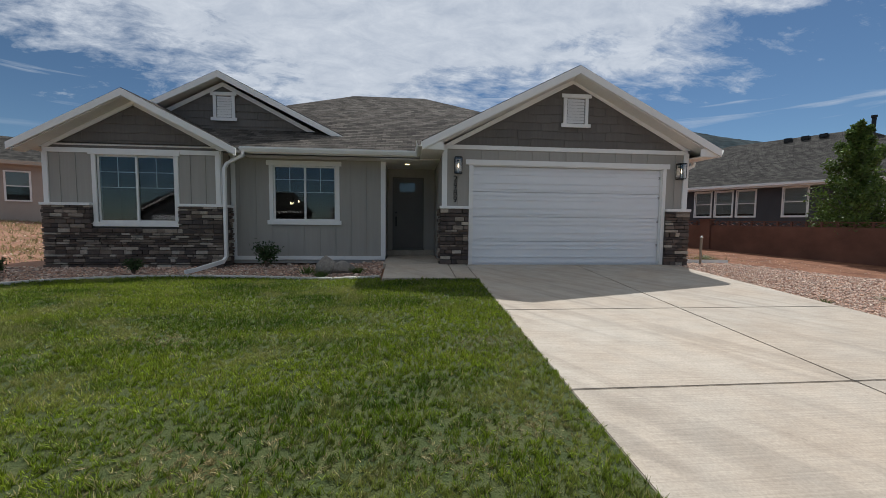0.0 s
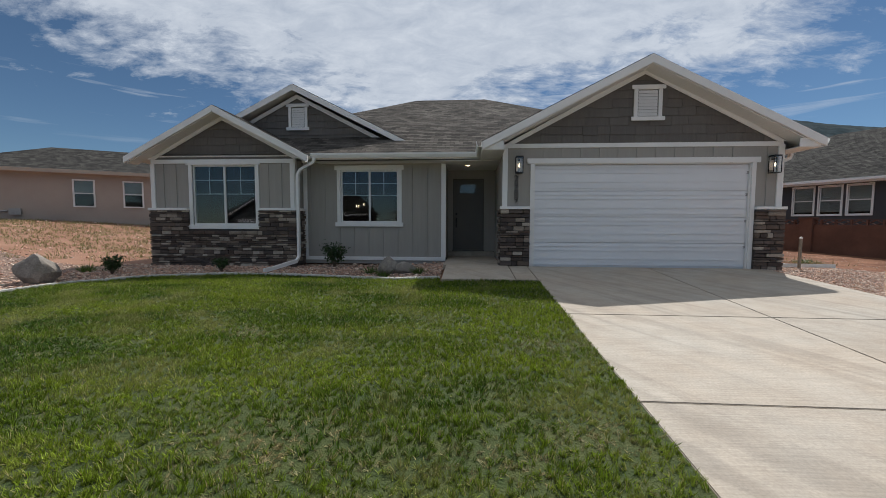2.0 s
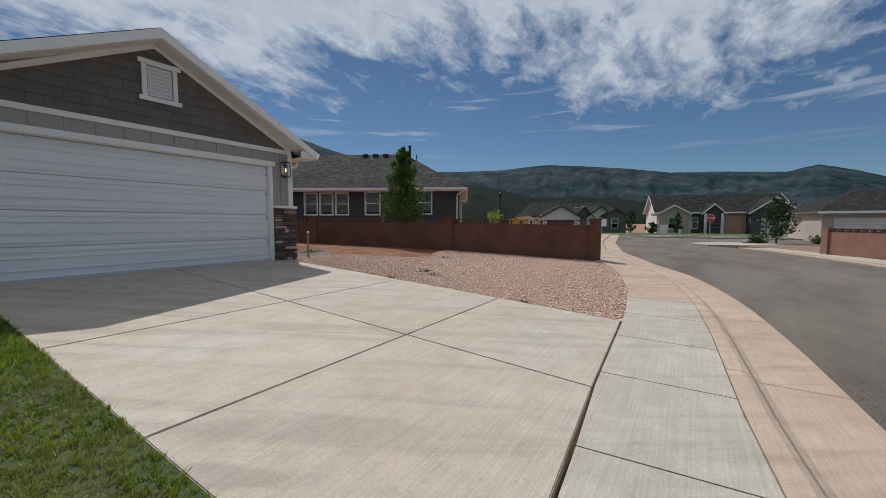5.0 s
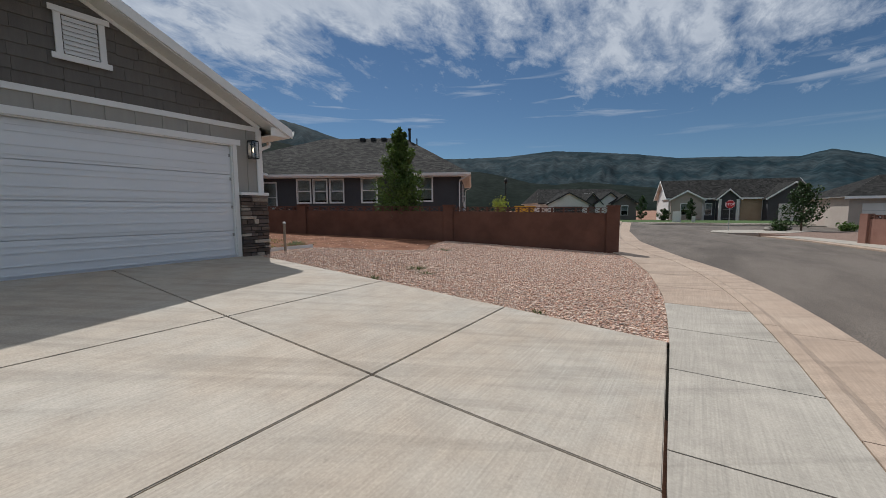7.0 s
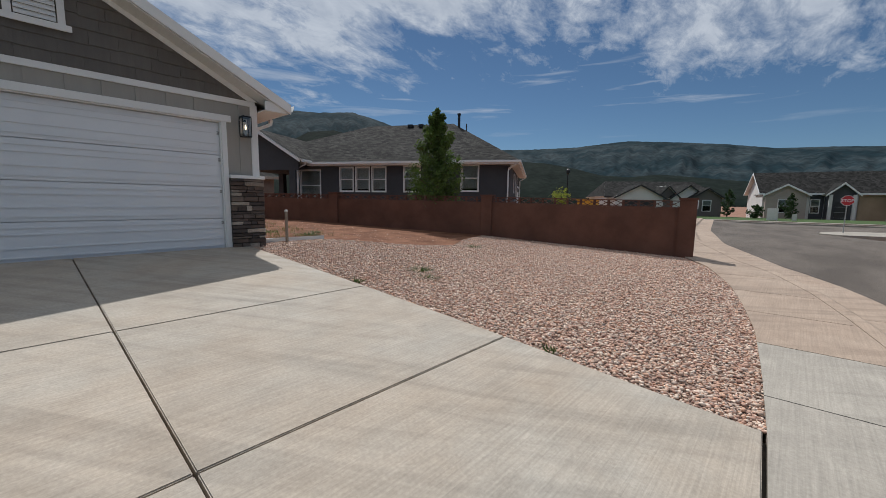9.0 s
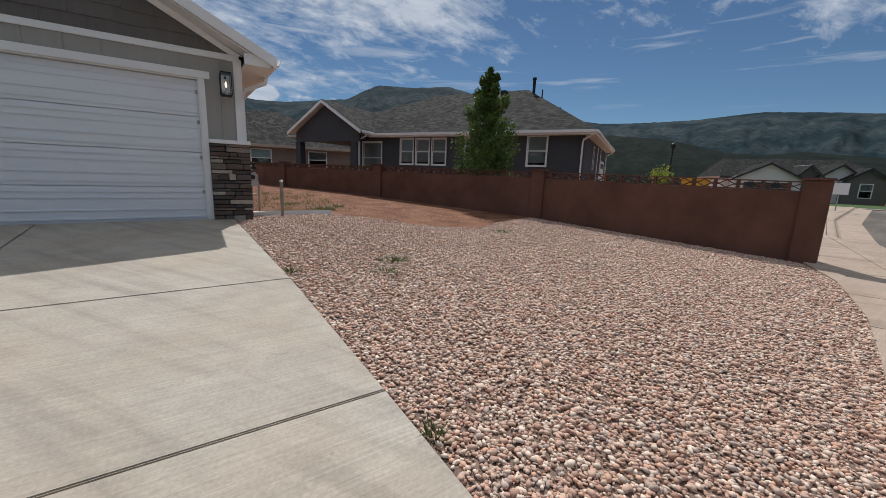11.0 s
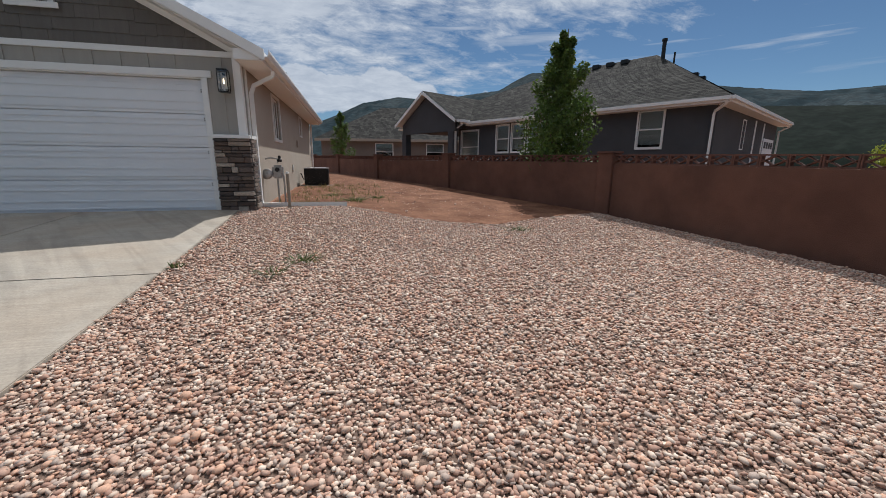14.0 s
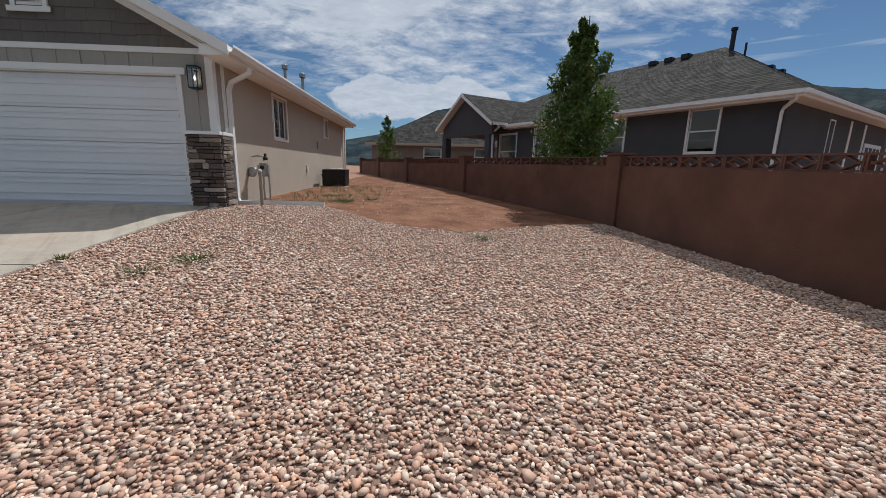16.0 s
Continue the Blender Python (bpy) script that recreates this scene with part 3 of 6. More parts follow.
patch("side_yard", [(5.7, 0.32), (7.2, 0.78), (7.9, 0.13), (8.7, -0.72), (9.4, -1.12), (10.3, -1.27), (11.5, -0.57), (12.4, -0.27), (13.3, -0.05), (10.85, 5.7), (8.65, 11.4), (6.6, 17.4), (5.7, 17.4)], 0.024, M_SIDESOIL, "damp red-brown soil strip beside the house wall", "soil", step=0.5)

# driveway slabs with open joints
driveway = thing("driveway", "pale broom-finished concrete driveway with dirty joints", "driveway", kind="structure")


def drive_slab(x0, x1, y0, y1, parent=driveway, name="slab", z=lambda x, y: 0.07 * min(y, 0) + 0.012, material=M_CONC, gap=0.0075):
    x0, x1, y0, y1 = x0 + gap, x1 - gap, y0 + gap, y1 - gap
    ends = [y0, y0] if y0 > -8 else [float(street_edge(x0)) + 0.014, float(street_edge(x1)) + 0.014]
    xa, xb = (float(np.interp(q, (-6, -3.7, 0), (0, 0.03, 0.17))) if parent is driveway and x1 > 5 else 0.0 for q in (ends[1], y1))
    top = [(x, y, z(x, y)) for x, y in ((x0, ends[0]), (x1 - xa, ends[1]), (x1 - xb, y1), (x0, y1))]
    return part(name, (top + [(x, y, zz - 0.12) for x, y, zz in top], [(0, 1, 2, 3), (7, 6, 5, 4), (0, 4, 5, 1), (1, 5, 6, 2), (2, 6, 7, 3), (3, 7, 4, 0)]), material, parent, bevel=0.007)


for x0, x1 in ((-0.02, 2.74), (2.74, 5.54)):
    for y0, y1 in ((-3.76, 0.0), (-6.12, -3.76), (-8.24, -6.12)):
        drive_slab(x0, x1, y0, y1)
part("joint_filler", ([(-0.02, -8.55, -0.66), (5.52, -8.24, -0.64), (5.33, 0, -0.03), (-0.02, 0, -0.03)], [(0, 1, 2, 3)]), M_JOINT, driveway)
# entry walk
walkway = thing("entry_walk", "grey concrete walk and porch slab to the door", "walkway", kind="structure")
flat = lambda x, y: 0.03 + 0.07 * min(y, 0)
drive_slab(-1.95, -0.46, -1.62, 0.0, walkway, z=flat)
drive_slab(-0.46, -0.03, -1.62, -0.08, walkway, z=flat)
drive_slab(-2.03, -0.62, 0.0, 2.8, walkway, z=flat)

# curved sidewalk, kerb and road
sidewalk = thing("sidewalk", "curved concrete sidewalk of short slabs", "sidewalk", kind="structure")
kerb = thing("kerb", "pinkish rolled concrete kerb and gutter", "kerb", kind="structure")


def edge_frame(x):
    p = Vector((x, float(street_edge(x)), 0))
    d = Vector((0.3, float(street_edge(x + 0.3)) - p.y, 0)).normalized()
    return p, Vector((d.y, -d.x, 0))


def strip(parent, name, x0, x1, profile, material, steps=4, bevel=0.006):
    """A length of kerb or walk: profile of (distance from the inner edge, drop)."""
    vs, fs = [], []
    n = len(profile)
    for k in range(steps + 1):
        p, out = edge_frame(x0 + (x1 - x0) * k / steps)
        z = 0.07 * max(p.y, -8.4) + 0.012
        for o, dz in profile:
            q = p + out * o
            vs.append((q.x, q.y, z + dz))
    for k in range(steps):
        for j in range(n):
            fs.append((k * n + j, k * n + (j + 1) % n, (k + 1) * n + (j + 1) % n, (k + 1) * n + j))
    fs += [tuple(range(n)), tuple(range(steps * n, (steps + 1) * n))[::-1]]
    part(name, (vs, fs), material, parent, bevel=0.0)


x = -14.82
while x < 38:
    run = 1.5
    strip(sidewalk, "slab", x + 0.008, x + run - 0.008, [(0.012, 0.0), (1.15, -0.025), (1.15, -0.14), (0.012, -0.12)], M_CURB if x > 7.6 else M_WALKC)
    x += run
x = -14.0
while x < 38:
    strip(kerb, "kerb_stone", x + 0.006, x + 2.994, [(1.162, -0.024), (1.32, -0.026), (1.37, -0.045), (1.42, -0.10), (1.48, -0.122), (2.15, -0.135), (2.15, -0.3), (1.162, -0.3)], M_CURB, 6)
    x += 3.0
FAR_X = [-60, -14, 0, 10, 16.6, 22.5, 27.1, 31.0, 34.5, 39.0]
FAR_Y = [-21.5, -21, -19.6, -17.6, -16.1, -14.6, -13.4, -11.8, -9.9, -12.5]
vs, fs = [], []
rx = np.linspace(-40, 39, 90)
for xx in rx:
    p, out = edge_frame(xx)
    q = p + out * 2.14
    z0 = 0.07 * max(p.y, -8.4) - 0.122
    yf = float(np.interp(q.x, FAR_X, FAR_Y))
    for k in range(6):
        t = k / 5
        vs.append((q.x, q.y + (yf - q.y) * t, z0 + (-0.72 - z0) * min(1, t * 1.6) + 0.05 * math.sin(t * math.pi)))
for i in range(len(rx) - 1):
    for k in range(5):
        fs.append((i * 6 + k, i * 6 + k + 1, (i + 1) * 6 + k + 1, (i + 1) * 6 + k))
n = len(vs)
vs += [(38.8, -60, -0.73), (50, -60, -0.73), (50, 60, -0.73), (38.8, 60, -0.73)]
fs.append((n, n + 1, n + 2, n + 3))
solo("road", (vs, fs), M_ASPHALT, "worn grey-brown asphalt road with patches", "road", kind="structure", smooth=True)
solo("manhole_cover", lathe([(0.0, 0), (0.36, 0.0), (0.36, 0.012), (0.0, 0.012)], 24, (16.2, -9.6, -0.62)), M_STEEL, "round iron manhole cover in the asphalt", "manhole cover")
# land over the road: walk, kerb and gravel
farland = thing("far_pavement", "pale concrete walk across the road", "sidewalk", kind="structure")
for i in range(len(FAR_X) - 4):
    i += 1
    if i + 1 >= len(FAR_X) - 1:
        break
    a, b = Vector((FAR_X[i], FAR_Y[i], -0.66)), Vector((FAR_X[i + 1], FAR_Y[i + 1], -0.66))
    for w0, w1, z, m, nm in ((0.0, 0.5, -0.66, M_CURB, "kerb_stone"), (0.5, 1.9, -0.64, M_WALKC, "slab")):
        q = [a + Vector((0, -w0, 0)), b + Vector((0, -w0, 0)), b + Vector((0, -w1, 0)), a + Vector((0, -w1, 0))]
        part(nm, ([(p.x, p.y, z) for p in q] + [(p.x, p.y, -1) for p in q], [(0, 1, 2, 3), (0, 4, 5, 1), (1, 5, 6, 2), (2, 6, 7, 3), (3, 7, 4, 0), (7, 6, 5, 4)]), m, farland)
far_pts = [(xx, yy - 1.9) for xx, yy in zip(FAR_X[:-1], FAR_Y[:-1])]
solo("far_yard", prism([(-60, -90)] + far_pts + [(38.5, -13), (38.5, -90)], "z", -1.2, -0.65), M_GRAVELBED, "tan gravel yards across the road", "yard", kind="structure")
solo("corner_ramp", prism([(33.6, -10.3), (34.6, -9.3), (36.6, -9.5), (38.2, -10.6), (39.2, -12.6), (39.2, -16.0), (34.4, -13.4)], "z", -1.2, -0.63), M_WALKC, "pale concrete ramp at the street corner", "sidewalk", kind="structure")
solo("far_walk", join(box(50, -60, -1, 50.6, 60, -0.6), box(52.4, -60, -1, 53.9, 60, -0.56)), M_WALKC, "kerb and walk along the cross street", "sidewalk", kind="structure")
solo("far_lawn", box(53.9, -24, -1, 66, 9, -0.54), M_FARLAWN, "green lawns before the distant houses", "lawn", kind="structure")


# concrete edging blocks along the lawn
edging = thing("lawn_edging", "pale curved concrete lawn edging", "edging", kind="structure")
for (xa, ya), (xb, yb) in zip(EDGING, EDGING[1:]):
    a, b = Vector((xa, ya, 0)), Vector((xb, yb, 0))
    n = max(1, round((b - a).length / 0.6))
    for k in range(n):
        p, q = a.lerp(b, k / n), a.lerp(b, (k + 1) / n)
        d = (q - p).normalized()
        o = Vector((-d.y, d.x, 0)) * 0.075
        p, q = p + d * 0.006, q - d * 0.006
        zt = [float(ground_z(w.x, w.y)) for w in (p, q)]
        g = [(*(p - o).xy, zt[0] + 0.075), (*(q - o).xy, zt[1] + 0.075), (*(q + o).xy, zt[1] + 0.075), (*(p + o).xy, zt[0] + 0.075)]
        part("edging_block", (g + [(u[0], u[1], u[2] - 0.2) for u in g], [(0, 1, 2, 3), (7, 6, 5, 4), (0, 4, 5, 1), (1, 5, 6, 2), (2, 6, 7, 3), (3, 7, 4, 0)]), M_EDGE, edging, bevel=0.015)


# ---- the house ----
house = thing("house", "single-storey greige house with stone wainscot and white trim", "house")


def holed_wall(x0, x1, z0, z1, y0, y1, holes):
    """A wall in the x-z plane with rectangular holes (x0, x1, z0, z1)."""
    xs = sorted({x0, x1, *[h[k] for h in holes for k in (0, 1)]})
    zs = sorted({z0, z1, *[h[k] for h in holes for k in (2, 3)]})
    nx, nz = len(xs), len(zs)

    def solid(i, k):
        if not (0 <= i < nx - 1 and 0 <= k < nz - 1):
            return False
        mx, mz = (xs[i] + xs[i + 1]) / 2, (zs[k] + zs[k + 1]) / 2
        return not any(h[0] < mx < h[1] and h[2] < mz < h[3] for h in holes)

    vs = [(x, y, z) for y in (y0, y1) for z in zs for x in xs]
    at = lambda i, k, back: back * nx * nz + k * nx + i
    fs = []
    for i in range(nx - 1):
        for k in range(nz - 1):
            if not solid(i, k):
                continue
            fs += [(at(i, k, 0), at(i + 1, k, 0), at(i + 1, k + 1, 0), at(i, k + 1, 0)), (at(i, k + 1, 1), at(i + 1, k + 1, 1), at(i + 1, k, 1), at(i, k, 1))]
            for di, dk, p, q in ((-1, 0, (i, k + 1), (i, k)), (1, 0, (i + 1, k), (i + 1, k + 1)), (0, -1, (i, k), (i + 1, k)), (0, 1, (i + 1, k + 1), (i, k + 1))):
                if not solid(i + di, k + dk):
                    fs.append((at(*p, 0), at(*p, 1), at(*q, 1), at(*q, 0)))
    used = sorted({n for f in fs for n in f})
    slot = {n: m for m, n in enumerate(used)}
    return [vs[n] for n in used], [tuple(slot[n] for n in f) for f in fs]


FACING_X = Matrix(((0, -1, 0, 0), (1, 0, 0, 0), (0, 0, 1, 0), (0, 0, 0, 1)))


def window(parent, x0, x1, z0, z1, y=0.0, m=Matrix(), casing=0.1, grids=True, blind=False, hung=False, head=True, trim=None, room=True, name="window"):
    """A window whose casing's outline is given, set in a wall whose face is at y, looking to -y; m turns it elsewhere."""
    trim = trim or M_TRIM
    c = casing
    gx0, gx1, gz0, gz1 = x0 + c, x1 - c, z0 + c, z1 - c
    casing_geo = ring(x0, x1, z0, z1, c, y - 0.03, y + 0.02)
    w = part(name, moved(casing_geo, m), trim, parent, bevel=0.004)
    if head:
        part("head_trim", moved(box(x0 - 0.06, y - 0.045, gz1 - 0.003, x1 + 0.06, y - 0.031, z1 + 0.02), m), trim, w, bevel=0.004)
        part("sill", moved(box(x0 - 0.05, y - 0.055, z0 - 0.01, x1 + 0.05, y - 0.031, gz0 + 0.003), m), trim, w, bevel=0.004)
    s = 0.045
    mid = (gx0 + gx1) / 2
    halves = [(gx0, gx1, gz0, (gz0 + gz1) / 2 + 0.02), (gx0, gx1, (gz0 + gz1) / 2 - 0.02, gz1)] if hung else [(gx0, mid + 0.02, gz0, gz1), (mid - 0.02, gx1, gz0, gz1)]
    for k, (a, b, lo, hi) in enumerate(halves):
        yy = y + 0.022 + 0.022 * k
        frame_geo = ring(a, b, lo, hi, s, yy, yy + 0.03)
        part("sash", moved(frame_geo, m), trim, w)
        part("pane", moved(box(a + s - 0.005, yy + 0.012, lo + s - 0.005, b - s + 0.005, yy + 0.018, hi - s + 0.005), m), M_GLASS, w)
        if grids:
            for zz in (hi - (hi - lo) * 0.25, hi - (hi - lo) * 0.48):
                part("muntin", moved(box(a + s, yy + 0.019, zz - 0.008, b - s, yy + 0.026, zz + 0.008), m), trim, w)
            part("muntin", moved(box((a + b) / 2 - 0.008, yy + 0.0195, hi - (hi - lo) * 0.48, (a + b) / 2 + 0.008, yy + 0.0265, hi - s), m), trim, w)
    if blind:
        part("blind", moved(box(gx0 + 0.02, y + 0.09, gz0 + (gz1 - gz0) * 0.1, gx1 - 0.02, y + 0.095, gz1), m), M_BLIND, w)
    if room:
        # added closed box behind the glass; its near-black colour stands for indoor shade
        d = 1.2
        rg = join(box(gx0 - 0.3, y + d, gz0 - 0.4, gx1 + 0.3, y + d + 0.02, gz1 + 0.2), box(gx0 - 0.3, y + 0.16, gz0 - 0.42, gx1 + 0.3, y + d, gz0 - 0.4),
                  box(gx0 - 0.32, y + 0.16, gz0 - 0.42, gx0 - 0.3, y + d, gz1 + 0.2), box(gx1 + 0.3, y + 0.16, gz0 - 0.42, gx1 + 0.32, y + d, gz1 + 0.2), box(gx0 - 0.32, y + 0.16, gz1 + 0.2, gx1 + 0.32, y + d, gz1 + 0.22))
        part("room_shade", moved(rg, m), M_ROOMSHADE, w)
    return w


def gable_shakes(parent, xc, z_base, z_top, slope, y, course=0.20, seed=1, left=None):
    """Staggered shake panels filling a gable triangle whose rakes fall from (xc, z_top)."""
    r = random.Random(seed)
    zb = z_base
    left = left or slope
    backing = prism([(xc - (z_top - z_base) / left, z_base), (xc + (z_top - z_base) / slope, z_base), (xc, z_top)], "y", y, y + 0.1)
    g = part("gable_wall", backing, M_SHAKE, parent, "dark taupe shake-sided gable")
    while zb < z_top - 0.05:
        zt = min(zb + course, z_top)
        half_b, half_t = (z_top - zb) / slope, max((z_top - zt) / slope, 0.0)
        lb, lt = half_b * slope / left, half_t * slope / left
        x = xc - lb - r.uniform(0, 0.3)
        while x < xc + half_b:
            w = r.uniform(0.28, 0.62)
            a, b = max(x, xc - lb), min(x + w - 0.004, xc + half_b)
            at, bt = min(max(a, xc - lt), xc + half_t), min(max(b, xc - lt), xc + half_t)
            if b - a > 0.02:
                low = zb - (r.choice((0, 0.012, 0.024)) if zb > z_base else 0)
                v = [(a, y - 0.024, low), (b, y - 0.024, low), (bt, y - 0.006, zt), (at, y - 0.006, zt), (a, y, low), (b, y, low), (bt, y, zt), (at, y, zt)]
                part("shake", (v, [(0, 1, 2, 3), (0, 4, 5, 1), (1, 5, 6, 2), (3, 7, 4, 0), (2, 6, 7, 3), (4, 7, 6, 5)]), M_SHAKE, g)
            x += w
        zb = zt
    return g


def rake_boards(parent, xc, half, z_eave, z_apex, y0, y1, depth=0.2, material=None):
    material = material or M_TRIM
    for s in (-1, 1):
        poly = [(xc, z_apex), (xc + s * half, z_eave), (xc + s * half, z_eave - depth), (xc, z_apex - depth)]
        part("rake_board", prism(poly, "y", y0, y1), material, parent, bevel=0.004)


def gable_vent(parent, xc, z0, z1, w, y):
    v = part("gable_vent", ring(xc - w / 2, xc + w / 2, z0, z1, 0.085, y - 0.04, y), M_TRIM, parent, bevel=0.004)
    part("head_trim", box(xc - w / 2 - 0.06, y - 0.06, z1 - 0.08, xc + w / 2 + 0.06, y - 0.041, z1 + 0.01), M_TRIM, v, bevel=0.004)
    part("sill", box(xc - w / 2 - 0.06, y - 0.06, z0 - 0.01, xc + w / 2 + 0.06, y - 0.041, z0 + 0.08), M_TRIM, v, bevel=0.004)
    n = 8
    for k in range(n):
        zz = z0 + 0.1 + (z1 - z0 - 0.2) * k / n
        h = (z1 - z0 - 0.2) / n
        g = ([(xc - w / 2 + 0.1, y - 0.035, zz), (xc + w / 2 - 0.1, y - 0.035, zz), (xc + w / 2 - 0.1, y - 0.008, zz + h), (xc - w / 2 + 0.1, y - 0.008, zz + h)], [(0, 1, 2, 3)])
        g = join(g, ([(a, b + 0.008, c - 0.002) for a, b, c in g[0]], [(3, 2, 1, 0)]))
        part("slat", g, M_TRIM, v)


STONE_MESHES = []
rs = random.Random(5)
for k in range(10):
    bm = bmesh.new()
    bmesh.ops.create_cube(bm, size=1)
    bmesh.ops.bevel(bm, geom=bm.edges[:], offset=0.09, segments=1, affect="EDGES")
    for q in bm.verts:
        q.co += Vector((rs.uniform(-1, 1) * 0.02, rs.uniform(-1, 1) * 0.10, rs.uniform(-1, 1) * 0.05))
    me = bpy.data.meshes.new("stone")
    bm.to_mesh(me)
    bm.free()
    me.materials.append(M_STONE)
    STONE_MESHES.append(me)


def stone_wainscot(x0, x1, z0, z1, y, m=Matrix(), holes=(), seed=0):
    r = random.Random(seed)
    backing = part("stone_veneer", moved(holed_wall(x0, x1, z0, z1, y - 0.035, y, [(a, b, max(c, z0), min(d, z1)) for a, b, c, d in holes]), m), M_MORTAR, house, "brown and grey ledge stone veneer")
    z = z0
    while z < z1 - 0.02:
        h = min(r.choice((0.05, 0.06, 0.075, 0.09, 0.11)), z1 - z)
        if z1 - z - h < 0.05:
            h = z1 - z
        spans = [(x0, x1)]
        for hx0, hx1, hz0, hz1 in holes:
            if z + h > hz0 + 0.01 and z < hz1:
                spans = [(x0, hx0), (hx1, x1)]
        for a, b in spans:
            x = a
            while x < b - 0.01:
                w = min(r.uniform(0.11, 0.36), b - x)
                if b - x - w < 0.1:
                    w = b - x
                d = r.uniform(0.05, 0.085)
                mat4 = m @ Matrix.LocRotScale((x + w / 2, y - 0.03 - d / 2, z + h / 2), None, (w - 0.012, d, h - 0.012))
                piece("stone", r.choice(STONE_MESHES), backing, mat4)
                x += w
        z += h


# garage front
part("front_wall", holed_wall(-0.6, 5.6, -0.1, 2.86, 0.0, 0.15, [(0.12, 4.96, -0.1, 2.42)]), M_SIDING, house, "greige board and batten garage wall", bevel=0)
for xb in (-0.22, 5.3):
    part("batten", box(xb - 0.02, -0.018, 1.42, xb + 0.02, 0.0, 2.80), M_SIDING, house)
for k in range(11):
    xb = 0.35 + k * 0.42
    part("batten", box(xb - 0.02, -0.018, 2.545, xb + 0.02, 0.0, 2.80), M_SIDING, house)
part("door_casing", box(0.03, -0.03, -0.03, 0.12, 0.0, 2.42), M_TRIM, house, bevel=0.004)
part("door_casing", box(4.96, -0.03, -0.03, 5.05, 0.0, 2.42), M_TRIM, house, bevel=0.004)
part("door_casing", box(-0.05, -0.042, 2.42, 5.13, 0.0, 2.54), M_TRIM, house, bevel=0.004)
part("door_stop", join(box(0.12, 0.0, -0.03, 0.14, 0.15, 2.42), box(4.94, 0.0, -0.03, 4.96, 0.15, 2.42), box(0.14, 0.0, 2.40, 4.94, 0.15, 2.42)), M_TRIM, house)
garage_door = part("garage_door", box(0.14, 0.10, -0.02, 4.94, 0.13, 2.40), M_GARAGE, house, "closed white ribbed steel garage door")
for k in range(4):
    z0, z1 = -0.015 + k * 0.603, -0.015 + (k + 1) * 0.603 - 0.012
    sec = part("door_panel", box(0.14, 0.062, z0, 4.94, 0.10, z1), M_GARAGE, garage_door, bevel=0.006)
    for a, b in ((0.06, 0.085), (0.20, 0.225), (0.40, 0.425), (0.50, 0.52)):
        part("rib", box(0.15, 0.050, z0 + a, 4.93, 0.064, z0 + b), M_GARAGE, garage_door, bevel=0.004)
for zz in (0.5, 1.1, 1.7, 2.2):
    part("hinge", box(4.90, 0.05, zz - 0.03, 4.94, 0.062, zz + 0.03), M_STEEL, garage_door)
part("band_board", box(-0.6, -0.03, 2.78, 5.6, 0.0, 2.88), M_TRIM, house, bevel=0.004)
for xa, xb in ((-0.62, -0.50), (5.50, 5.62)):
    part("corner_board", box(xa, -0.032, 1.40, xb, 0.0, 2.78), M_TRIM, house, bevel=0.004)
part("corner_board", box(5.60, -0.03, 1.40, 5.632, 0.09, 2.82), M_TRIM, house)
part("corner_board", box(5.60, 0.30, 1.40, 5.632, 0.40, 2.82), M_TRIM, house)
for xa, xb in ((-0.68, 0.03), (5.05, 5.70)):
    part("stone_cap", box(xa, -0.12, 1.36, xb, 0.0, 1.425), M_TRIM, house, bevel=0.006)
part("stone_cap", box(5.60, 0.0, 1.36, 5.71, 0.42, 1.425), M_TRIM, house, bevel=0.006)
stone_wainscot(-0.66, 0.03, -0.12, 1.36, 0.0, seed=11)
stone_wainscot(5.05, 5.69, -0.12, 1.36, 0.0, seed=12)
stone_wainscot(0.0, 0.36, -0.12, 1.36, -5.60, FACING_X, seed=13)
stone_wainscot(-0.36, 0.0, -0.12, 1.36, -0.60, Matrix.Rotation(radians(-90), 4, "Z"), seed=14)
gable_shakes(house, 2.55, 2.88, 4.52, 0.528, -0.005, seed=3)
gable_vent(house, 2.62, 3.37, 4.14, 0.62, -0.03)
rake_boards(house, 2.52, 3.62, 2.86, 4.67, -0.47, -0.42, 0.18)
for s in (-1, 1):
    part("frieze_board", prism([(2.55, 4.52), (2.55 + s * 3.1, 2.88), (2.55 + s * 2.9, 2.88), (2.55, 4.40)], "y", -0.05, -0.026), M_TRIM, house)
for cx, half, apex, eave, y0, y1 in ((2.52, 3.56, 4.50, 2.70, -0.42, -0.02),):
    for s in (-1, 1):
        part("rake_soffit", prism([(cx, apex), (cx + s * half, eave), (cx + s * half, eave - 0.02), (cx, apex - 0.02)], "y", y0, y1), M_SOFFIT, house)
# side, back and inner walls
SIDE_HOLES = [(2.93, 3.88, 1.53, 2.58), (8.15, 8.70, 1.95, 2.60)]
part("side_wall", moved(holed_wall(0.15, 12.0, -0.15, 2.8, -5.60, -5.45, SIDE_HOLES), FACING_X), M_STUCCO, house, "taupe stucco side wall")
part("side_panel", box(5.60, 0.09, 1.42, 5.612, 0.30, 2.8), M_SIDING, house)
part("foundation", box(5.58, 0.4, -0.2, 5.595, 12.0, 0.12), M_WALKC, house)
window(house, 2.86, 3.95, 1.46, 2.65, -5.60, FACING_X, casing=0.07, grids=False, head=False)
window(house, 8.09, 8.76, 1.89, 2.66, -5.60, FACING_X, casing=0.06, grids=False, head=False)
part("back_wall", box(-10.1, 11.9, -0.2, 5.45, 12.0, 2.8), M_STUCCO, house)
part("left_wall", box(-10.18, 1.15, -0.3, -10.08, 11.9, 2.8), M_STUCCO, house)
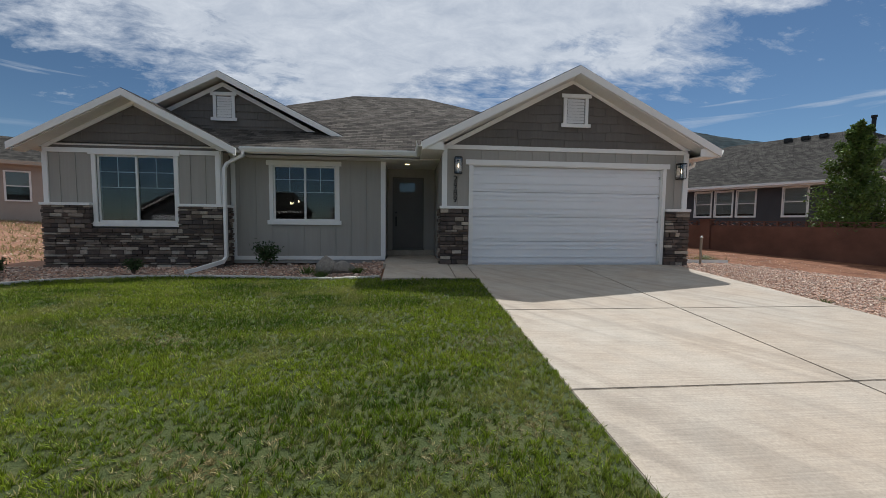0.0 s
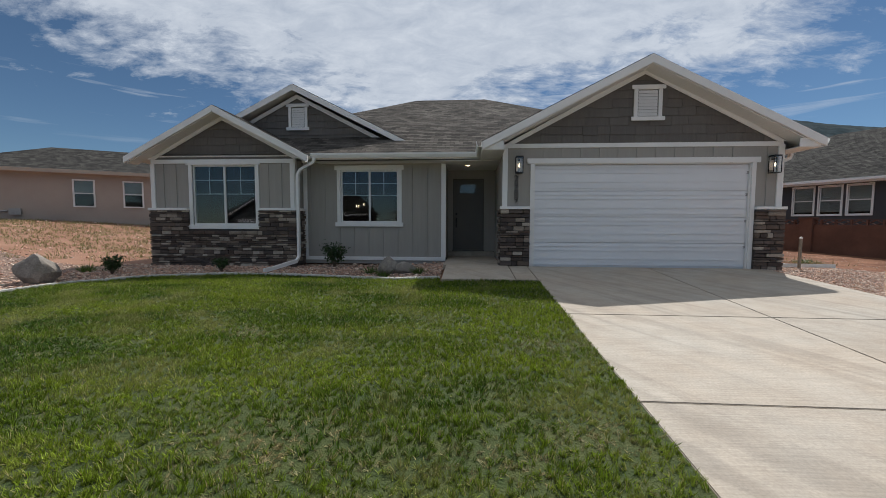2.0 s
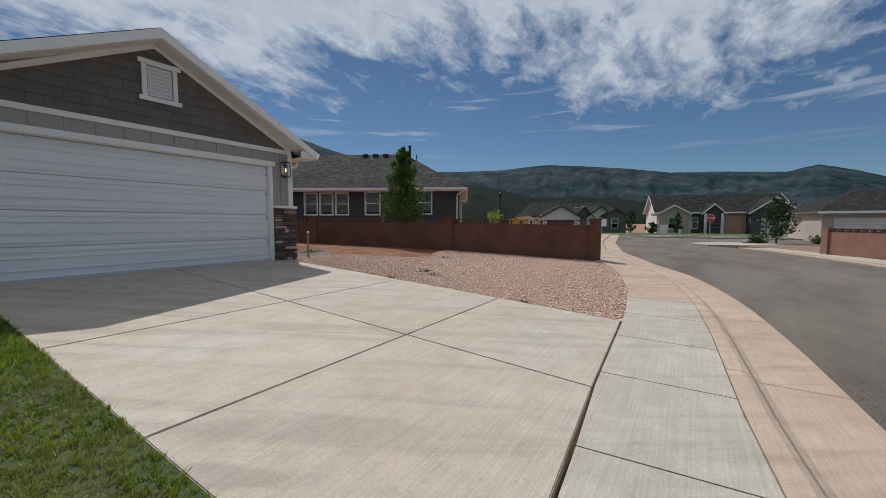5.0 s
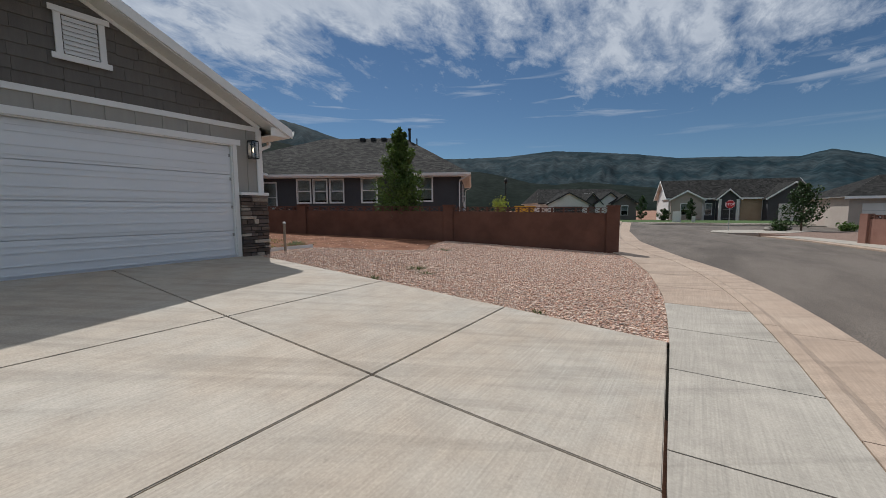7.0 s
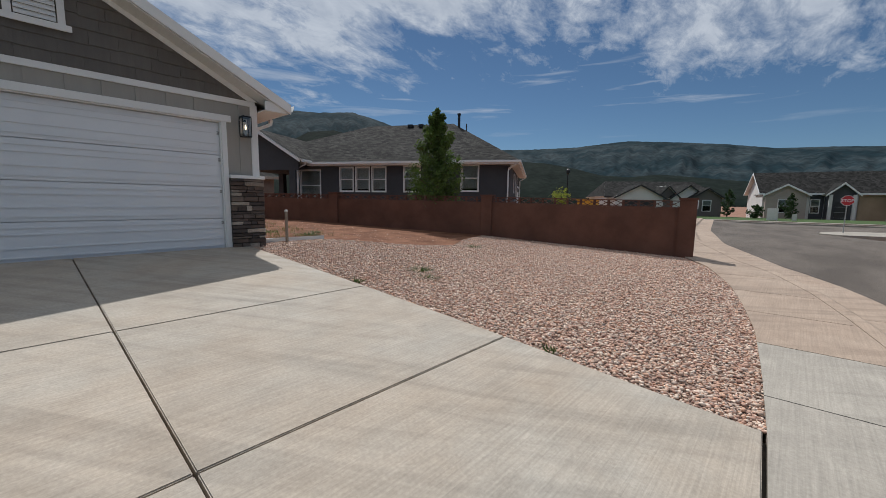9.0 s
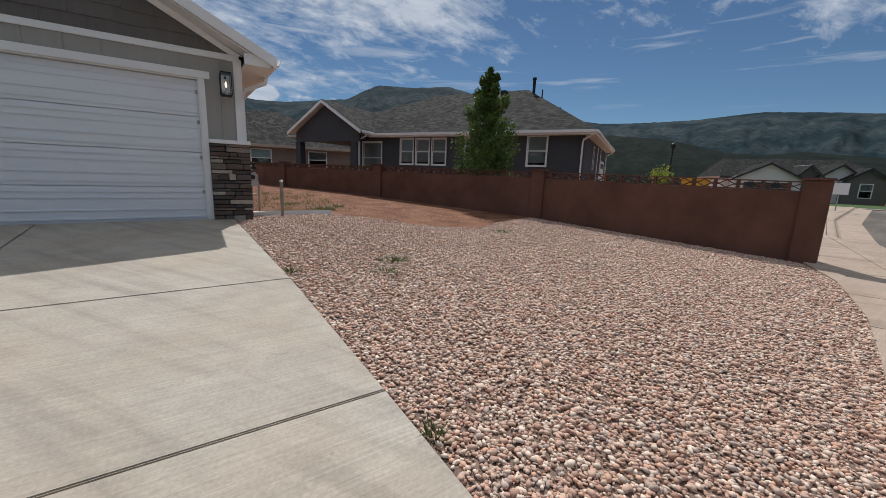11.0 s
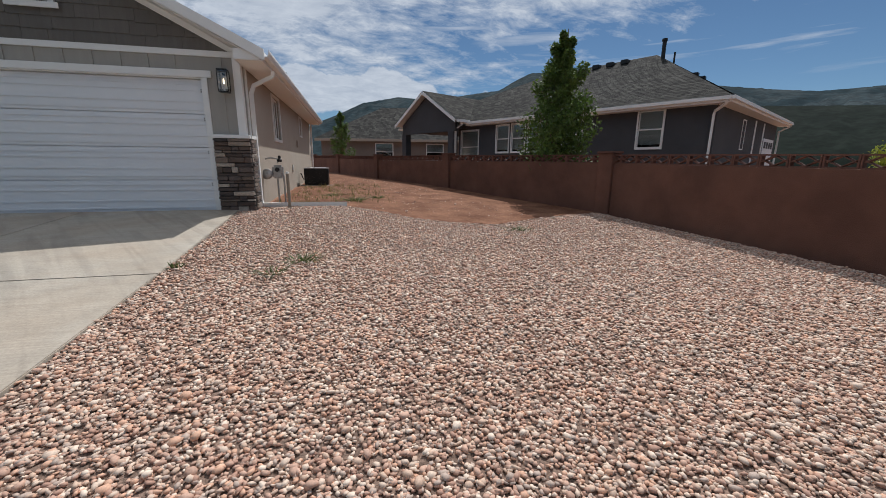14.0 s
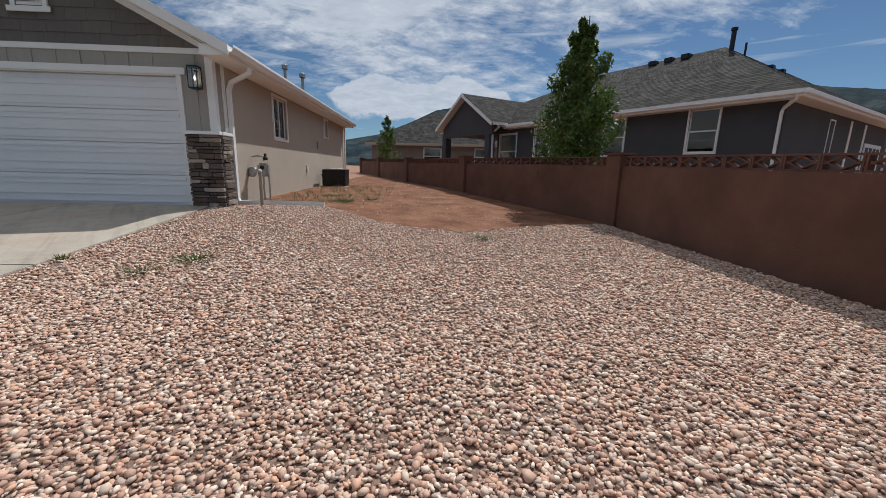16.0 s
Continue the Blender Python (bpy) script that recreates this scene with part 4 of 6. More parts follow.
part("entry_wall", box(-0.6, 0.15, -0.1, -0.5, 2.9, 2.7), M_SIDING, house)
part("entry_wall", box(-2.15, 1.65, -0.1, -2.05, 2.9, 2.7), M_SIDING, house)
part("entry_back_wall", holed_wall(-2.05, -0.6, -0.05, 2.7, 2.8, 2.9, [(-1.90, -0.94, 0.16, 2.40)]), M_SIDING, house)
part("entry_ceiling", box(-2.15, 0.95, 2.66, -0.5, 2.8, 2.70), M_SOFFIT, house)
part("entry_step", box(-2.04, 2.45, 0.0, -0.61, 2.8, 0.17), M_WALKC, house, bevel=0.008)
front_door = part("front_door", box(-1.86, 2.83, 0.21, -0.98, 2.875, 2.36), M_DOORPAINT, house, "taupe front door with a small lite", bevel=0.005)
part("door_frame", join(box(-1.90, 2.78, 0.17, -1.86, 2.90, 2.40), box(-0.98, 2.78, 0.17, -0.94, 2.90, 2.40), box(-1.86, 2.78, 2.36, -0.98, 2.90, 2.40), box(-1.92, 2.76, 0.165, -0.92, 2.90, 0.21)), M_DOORPAINT, front_door)
part("door_panel", box(-1.73, 2.818, 0.38, -1.11, 2.83, 1.75), M_DOORPAINT, front_door, bevel=0.004)
part("glass_lite", box(-1.68, 2.815, 1.96, -1.20, 2.828, 2.23), glass_mat("frosted lite", (0.9, 0.95, 1.0)), front_door, "pale glass lite")
part("lite_frame", join(box(-1.72, 2.81, 1.92, -1.16, 2.83, 1.96), box(-1.72, 2.81, 2.23, -1.16, 2.83, 2.27), box(-1.72, 2.81, 1.96, -1.68, 2.83, 2.23), box(-1.20, 2.81, 1.96, -1.16, 2.83, 2.23)), M_DOORPAINT, front_door)
part("door_handle", join(tube([(-1.79, 2.81, 1.10), (-1.79, 2.78, 1.12), (-1.79, 2.78, 0.96), (-1.79, 2.81, 0.94)], 0.011), box(-1.815, 2.818, 0.9, -1.765, 2.83, 1.2)), M_BLACK, front_door, "black lever handle set")
part("deadbolt", moved(lathe([(0.0, 0), (0.03, 0), (0.03, 0.02), (0, 0.02)], 12), Matrix.Translation((-1.79, 2.828, 1.32)) @ Matrix.Rotation(radians(90), 4, "X")), M_BLACK, front_door)
# main front wall
part("front_wall", holed_wall(-6.13, -2.05, -0.12, 2.86, 1.5, 1.65, [(-5.04, -3.36, 1.02, 2.53)]), M_SIDING, house, "greige board and batten front wall")
for k in range(10):
    xb = -5.90 + k * 0.415
    a, b = (0.08, 2.72) if not -5.2 < xb < -3.2 else (0.08, 0.92)
    part("batten", box(xb - 0.02, 1.482, a, xb + 0.02, 1.5, b), M_SIDING, house)
part("base_board", box(-6.13, 1.47, -0.02, -2.05, 1.5, 0.08), M_TRIM, house, bevel=0.004)
part("top_board", box(-6.13, 1.47, 2.72, -2.05, 1.5, 2.82), M_TRIM, house, bevel=0.004)
part("corner_board", box(-2.17, 1.468, 0.08, -2.04, 1.5, 2.72), M_TRIM, house, bevel=0.004)
part("corner_board", box(-6.09, 1.468, 0.08, -5.98, 1.5, 2.72), M_TRIM, house, bevel=0.004)
window(house, -5.12, -3.28, 0.94, 2.61, 1.5, room=True)
# bay
part("bay_wall", holed_wall(-10.2, -6.13, -0.3, 2.76, 1.0, 1.15, [(-9.02, -7.22, 0.96, 2.62)]), M_SIDING, house, "greige bay wall above the stone")
part("bay_return", box(-6.28, 1.15, -0.3, -6.13, 1.5, 2.76), M_SIDING, house)
for xb in (-9.86, -9.5, -6.86, -6.5):
    part("batten", box(xb - 0.02, 0.982, 1.42, xb + 0.02, 1.0, 2.64), M_SIDING, house)
part("band_board", box(-10.2, 0.97, 2.64, -6.13, 1.0, 2.75), M_TRIM, house, bevel=0.004)
for xa, xb in ((-10.22, -10.10), (-6.24, -6.12)):
    part("corner_board", box(xa, 0.968, 1.42, xb, 1.0, 2.64), M_TRIM, house, bevel=0.004)
part("corner_board", box(-6.13, 0.99, 1.42, -6.10, 1.09, 2.76), M_TRIM, house)
for xa, xb in ((-10.27, -9.13), (-7.11, -6.03)):
    part("stone_cap", box(xa, 0.885, 1.36, xb, 1.0, 1.425), M_TRIM, house, bevel=0.006)
part("stone_cap", box(-6.13, 1.0, 1.36, -6.02, 1.47, 1.425), M_TRIM, house, bevel=0.006)
stone_wainscot(-10.25, -6.07, -0.24, 1.36, 1.0, holes=[(-9.12, -7.12, 0.84, 2.7)], seed=21)
stone_wainscot(1.0, 1.46, -0.24, 1.36, 6.13, FACING_X, seed=22)
window(house, -9.12, -7.12, 0.86, 2.70, 1.0, casing=0.1)
gable_shakes(house, -8.1, 2.75, 3.90, 0.53, 0.995, seed=7)
rake_boards(house, -8.1, 2.52, 2.77, 4.08, 0.56, 0.61, 0.17)
for s in (-1, 1):
    part("frieze_board", prism([(-8.1, 3.90), (-8.1 + s * 2.17, 2.75), (-8.1 + s * 1.97, 2.75), (-8.1, 3.79)], "y", 0.95, 0.97), M_TRIM, house)
    part("rake_soffit", prism([(-8.1, 3.92), (-8.1 + s * 2.46, 2.62), (-8.1 + s * 2.46, 2.60), (-8.1, 3.90)], "y", 0.61, 0.95), M_SOFFIT, house)
# gable over the middle
gable_shakes(house, -6.56, 3.47, 4.85, 0.515, 2.25, seed=9)
gable_vent(house, -6.53, 3.80, 4.56, 0.58, 2.22)
for s in (-1, 1):
    part("rake_board", prism([(-6.56, 5.05), (-6.56 + s * 3.66, 3.23), (-6.56 + s * 3.66, 3.07), (-6.56, 4.88)], "y", 1.9, 1.95), M_TRIM, house, bevel=0.004)
    part("frieze_board", prism([(-6.56, 4.85), (-6.56 + s * 2.68, 3.47), (-6.56 + s * 2.44, 3.47), (-6.56, 4.73)], "y", 2.20, 2.222), M_TRIM, house)
part("band_board", box(-9.2, 2.19, 3.37, -3.4, 2.22, 3.49), M_TRIM, house)
# roofs
roof_plane("roof", (-1.12, 5.5, 2.86), (-1.12, -0.45, 2.86), (2.52, -0.45, 4.68), (2.52, 5.5, 4.68), M_SHINGLE, house, label="grey-brown shingled roof")
roof_plane("roof", (6.1, -0.45, 2.86), (6.1, 6.5, 2.86), (2.52, 6.5, 4.68), (2.52, -0.45, 4.68), M_SHINGLE, house)
roof_plane("roof", (-10.45, 0.95, 2.86), (6.1, 0.95, 2.86), (-0.8, 6.5, 5.95), (-3.5, 6.5, 5.95), M_SHINGLE, house)
roof_plane("roof", (6.1, 0.95, 2.86), (6.1, 12.1, 2.86), (-0.8, 6.5, 5.95), (-0.8, 6.5, 5.95), M_SHINGLE, house)
roof_plane("roof", (6.1, 12.1, 2.86), (-10.45, 12.1, 2.86), (-3.5, 6.5, 5.95), (-0.8, 6.5, 5.95), M_SHINGLE, house)
roof_plane("roof", (-10.45, 12.1, 2.86), (-10.45, 0.95, 2.86), (-3.5, 6.5, 5.95), (-3.5, 6.5, 5.95), M_SHINGLE, house)
roof_plane("roof", (-10.6, 4.2, 2.78), (-10.6, 0.58, 2.78), (-8.1, 0.58, 4.09), (-8.1, 4.2, 4.09), M_SHINGLE, house)
roof_plane("roof", (-5.6, 0.58, 2.78), (-5.6, 4.2, 2.78), (-8.1, 4.2, 4.09), (-8.1, 0.58, 4.09), M_SHINGLE, house)
roof_plane("roof", (-10.2, 6.2, 3.25), (-10.2, 1.92, 3.25), (-6.56, 1.92, 5.06), (-6.56, 6.2, 5.06), M_SHINGLE, house)
roof_plane("roof", (-2.92, 1.92, 3.25), (-2.92, 6.2, 3.25), (-6.56, 6.2, 5.06), (-6.56, 1.92, 5.06), M_SHINGLE, house)
part("soffit", box(-5.6, 0.95, 2.68, -1.0, 1.5, 2.71), M_SOFFIT, house)
part("soffit", box(5.633, -0.42, 2.68, 6.08, 12.0, 2.70), M_SOFFIT, house)
part("soffit", box(-1.1, -0.42, 2.68, -0.6, 0.95, 2.70), M_SOFFIT, house)
part("eave_return", box(5.633, -0.418, 2.70, 6.08, -0.398, 2.86), M_TRIM, house)
part("eave_return", box(-1.1, -0.418, 2.70, -0.63, -0.398, 2.86), M_TRIM, house)


def gutter(a, b, side):
    """An open K-shaped gutter from a to b, its lip towards side."""
    a, b, s = Vector(a), Vector(b), Vector(side)
    prof = [(0.0, 0.0), (0.0, -0.12), (0.09, -0.12), (0.125, -0.04), (0.125, 0.0), (0.115, 0.0), (0.115, -0.035), (0.085, -0.11), (0.01, -0.11), (0.01, 0.0)]
    n = len(prof)
    v = [tuple(e + s * o + Vector((0, 0, h))) for e in (a, b) for o, h in prof]
    f = [(k, (k + 1) % n, n + (k + 1) % n, n + k) for k in range(n)] + [tuple(range(n)), tuple(range(2 * n - 1, n - 1, -1))]
    part("gutter", (v, f), M_GUTTER, house)


gutter((-5.6, 0.95, 2.86), (-1.12, 0.95, 2.86), (0, -1, 0))
gutter((-1.12, -0.42, 2.86), (-1.12, 0.95, 2.86), (-1, 0, 0))
gutter((6.1, -0.42, 2.86), (6.1, 12.0, 2.86), (1, 0, 0))
for fascia_box in (box(-5.6, 0.95, 2.68, -1.0, 0.97, 2.86), box(-1.12, -0.42, 2.68, -1.10, 0.95, 2.86), box(6.08, -0.42, 2.68, 6.1, 12.0, 2.86)):
    part("fascia", fascia_box, M_TRIM, house)
part("downspout", tube([(-5.52, 0.88, 2.74), (-5.54, 0.88, 2.64), (-5.92, 0.90, 2.44), (-5.98, 0.88, 2.31), (-5.98, 0.86, 0.12), (-6.02, 0.78, 0.0), (-6.30, 0.05, -0.12), (-6.38, -0.22, -0.14)], (0.045, 0.033), square=True), M_GUTTER, house, "white metal downspout with an elbow at the lawn")
part("downspout", tube([(6.12, 0.44, 2.68), (6.1, 0.44, 2.58), (5.74, 0.44, 2.40), (5.68, 0.44, 2.25), (5.68, 0.44, 0.12), (5.72, 0.44, 0.02)], (0.045, 0.033), square=True), M_GUTTER, house)
part("downspout", tube([(5.68, 11.8, 2.7), (5.68, 11.8, 0.2)], (0.045, 0.033), square=True), M_GUTTER, house)
part("drain_pipe", tube([(5.72, 0.44, 0.04), (6.2, 0.50, 0.045), (7.42, 0.63, 0.02)], (0.045, 0.035), square=True), M_PLASTIC, house, "white pipe lying on the gravel")
for px, py, pz, h in ((4.94, 6.0, 3.3, 0.62), (5.5, 6.0, 3.05, 0.62)):
    pipe = part("roof_vent", tube([(px, py, pz), (px, py, pz + h)], 0.05), M_STEEL, house)
    part("vent_cap", lathe([(0.05, -0.02), (0.10, 0.0), (0.10, 0.12), (0.03, 0.16)], 12, (px, py, pz + h)), M_STEEL, pipe)
part("pot_light", lathe([(0.0, -0.006), (0.06, -0.006), (0.06, 0.0), (0.0, 0.0)], 16, (-1.45, 1.8, 2.658)), M_BULB, house, "lit recessed porch light")
# floor in the same near-black, indoor shade set by colour
part("inner_floor", box(-10.0, 1.7, -0.1, 5.4, 11.8, 0.0), M_ROOMSHADE, house)


# ---- plants, stones, pebbles ----
def leaf_cloud(centres, size, seed, flat=0.5):
    """Many small bent leaves as one mesh: arrays of vertices and triangles."""
    r = np.random.default_rng(seed)
    n = len(centres)
    a = r.normal(size=(n, 3))
    a /= np.linalg.norm(a, axis=1)[:, None]
    b = np.cross(a, r.normal(size=(n, 3)))
    b /= np.linalg.norm(b, axis=1)[:, None]
    s = size * r.uniform(0.6, 1.3, (n, 1))
    c = np.cross(a, b)
    tip, tail, left, right = centres + a * s, centres - a * s, centres + b * s * flat + c * s * 0.2, centres - b * s * flat + c * s * 0.2
    v = np.stack([tail, left, tip, right], 1).reshape(-1, 3)
    k = np.arange(n)[:, None] * 4
    return v, np.concatenate([k + [0, 1, 2], k + [0, 2, 3]], 0)


def tree(name, base, height, profile, leaves, leaf, material, label, seed, trunk=0.07, clear=0.15, limbs=14, gappy=0.45):
    """A tapered trunk with limbs; leaves gather in clumps along the limbs inside an outline of (height share, radius)."""
    r = random.Random(seed)
    t = thing(name, label, "tree", Matrix.Translation(base))
    pts = [(r.uniform(-1, 1) * 0.02 * height * k / 6, r.uniform(-1, 1) * 0.02 * height * k / 6, height * k / 6) for k in range(7)]
    geo = [tube(pts, 0, 7, radii=[trunk * (1 - 0.14 * k) for k in range(7)])]
    clumps = []
    for k in range(limbs):
        h = clear + (0.98 - clear) * (k + r.random()) / limbs
        rad = np.interp(h, [p[0] for p in profile], [p[1] for p in profile]) * r.uniform(0.7, 1.08)
        az = k * 2.4 + r.uniform(-0.4, 0.4)
        h0 = max(h - 0.12, 0.05)
        p0 = Vector((0, 0, h0 * height))
        p1 = Vector((math.cos(az) * rad, math.sin(az) * rad, h * height))
        geo.append(tube([p0, p0.lerp(p1, 0.5) + Vector((0, 0, -0.02 * height)), p1], 0, 5, radii=[trunk * 0.4, trunk * 0.25, trunk * 0.1]))
        for w in (0.35, 0.6, 0.8, 1.0):
            clumps.append((p0.lerp(p1, w), rad * gappy * (1.1 - 0.5 * w) + 0.05))
    part("trunk", join(*geo), M_BARK, t)
    rn = np.random.default_rng(seed)
    cc = np.array([tuple(c) for c, _ in clumps])
    cr = np.array([s for _, s in clumps])
    pick = rn.integers(0, len(cc), leaves)
    d = rn.normal(size=(leaves, 3))
    d /= np.linalg.norm(d, axis=1)[:, None]
    cent = cc[pick] + d * (cr[pick] * rn.uniform(0.2, 1.0, leaves) ** 0.6)[:, None] * np.array([1, 1, 1.25])
    v, f = leaf_cloud(cent, leaf, seed)
    crown = new("crown", fast_mesh("crown", v, f, material))
    crown.parent = t
    return t


def gz(x, y):
    return float(ground_z(x, y))


tree("columnar_tree", (13.55, 2.45, -0.1), 4.72, [(0, 0.85), (0.2, 1.0), (0.45, 0.9), (0.65, 0.64), (0.85, 0.42), (1, 0.12)], 19000, 0.055, M_LEAF, "columnar green tree standing behind the block wall", 3, 0.07, 0.05, 34, 0.5)
tree("columnar_tree", (6.8, 22.1, 0.2), 4.4, [(0, 0.5), (0.3, 0.85), (0.6, 0.7), (1, 0.1)], 2500, 0.09, M_LEAF, "slim green tree before a far house", 8, 0.07, 0.05, 24, 0.5)
tree("bronze_tree", (-16.7, -1.4, gz(-16.7, -1.4)), 4.5, [(0, 0.3), (0.35, 1.0), (0.6, 0.8), (1, 0.15)], 1000, 0.055, M_LEAFRED, "young staked bronze-leaved tree in the gravel", 11, 0.045, 0.3, 16, 0.42)
tree("young_tree", (38.6, -14.9, -0.65), 3.6, [(0, 0.6), (0.4, 1.2), (0.8, 0.8), (1, 0.2)], 2500, 0.1, M_LEAFDARK, "small dark green tree at the street corner", 13, 0.07, 0.25, 20, 0.5)
for k, (tx, ty, hh) in enumerate(((64.0, -1.6, 3.6), (65.3, -7.6, 3.0), (62.5, -4.6, 1.6))):
    tree("young_tree", (tx, ty, -0.5), hh, [(0, 0.4), (0.5, 0.9), (1, 0.15)], 900, 0.13, M_LEAFDARK, "dark green shrub tree before the distant houses", 20 + k, 0.06, 0.1, 14, 0.5)
stake = solo("tree_stake", join(tube([(-17.5, -2.1, gz(-17.5, -2.1) - 0.1), (-17.3, -1.9, 1.2)], 0.03), tube([(-17.3, -1.9, 1.15), (-16.7, -1.4, 1.35)], 0.012, 5)), M_WOODPOST, "wooden tree stake with a tie", "stake")


def shrub(name, at, w, h, leaves, leaf, material, label, seed, stems=7):
    r = random.Random(seed)
    t = thing(name, label, "shrub", Matrix.Translation((at[0], at[1], gz(*at) + 0.01)))
    geo, clumps = [], []
    for k in range(stems):
        az = k * 2.4
        tip = Vector((math.cos(az) * w * 0.42 * r.uniform(0.4, 1), math.sin(az) * w * 0.42 * r.uniform(0.4, 1), h * r.uniform(0.6, 1)))
        geo.append(tube([(0, 0, -0.03), tip * 0.5 + Vector((0, 0, h * 0.08)), tip], 0, 5, radii=[0.012, 0.008, 0.004]))
        clumps += [tip * q for q in (0.55, 0.75, 0.95)]
    part("stem", join(*geo), M_BARK, t)
    rn = np.random.default_rng(seed)
    cc = np.array([tuple(c) for c in clumps])
    cent = cc[rn.integers(0, len(cc), leaves)] + rn.normal(size=(leaves, 3)) * np.array([w, w, h]) * 0.085
    cent[:, 2] = np.maximum(cent[:, 2], 0.02)
    v, f = leaf_cloud(cent, leaf, seed)
    crown = new("leaves", fast_mesh("leaves", v, f, material))
    crown.parent = t
    return t


def tuft(name, at, w, h, blades, material, label, seed, group=""):
    rn = np.random.default_rng(seed)
    base = rn.normal(size=(blades, 2)) * w * 0.18
    lean = base * 1.6 + rn.normal(size=(blades, 2)) * w * 0.15
    hh = h * rn.uniform(0.5, 1.0, blades)
    side = rn.normal(size=(blades, 2))
    side = side / np.linalg.norm(side, axis=1)[:, None] * 0.009
    z = gz(*at) + 0.01
    o = np.array([at[0], at[1]])
    a = np.column_stack([base + side + o, np.full(blades, z)])
    b = np.column_stack([base - side + o, np.full(blades, z)])
    c = np.column_stack([base + lean + o, z + hh])
    v = np.stack([a, b, c], 1).reshape(-1, 3)
    return tagged(new(name, fast_mesh(name, v, np.arange(len(v)).reshape(-1, 3), material)), label, "plant", group)


shrub("shrub", (-5.0, 0.85), 0.75, 0.78, 900, 0.035, M_LEAFDARK, "dark green leafy shrub against the front wall", 31)
shrub("shrub", (-9.9, -0.65), 0.5, 0.42, 700, 0.03, M_LEAFDARK, "round dark green shrub in the gravel bed", 32, 9)
shrub("shrub", (-7.55, -0.1), 0.45, 0.32, 500, 0.03, M_LEAFDARK, "low dark shrub beneath the bay window", 33, 9)
shrub("shrub", (45.9, 12.7), 2.2, 3.0, 900, 0.12, M_YELLOW, "lime green shrub behind the wall end", 34, 12)
shrub("shrub", (38.2, -13.6), 1.6, 1.2, 500, 0.1, M_LEAFDARK, "dark green shrub at the street corner", 35, 9)
shrub("shrub", (41.5, -18.0), 1.4, 0.9, 500, 0.1, M_LEAF, "green shrub at the street corner", 36, 9)
for k, (px, py, w, h) in enumerate(((-3.75, -0.15, 0.3, 0.22), (-3.35, -0.55, 0.3, 0.2), (-2.55, -0.4, 0.25, 0.2), (-11.05, -3.9, 0.3, 0.3), (-11.9, -4.7, 0.25, 0.25), (-10.8, -0.4, 0.3, 0.25))):
    tuft("ornamental_grass", (px, py), w, h, 120, M_LEAF, "green tuft of ornamental grass in the gravel", 40 + k, "tufts in the beds")
for k, (px, py, w, h, n) in enumerate(((6.94, -3.45, 0.34, 0.10, 130), (6.65, -3.85, 0.3, 0.08, 90), (10.5, -1.8, 0.42, 0.08, 130), (7.6, 1.7, 0.55, 0.13, 160), (8.2, 2.4, 0.4, 0.1, 90), (5.56, -3.5, 0.12, 0.10, 40), (5.6, -6.6, 0.12, 0.1, 40), (7.0, 2.9, 0.5, 0.1, 120))):
    tuft("weed", (px, py), w, h, n, M_WEED, "small green weed growing among the pebbles", 60 + k, "weeds in the gravel")


def boulder(name, at, size, material, label, seed, sink=0.15, group=""):
    bm = bmesh.new()
    bmesh.ops.create_icosphere(bm, subdivisions=3, radius=0.5)
    off = Vector((seed * 3.1, seed * 1.7, 0))
    for q in bm.verts:
        d = q.co.normalized()
        k = 1 + 0.35 * noise.noise(d * 1.3 + off) + 0.10 * noise.noise(d * 4 + off)
        flat = [Vector((0.6, 0.3, 0.7)), Vector((-0.7, 0.2, 0.6)), Vector((0.1, -0.9, 0.45))]
        co = d * 0.5 * k
        for nrm in flat:
            nrm = nrm.normalized()
            over = co.dot(nrm) - 0.36
            if over > 0:
                co -= nrm * over * 0.85
        q.co = Vector((co.x * size[0], co.y * size[1], co.z * size[2]))
    me = bpy.data.meshes.new(name)
    bm.to_mesh(me)
    bm.free()
    me.materials.append(material)
    ob = new(name, me)
    z = gz(*at) if len(at) == 2 else at[2]
    ob.location = (at[0], at[1], z + size[2] * (0.5 - sink))
    return tagged(ob, label, "boulder", group)


boulder("boulder", (-10.45, -1.75), (0.78, 0.6, 0.72), M_ROCK, "pointed grey-brown boulder at the lawn edging", 1)
boulder("boulder", (-3.3, -0.15), (0.5, 0.42, 0.5), M_ROCK, "weathered brown boulder in the planting bed", 2)
boulder("boulder", (-2.93, -0.15), (0.55, 0.42, 0.36), M_ROCK, "low grey boulder in the planting bed", 3)
for k, (px, py, s) in enumerate(((-11.25, -4.35, 0.34), (-11.5, -4.2, 0.3), (-11.8, -4.5, 0.36), (-12.2, -3.0, 0.3), (-15.5, -3.6, 0.5), (-14.9, -3.1, 0.4))):
    boulder("boulder", (px, py), (s * 1.3, s, s * 0.8), M_REDROCK, "small reddish boulder in the tan gravel", 10 + k, group="red boulders")
for k, (px, py, s) in enumerate(((39.6, -13.8, 0.9), (40.6, -14.4, 0.7), (38.2, -13.0, 0.6))):
    boulder("boulder", (px, py, -0.66), (s * 1.3, s, s * 0.7), M_ROCK, "pale boulder at the street corner", 20 + k, group="corner boulders")

ICO_V = np.array([(0, 0, 1), *[(0.894 * math.cos(k * math.tau / 5), 0.894 * math.sin(k * math.tau / 5), 0.447) for k in range(5)],
                  *[(0.894 * math.cos((k + 0.5) * math.tau / 5), 0.894 * math.sin((k + 0.5) * math.tau / 5), -0.447) for k in range(5)], (0, 0, -1)])
